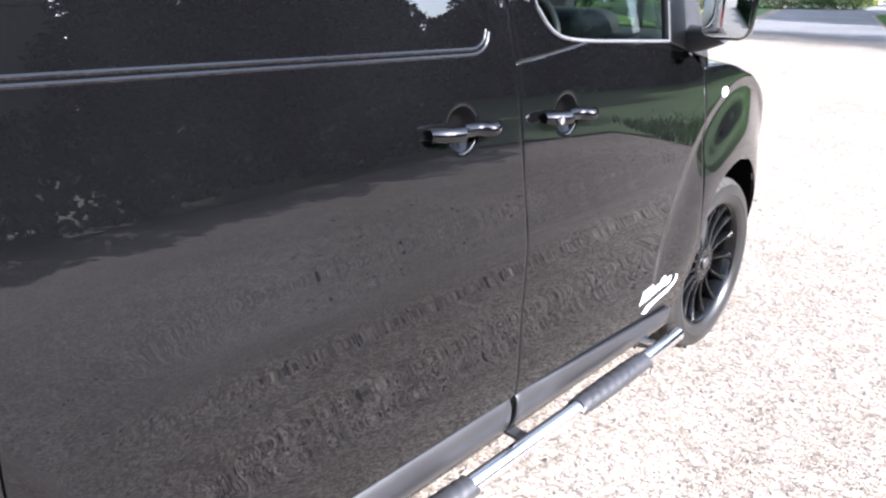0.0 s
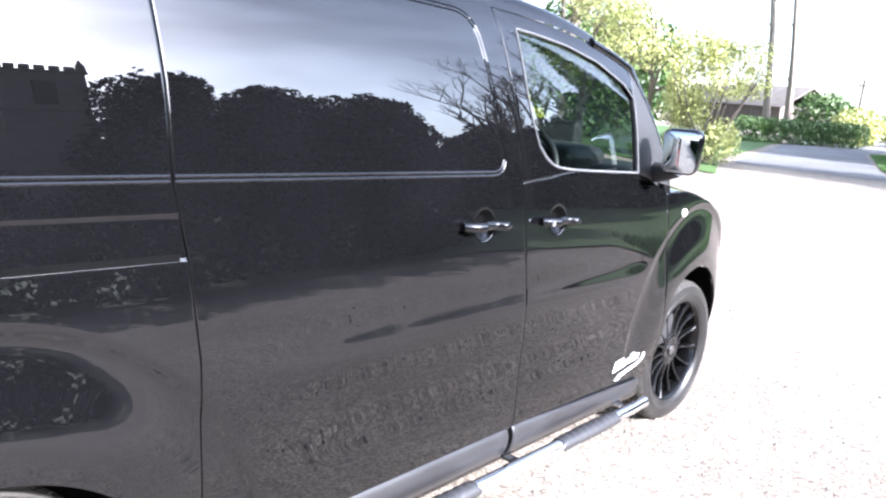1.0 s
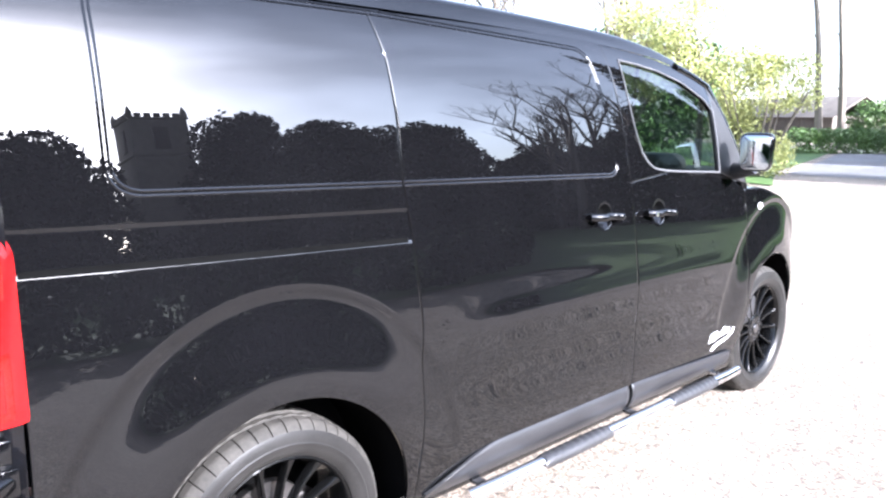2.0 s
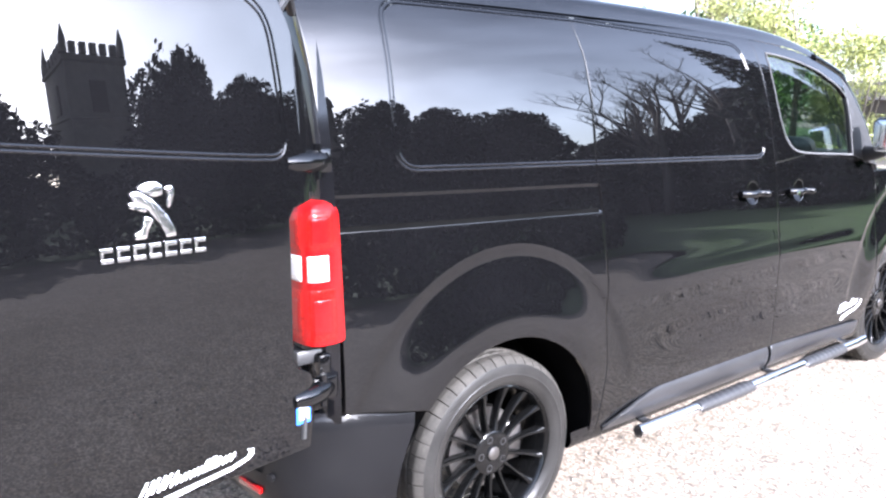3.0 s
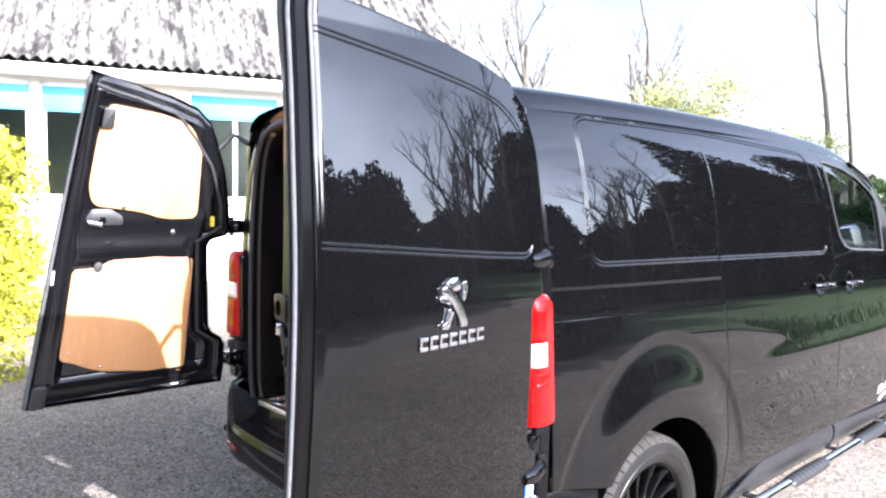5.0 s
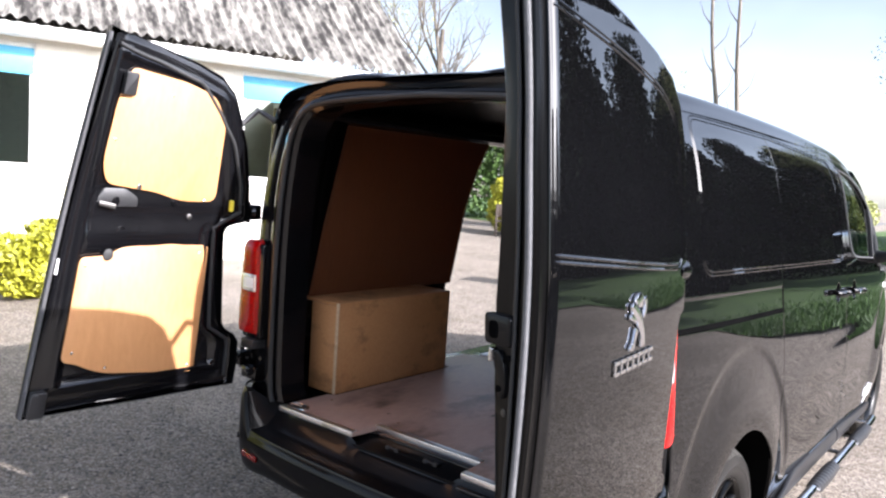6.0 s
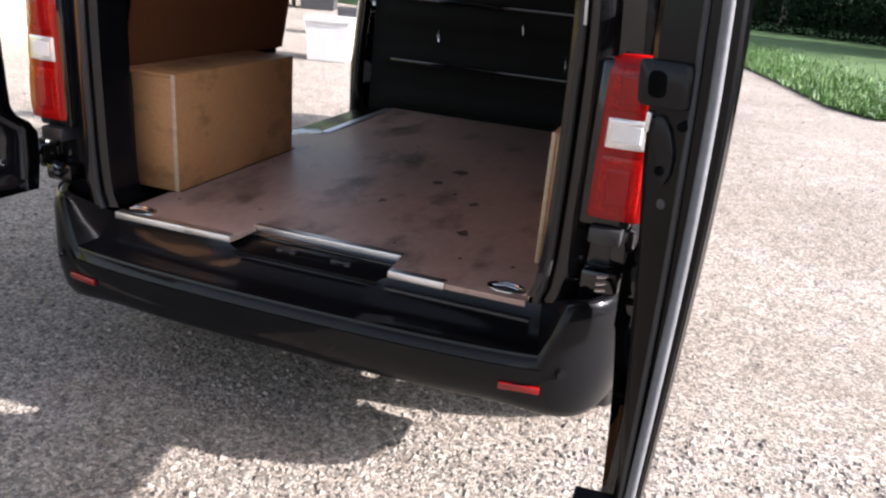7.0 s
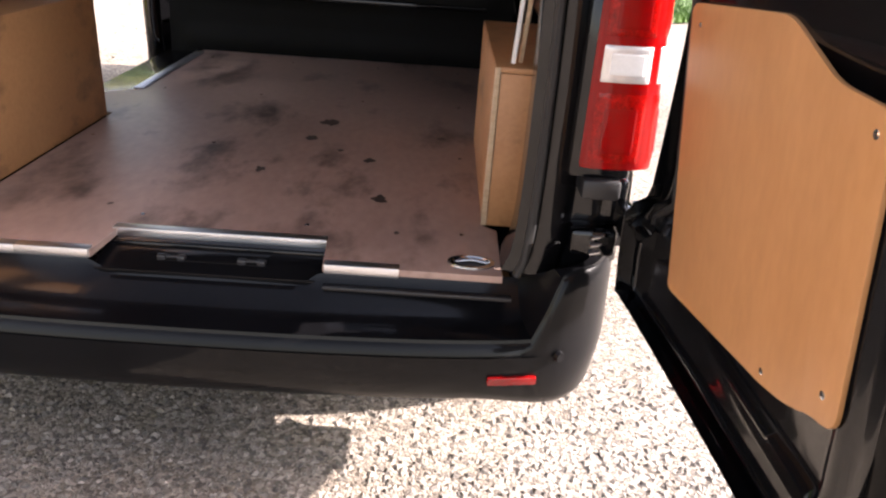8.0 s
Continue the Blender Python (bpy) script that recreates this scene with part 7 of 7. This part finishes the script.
part("fascia", bm, WHITE_PAINT, house, "white fascia board")
# corrugated sheets
v, f = [], []
ny, nx = 520, 9
for s in (1, -1):
    k0 = len(v)
    for i in range(ny):
        y = L0 - 0.3 + (L1 - L0 + 0.6) * i / (ny - 1)
        wave = 0.032 * math.cos(i * math.pi * 2 / 6)
        for j in range(nx):
            t = j / (nx - 1)
            x = 0.55 - 3.7 * t if s > 0 else -6.85 + 3.7 * t
            v.append((x, y, EAVES + 0.08 + 3.0 * t + wave + (0.03 if j % 3 == 0 else 0)))
    f += [(k0 + i * nx + j, k0 + i * nx + j + 1, k0 + (i + 1) * nx + j + 1, k0 + (i + 1) * nx + j) for i in range(ny - 1) for j in range(nx - 1)]
link_mesh("roof", v, f, ROOF_SHEET, house, "weathered corrugated sheet roof", 60)
bm = bmesh.new()
box(bm, (-5.9, L0 + 0.4, 0.0), (-0.4, L1 - 0.4, 0.05))
part("inner_floor", bm, DARK_WOOD, house)

# golden conifers by the bungalow
for k, (x, y, h, w) in enumerate(((-4.6, -1.3, 2.0, 0.75), (-5.9, -0.7, 1.5, 0.65), (-5.6, -3.2, 1.8, 0.8), (-6.6, 0.9, 0.8, 0.5))):
    c = empty("golden_bush", (x, y, 0), "bright yellow-green conifer bush", "bush", "golden bushes")
    tube("stem", [(0, 0, 0), (0, 0, h * 0.6)], [0.05, 0.03], BARK, c, sides=6)
    rg = random.Random(k)
    rows = [(w * 0.5 * rg.uniform(-1, 1), w * 0.5 * rg.uniform(-1, 1), h * (0.1 + 0.8 * j / 16), w * 0.55, w * 0.55, h * 0.16) for j in range(17)]
    leaf_cloud("foliage", rows, 12000, 0.035, LEAF_YELLOW, 60 + k, parent=c, shell=0.6)

# ---- garden seen through the side doorway ----
leaf_cloud("hedge", [(-19.5 + 0.9 * k, 20.5 + 0.75 * k, 1.5 + 0.4 * (k % 3), 1.3, 1.2, 1.6) for k in range(9)] + [(-19.5 + 0.9 * k, 20.8 + 0.75 * k, 3.4 + 0.5 * (k % 2), 1.2, 1.1, 1.3) for k in range(9)], 26000, 0.12, LEAF_GREEN, 31, "tall shrubbery hedge behind the garden", "hedge", "", None, 0.45)
c = empty("golden_bush", (-10.6, 16.6, 0), "bright yellow-green conifer bush", "bush", "golden bushes")
tube("stem", [(0, 0, 0), (0, 0, 0.9)], [0.05, 0.03], BARK, c, sides=6)
leaf_cloud("foliage", [(-0.35, 0, 0.7, 0.85, 0.75, 0.7), (0.25, 0, 0.6, 0.62, 0.6, 0.58), (-0.5, 0, 1.25, 0.62, 0.6, 0.52)], 14000, 0.05, LEAF_YELLOW, 66, parent=c, shell=0.7)
bench = empty("garden_bench", (-10.15, 15.7, 0), "dark wooden garden bench", "bench")
bench.rotation_euler.z = radians(35)
for lo, hi, nm in (((-0.7, -0.25, 0.42), (0.7, 0.25, 0.46), "seat"), ((-0.7, 0.22, 0.55), (0.7, 0.26, 0.92), "backrest")):
    bm = bmesh.new()
    box(bm, lo, hi, 0.01)
    part(nm, bm, DARK_WOOD, bench)
for x in (-0.66, 0.66):
    for y in (-0.22, 0.22):
        bm = bmesh.new()
        box(bm, (x - 0.03, y - 0.03, 0), (x + 0.03, y + 0.03, 0.62 if y < 0 else 0.9), 0.005)
        part("leg", bm, DARK_WOOD, bench)
def planter(at, w, h, mat, label, turn=0.0):
    p = empty("planter", at, label, "planter")
    p.rotation_euler.z = radians(turn)
    v, f = [], []
    for r, z in ((0.86, 0), (0.90, 0.02), (1.0, h - 0.05), (1.06, h - 0.05), (1.06, h), (0.92, h), (0.90, h - 0.12)):
        v += [(sx * w * r / 2, sy * w * r / 2, z) for sx, sy in ((-1, -1), (1, -1), (1, 1), (-1, 1))]
    f = [(j * 4 + k, j * 4 + (k + 1) % 4, (j + 1) * 4 + (k + 1) % 4, (j + 1) * 4 + k) for j in range(6) for k in range(4)] + [(3, 2, 1, 0)]
    link_mesh("pot", v, f, mat, p, smooth=20)
    link_mesh("soil", [(sx * w * 0.45, sy * w * 0.45, h - 0.10) for sx, sy in ((-1, -1), (1, -1), (1, 1), (-1, 1))], [(0, 1, 2, 3)], DARK_WOOD, p, "dark soil", 0)
planter((-8.75, 15.9, 0), 0.92, 0.95, PLANTER_BLACK, "tall square black planter on the drive", 20)
planter((-3.95, 7.2, 0), 0.60, 0.58, PLANTER_GREY, "pale square concrete planter on the drive", 15)
planter((-5.2, 10.4, 0), 0.46, 0.50, PLANTER_BLACK, "small square black planter on the drive", 30)
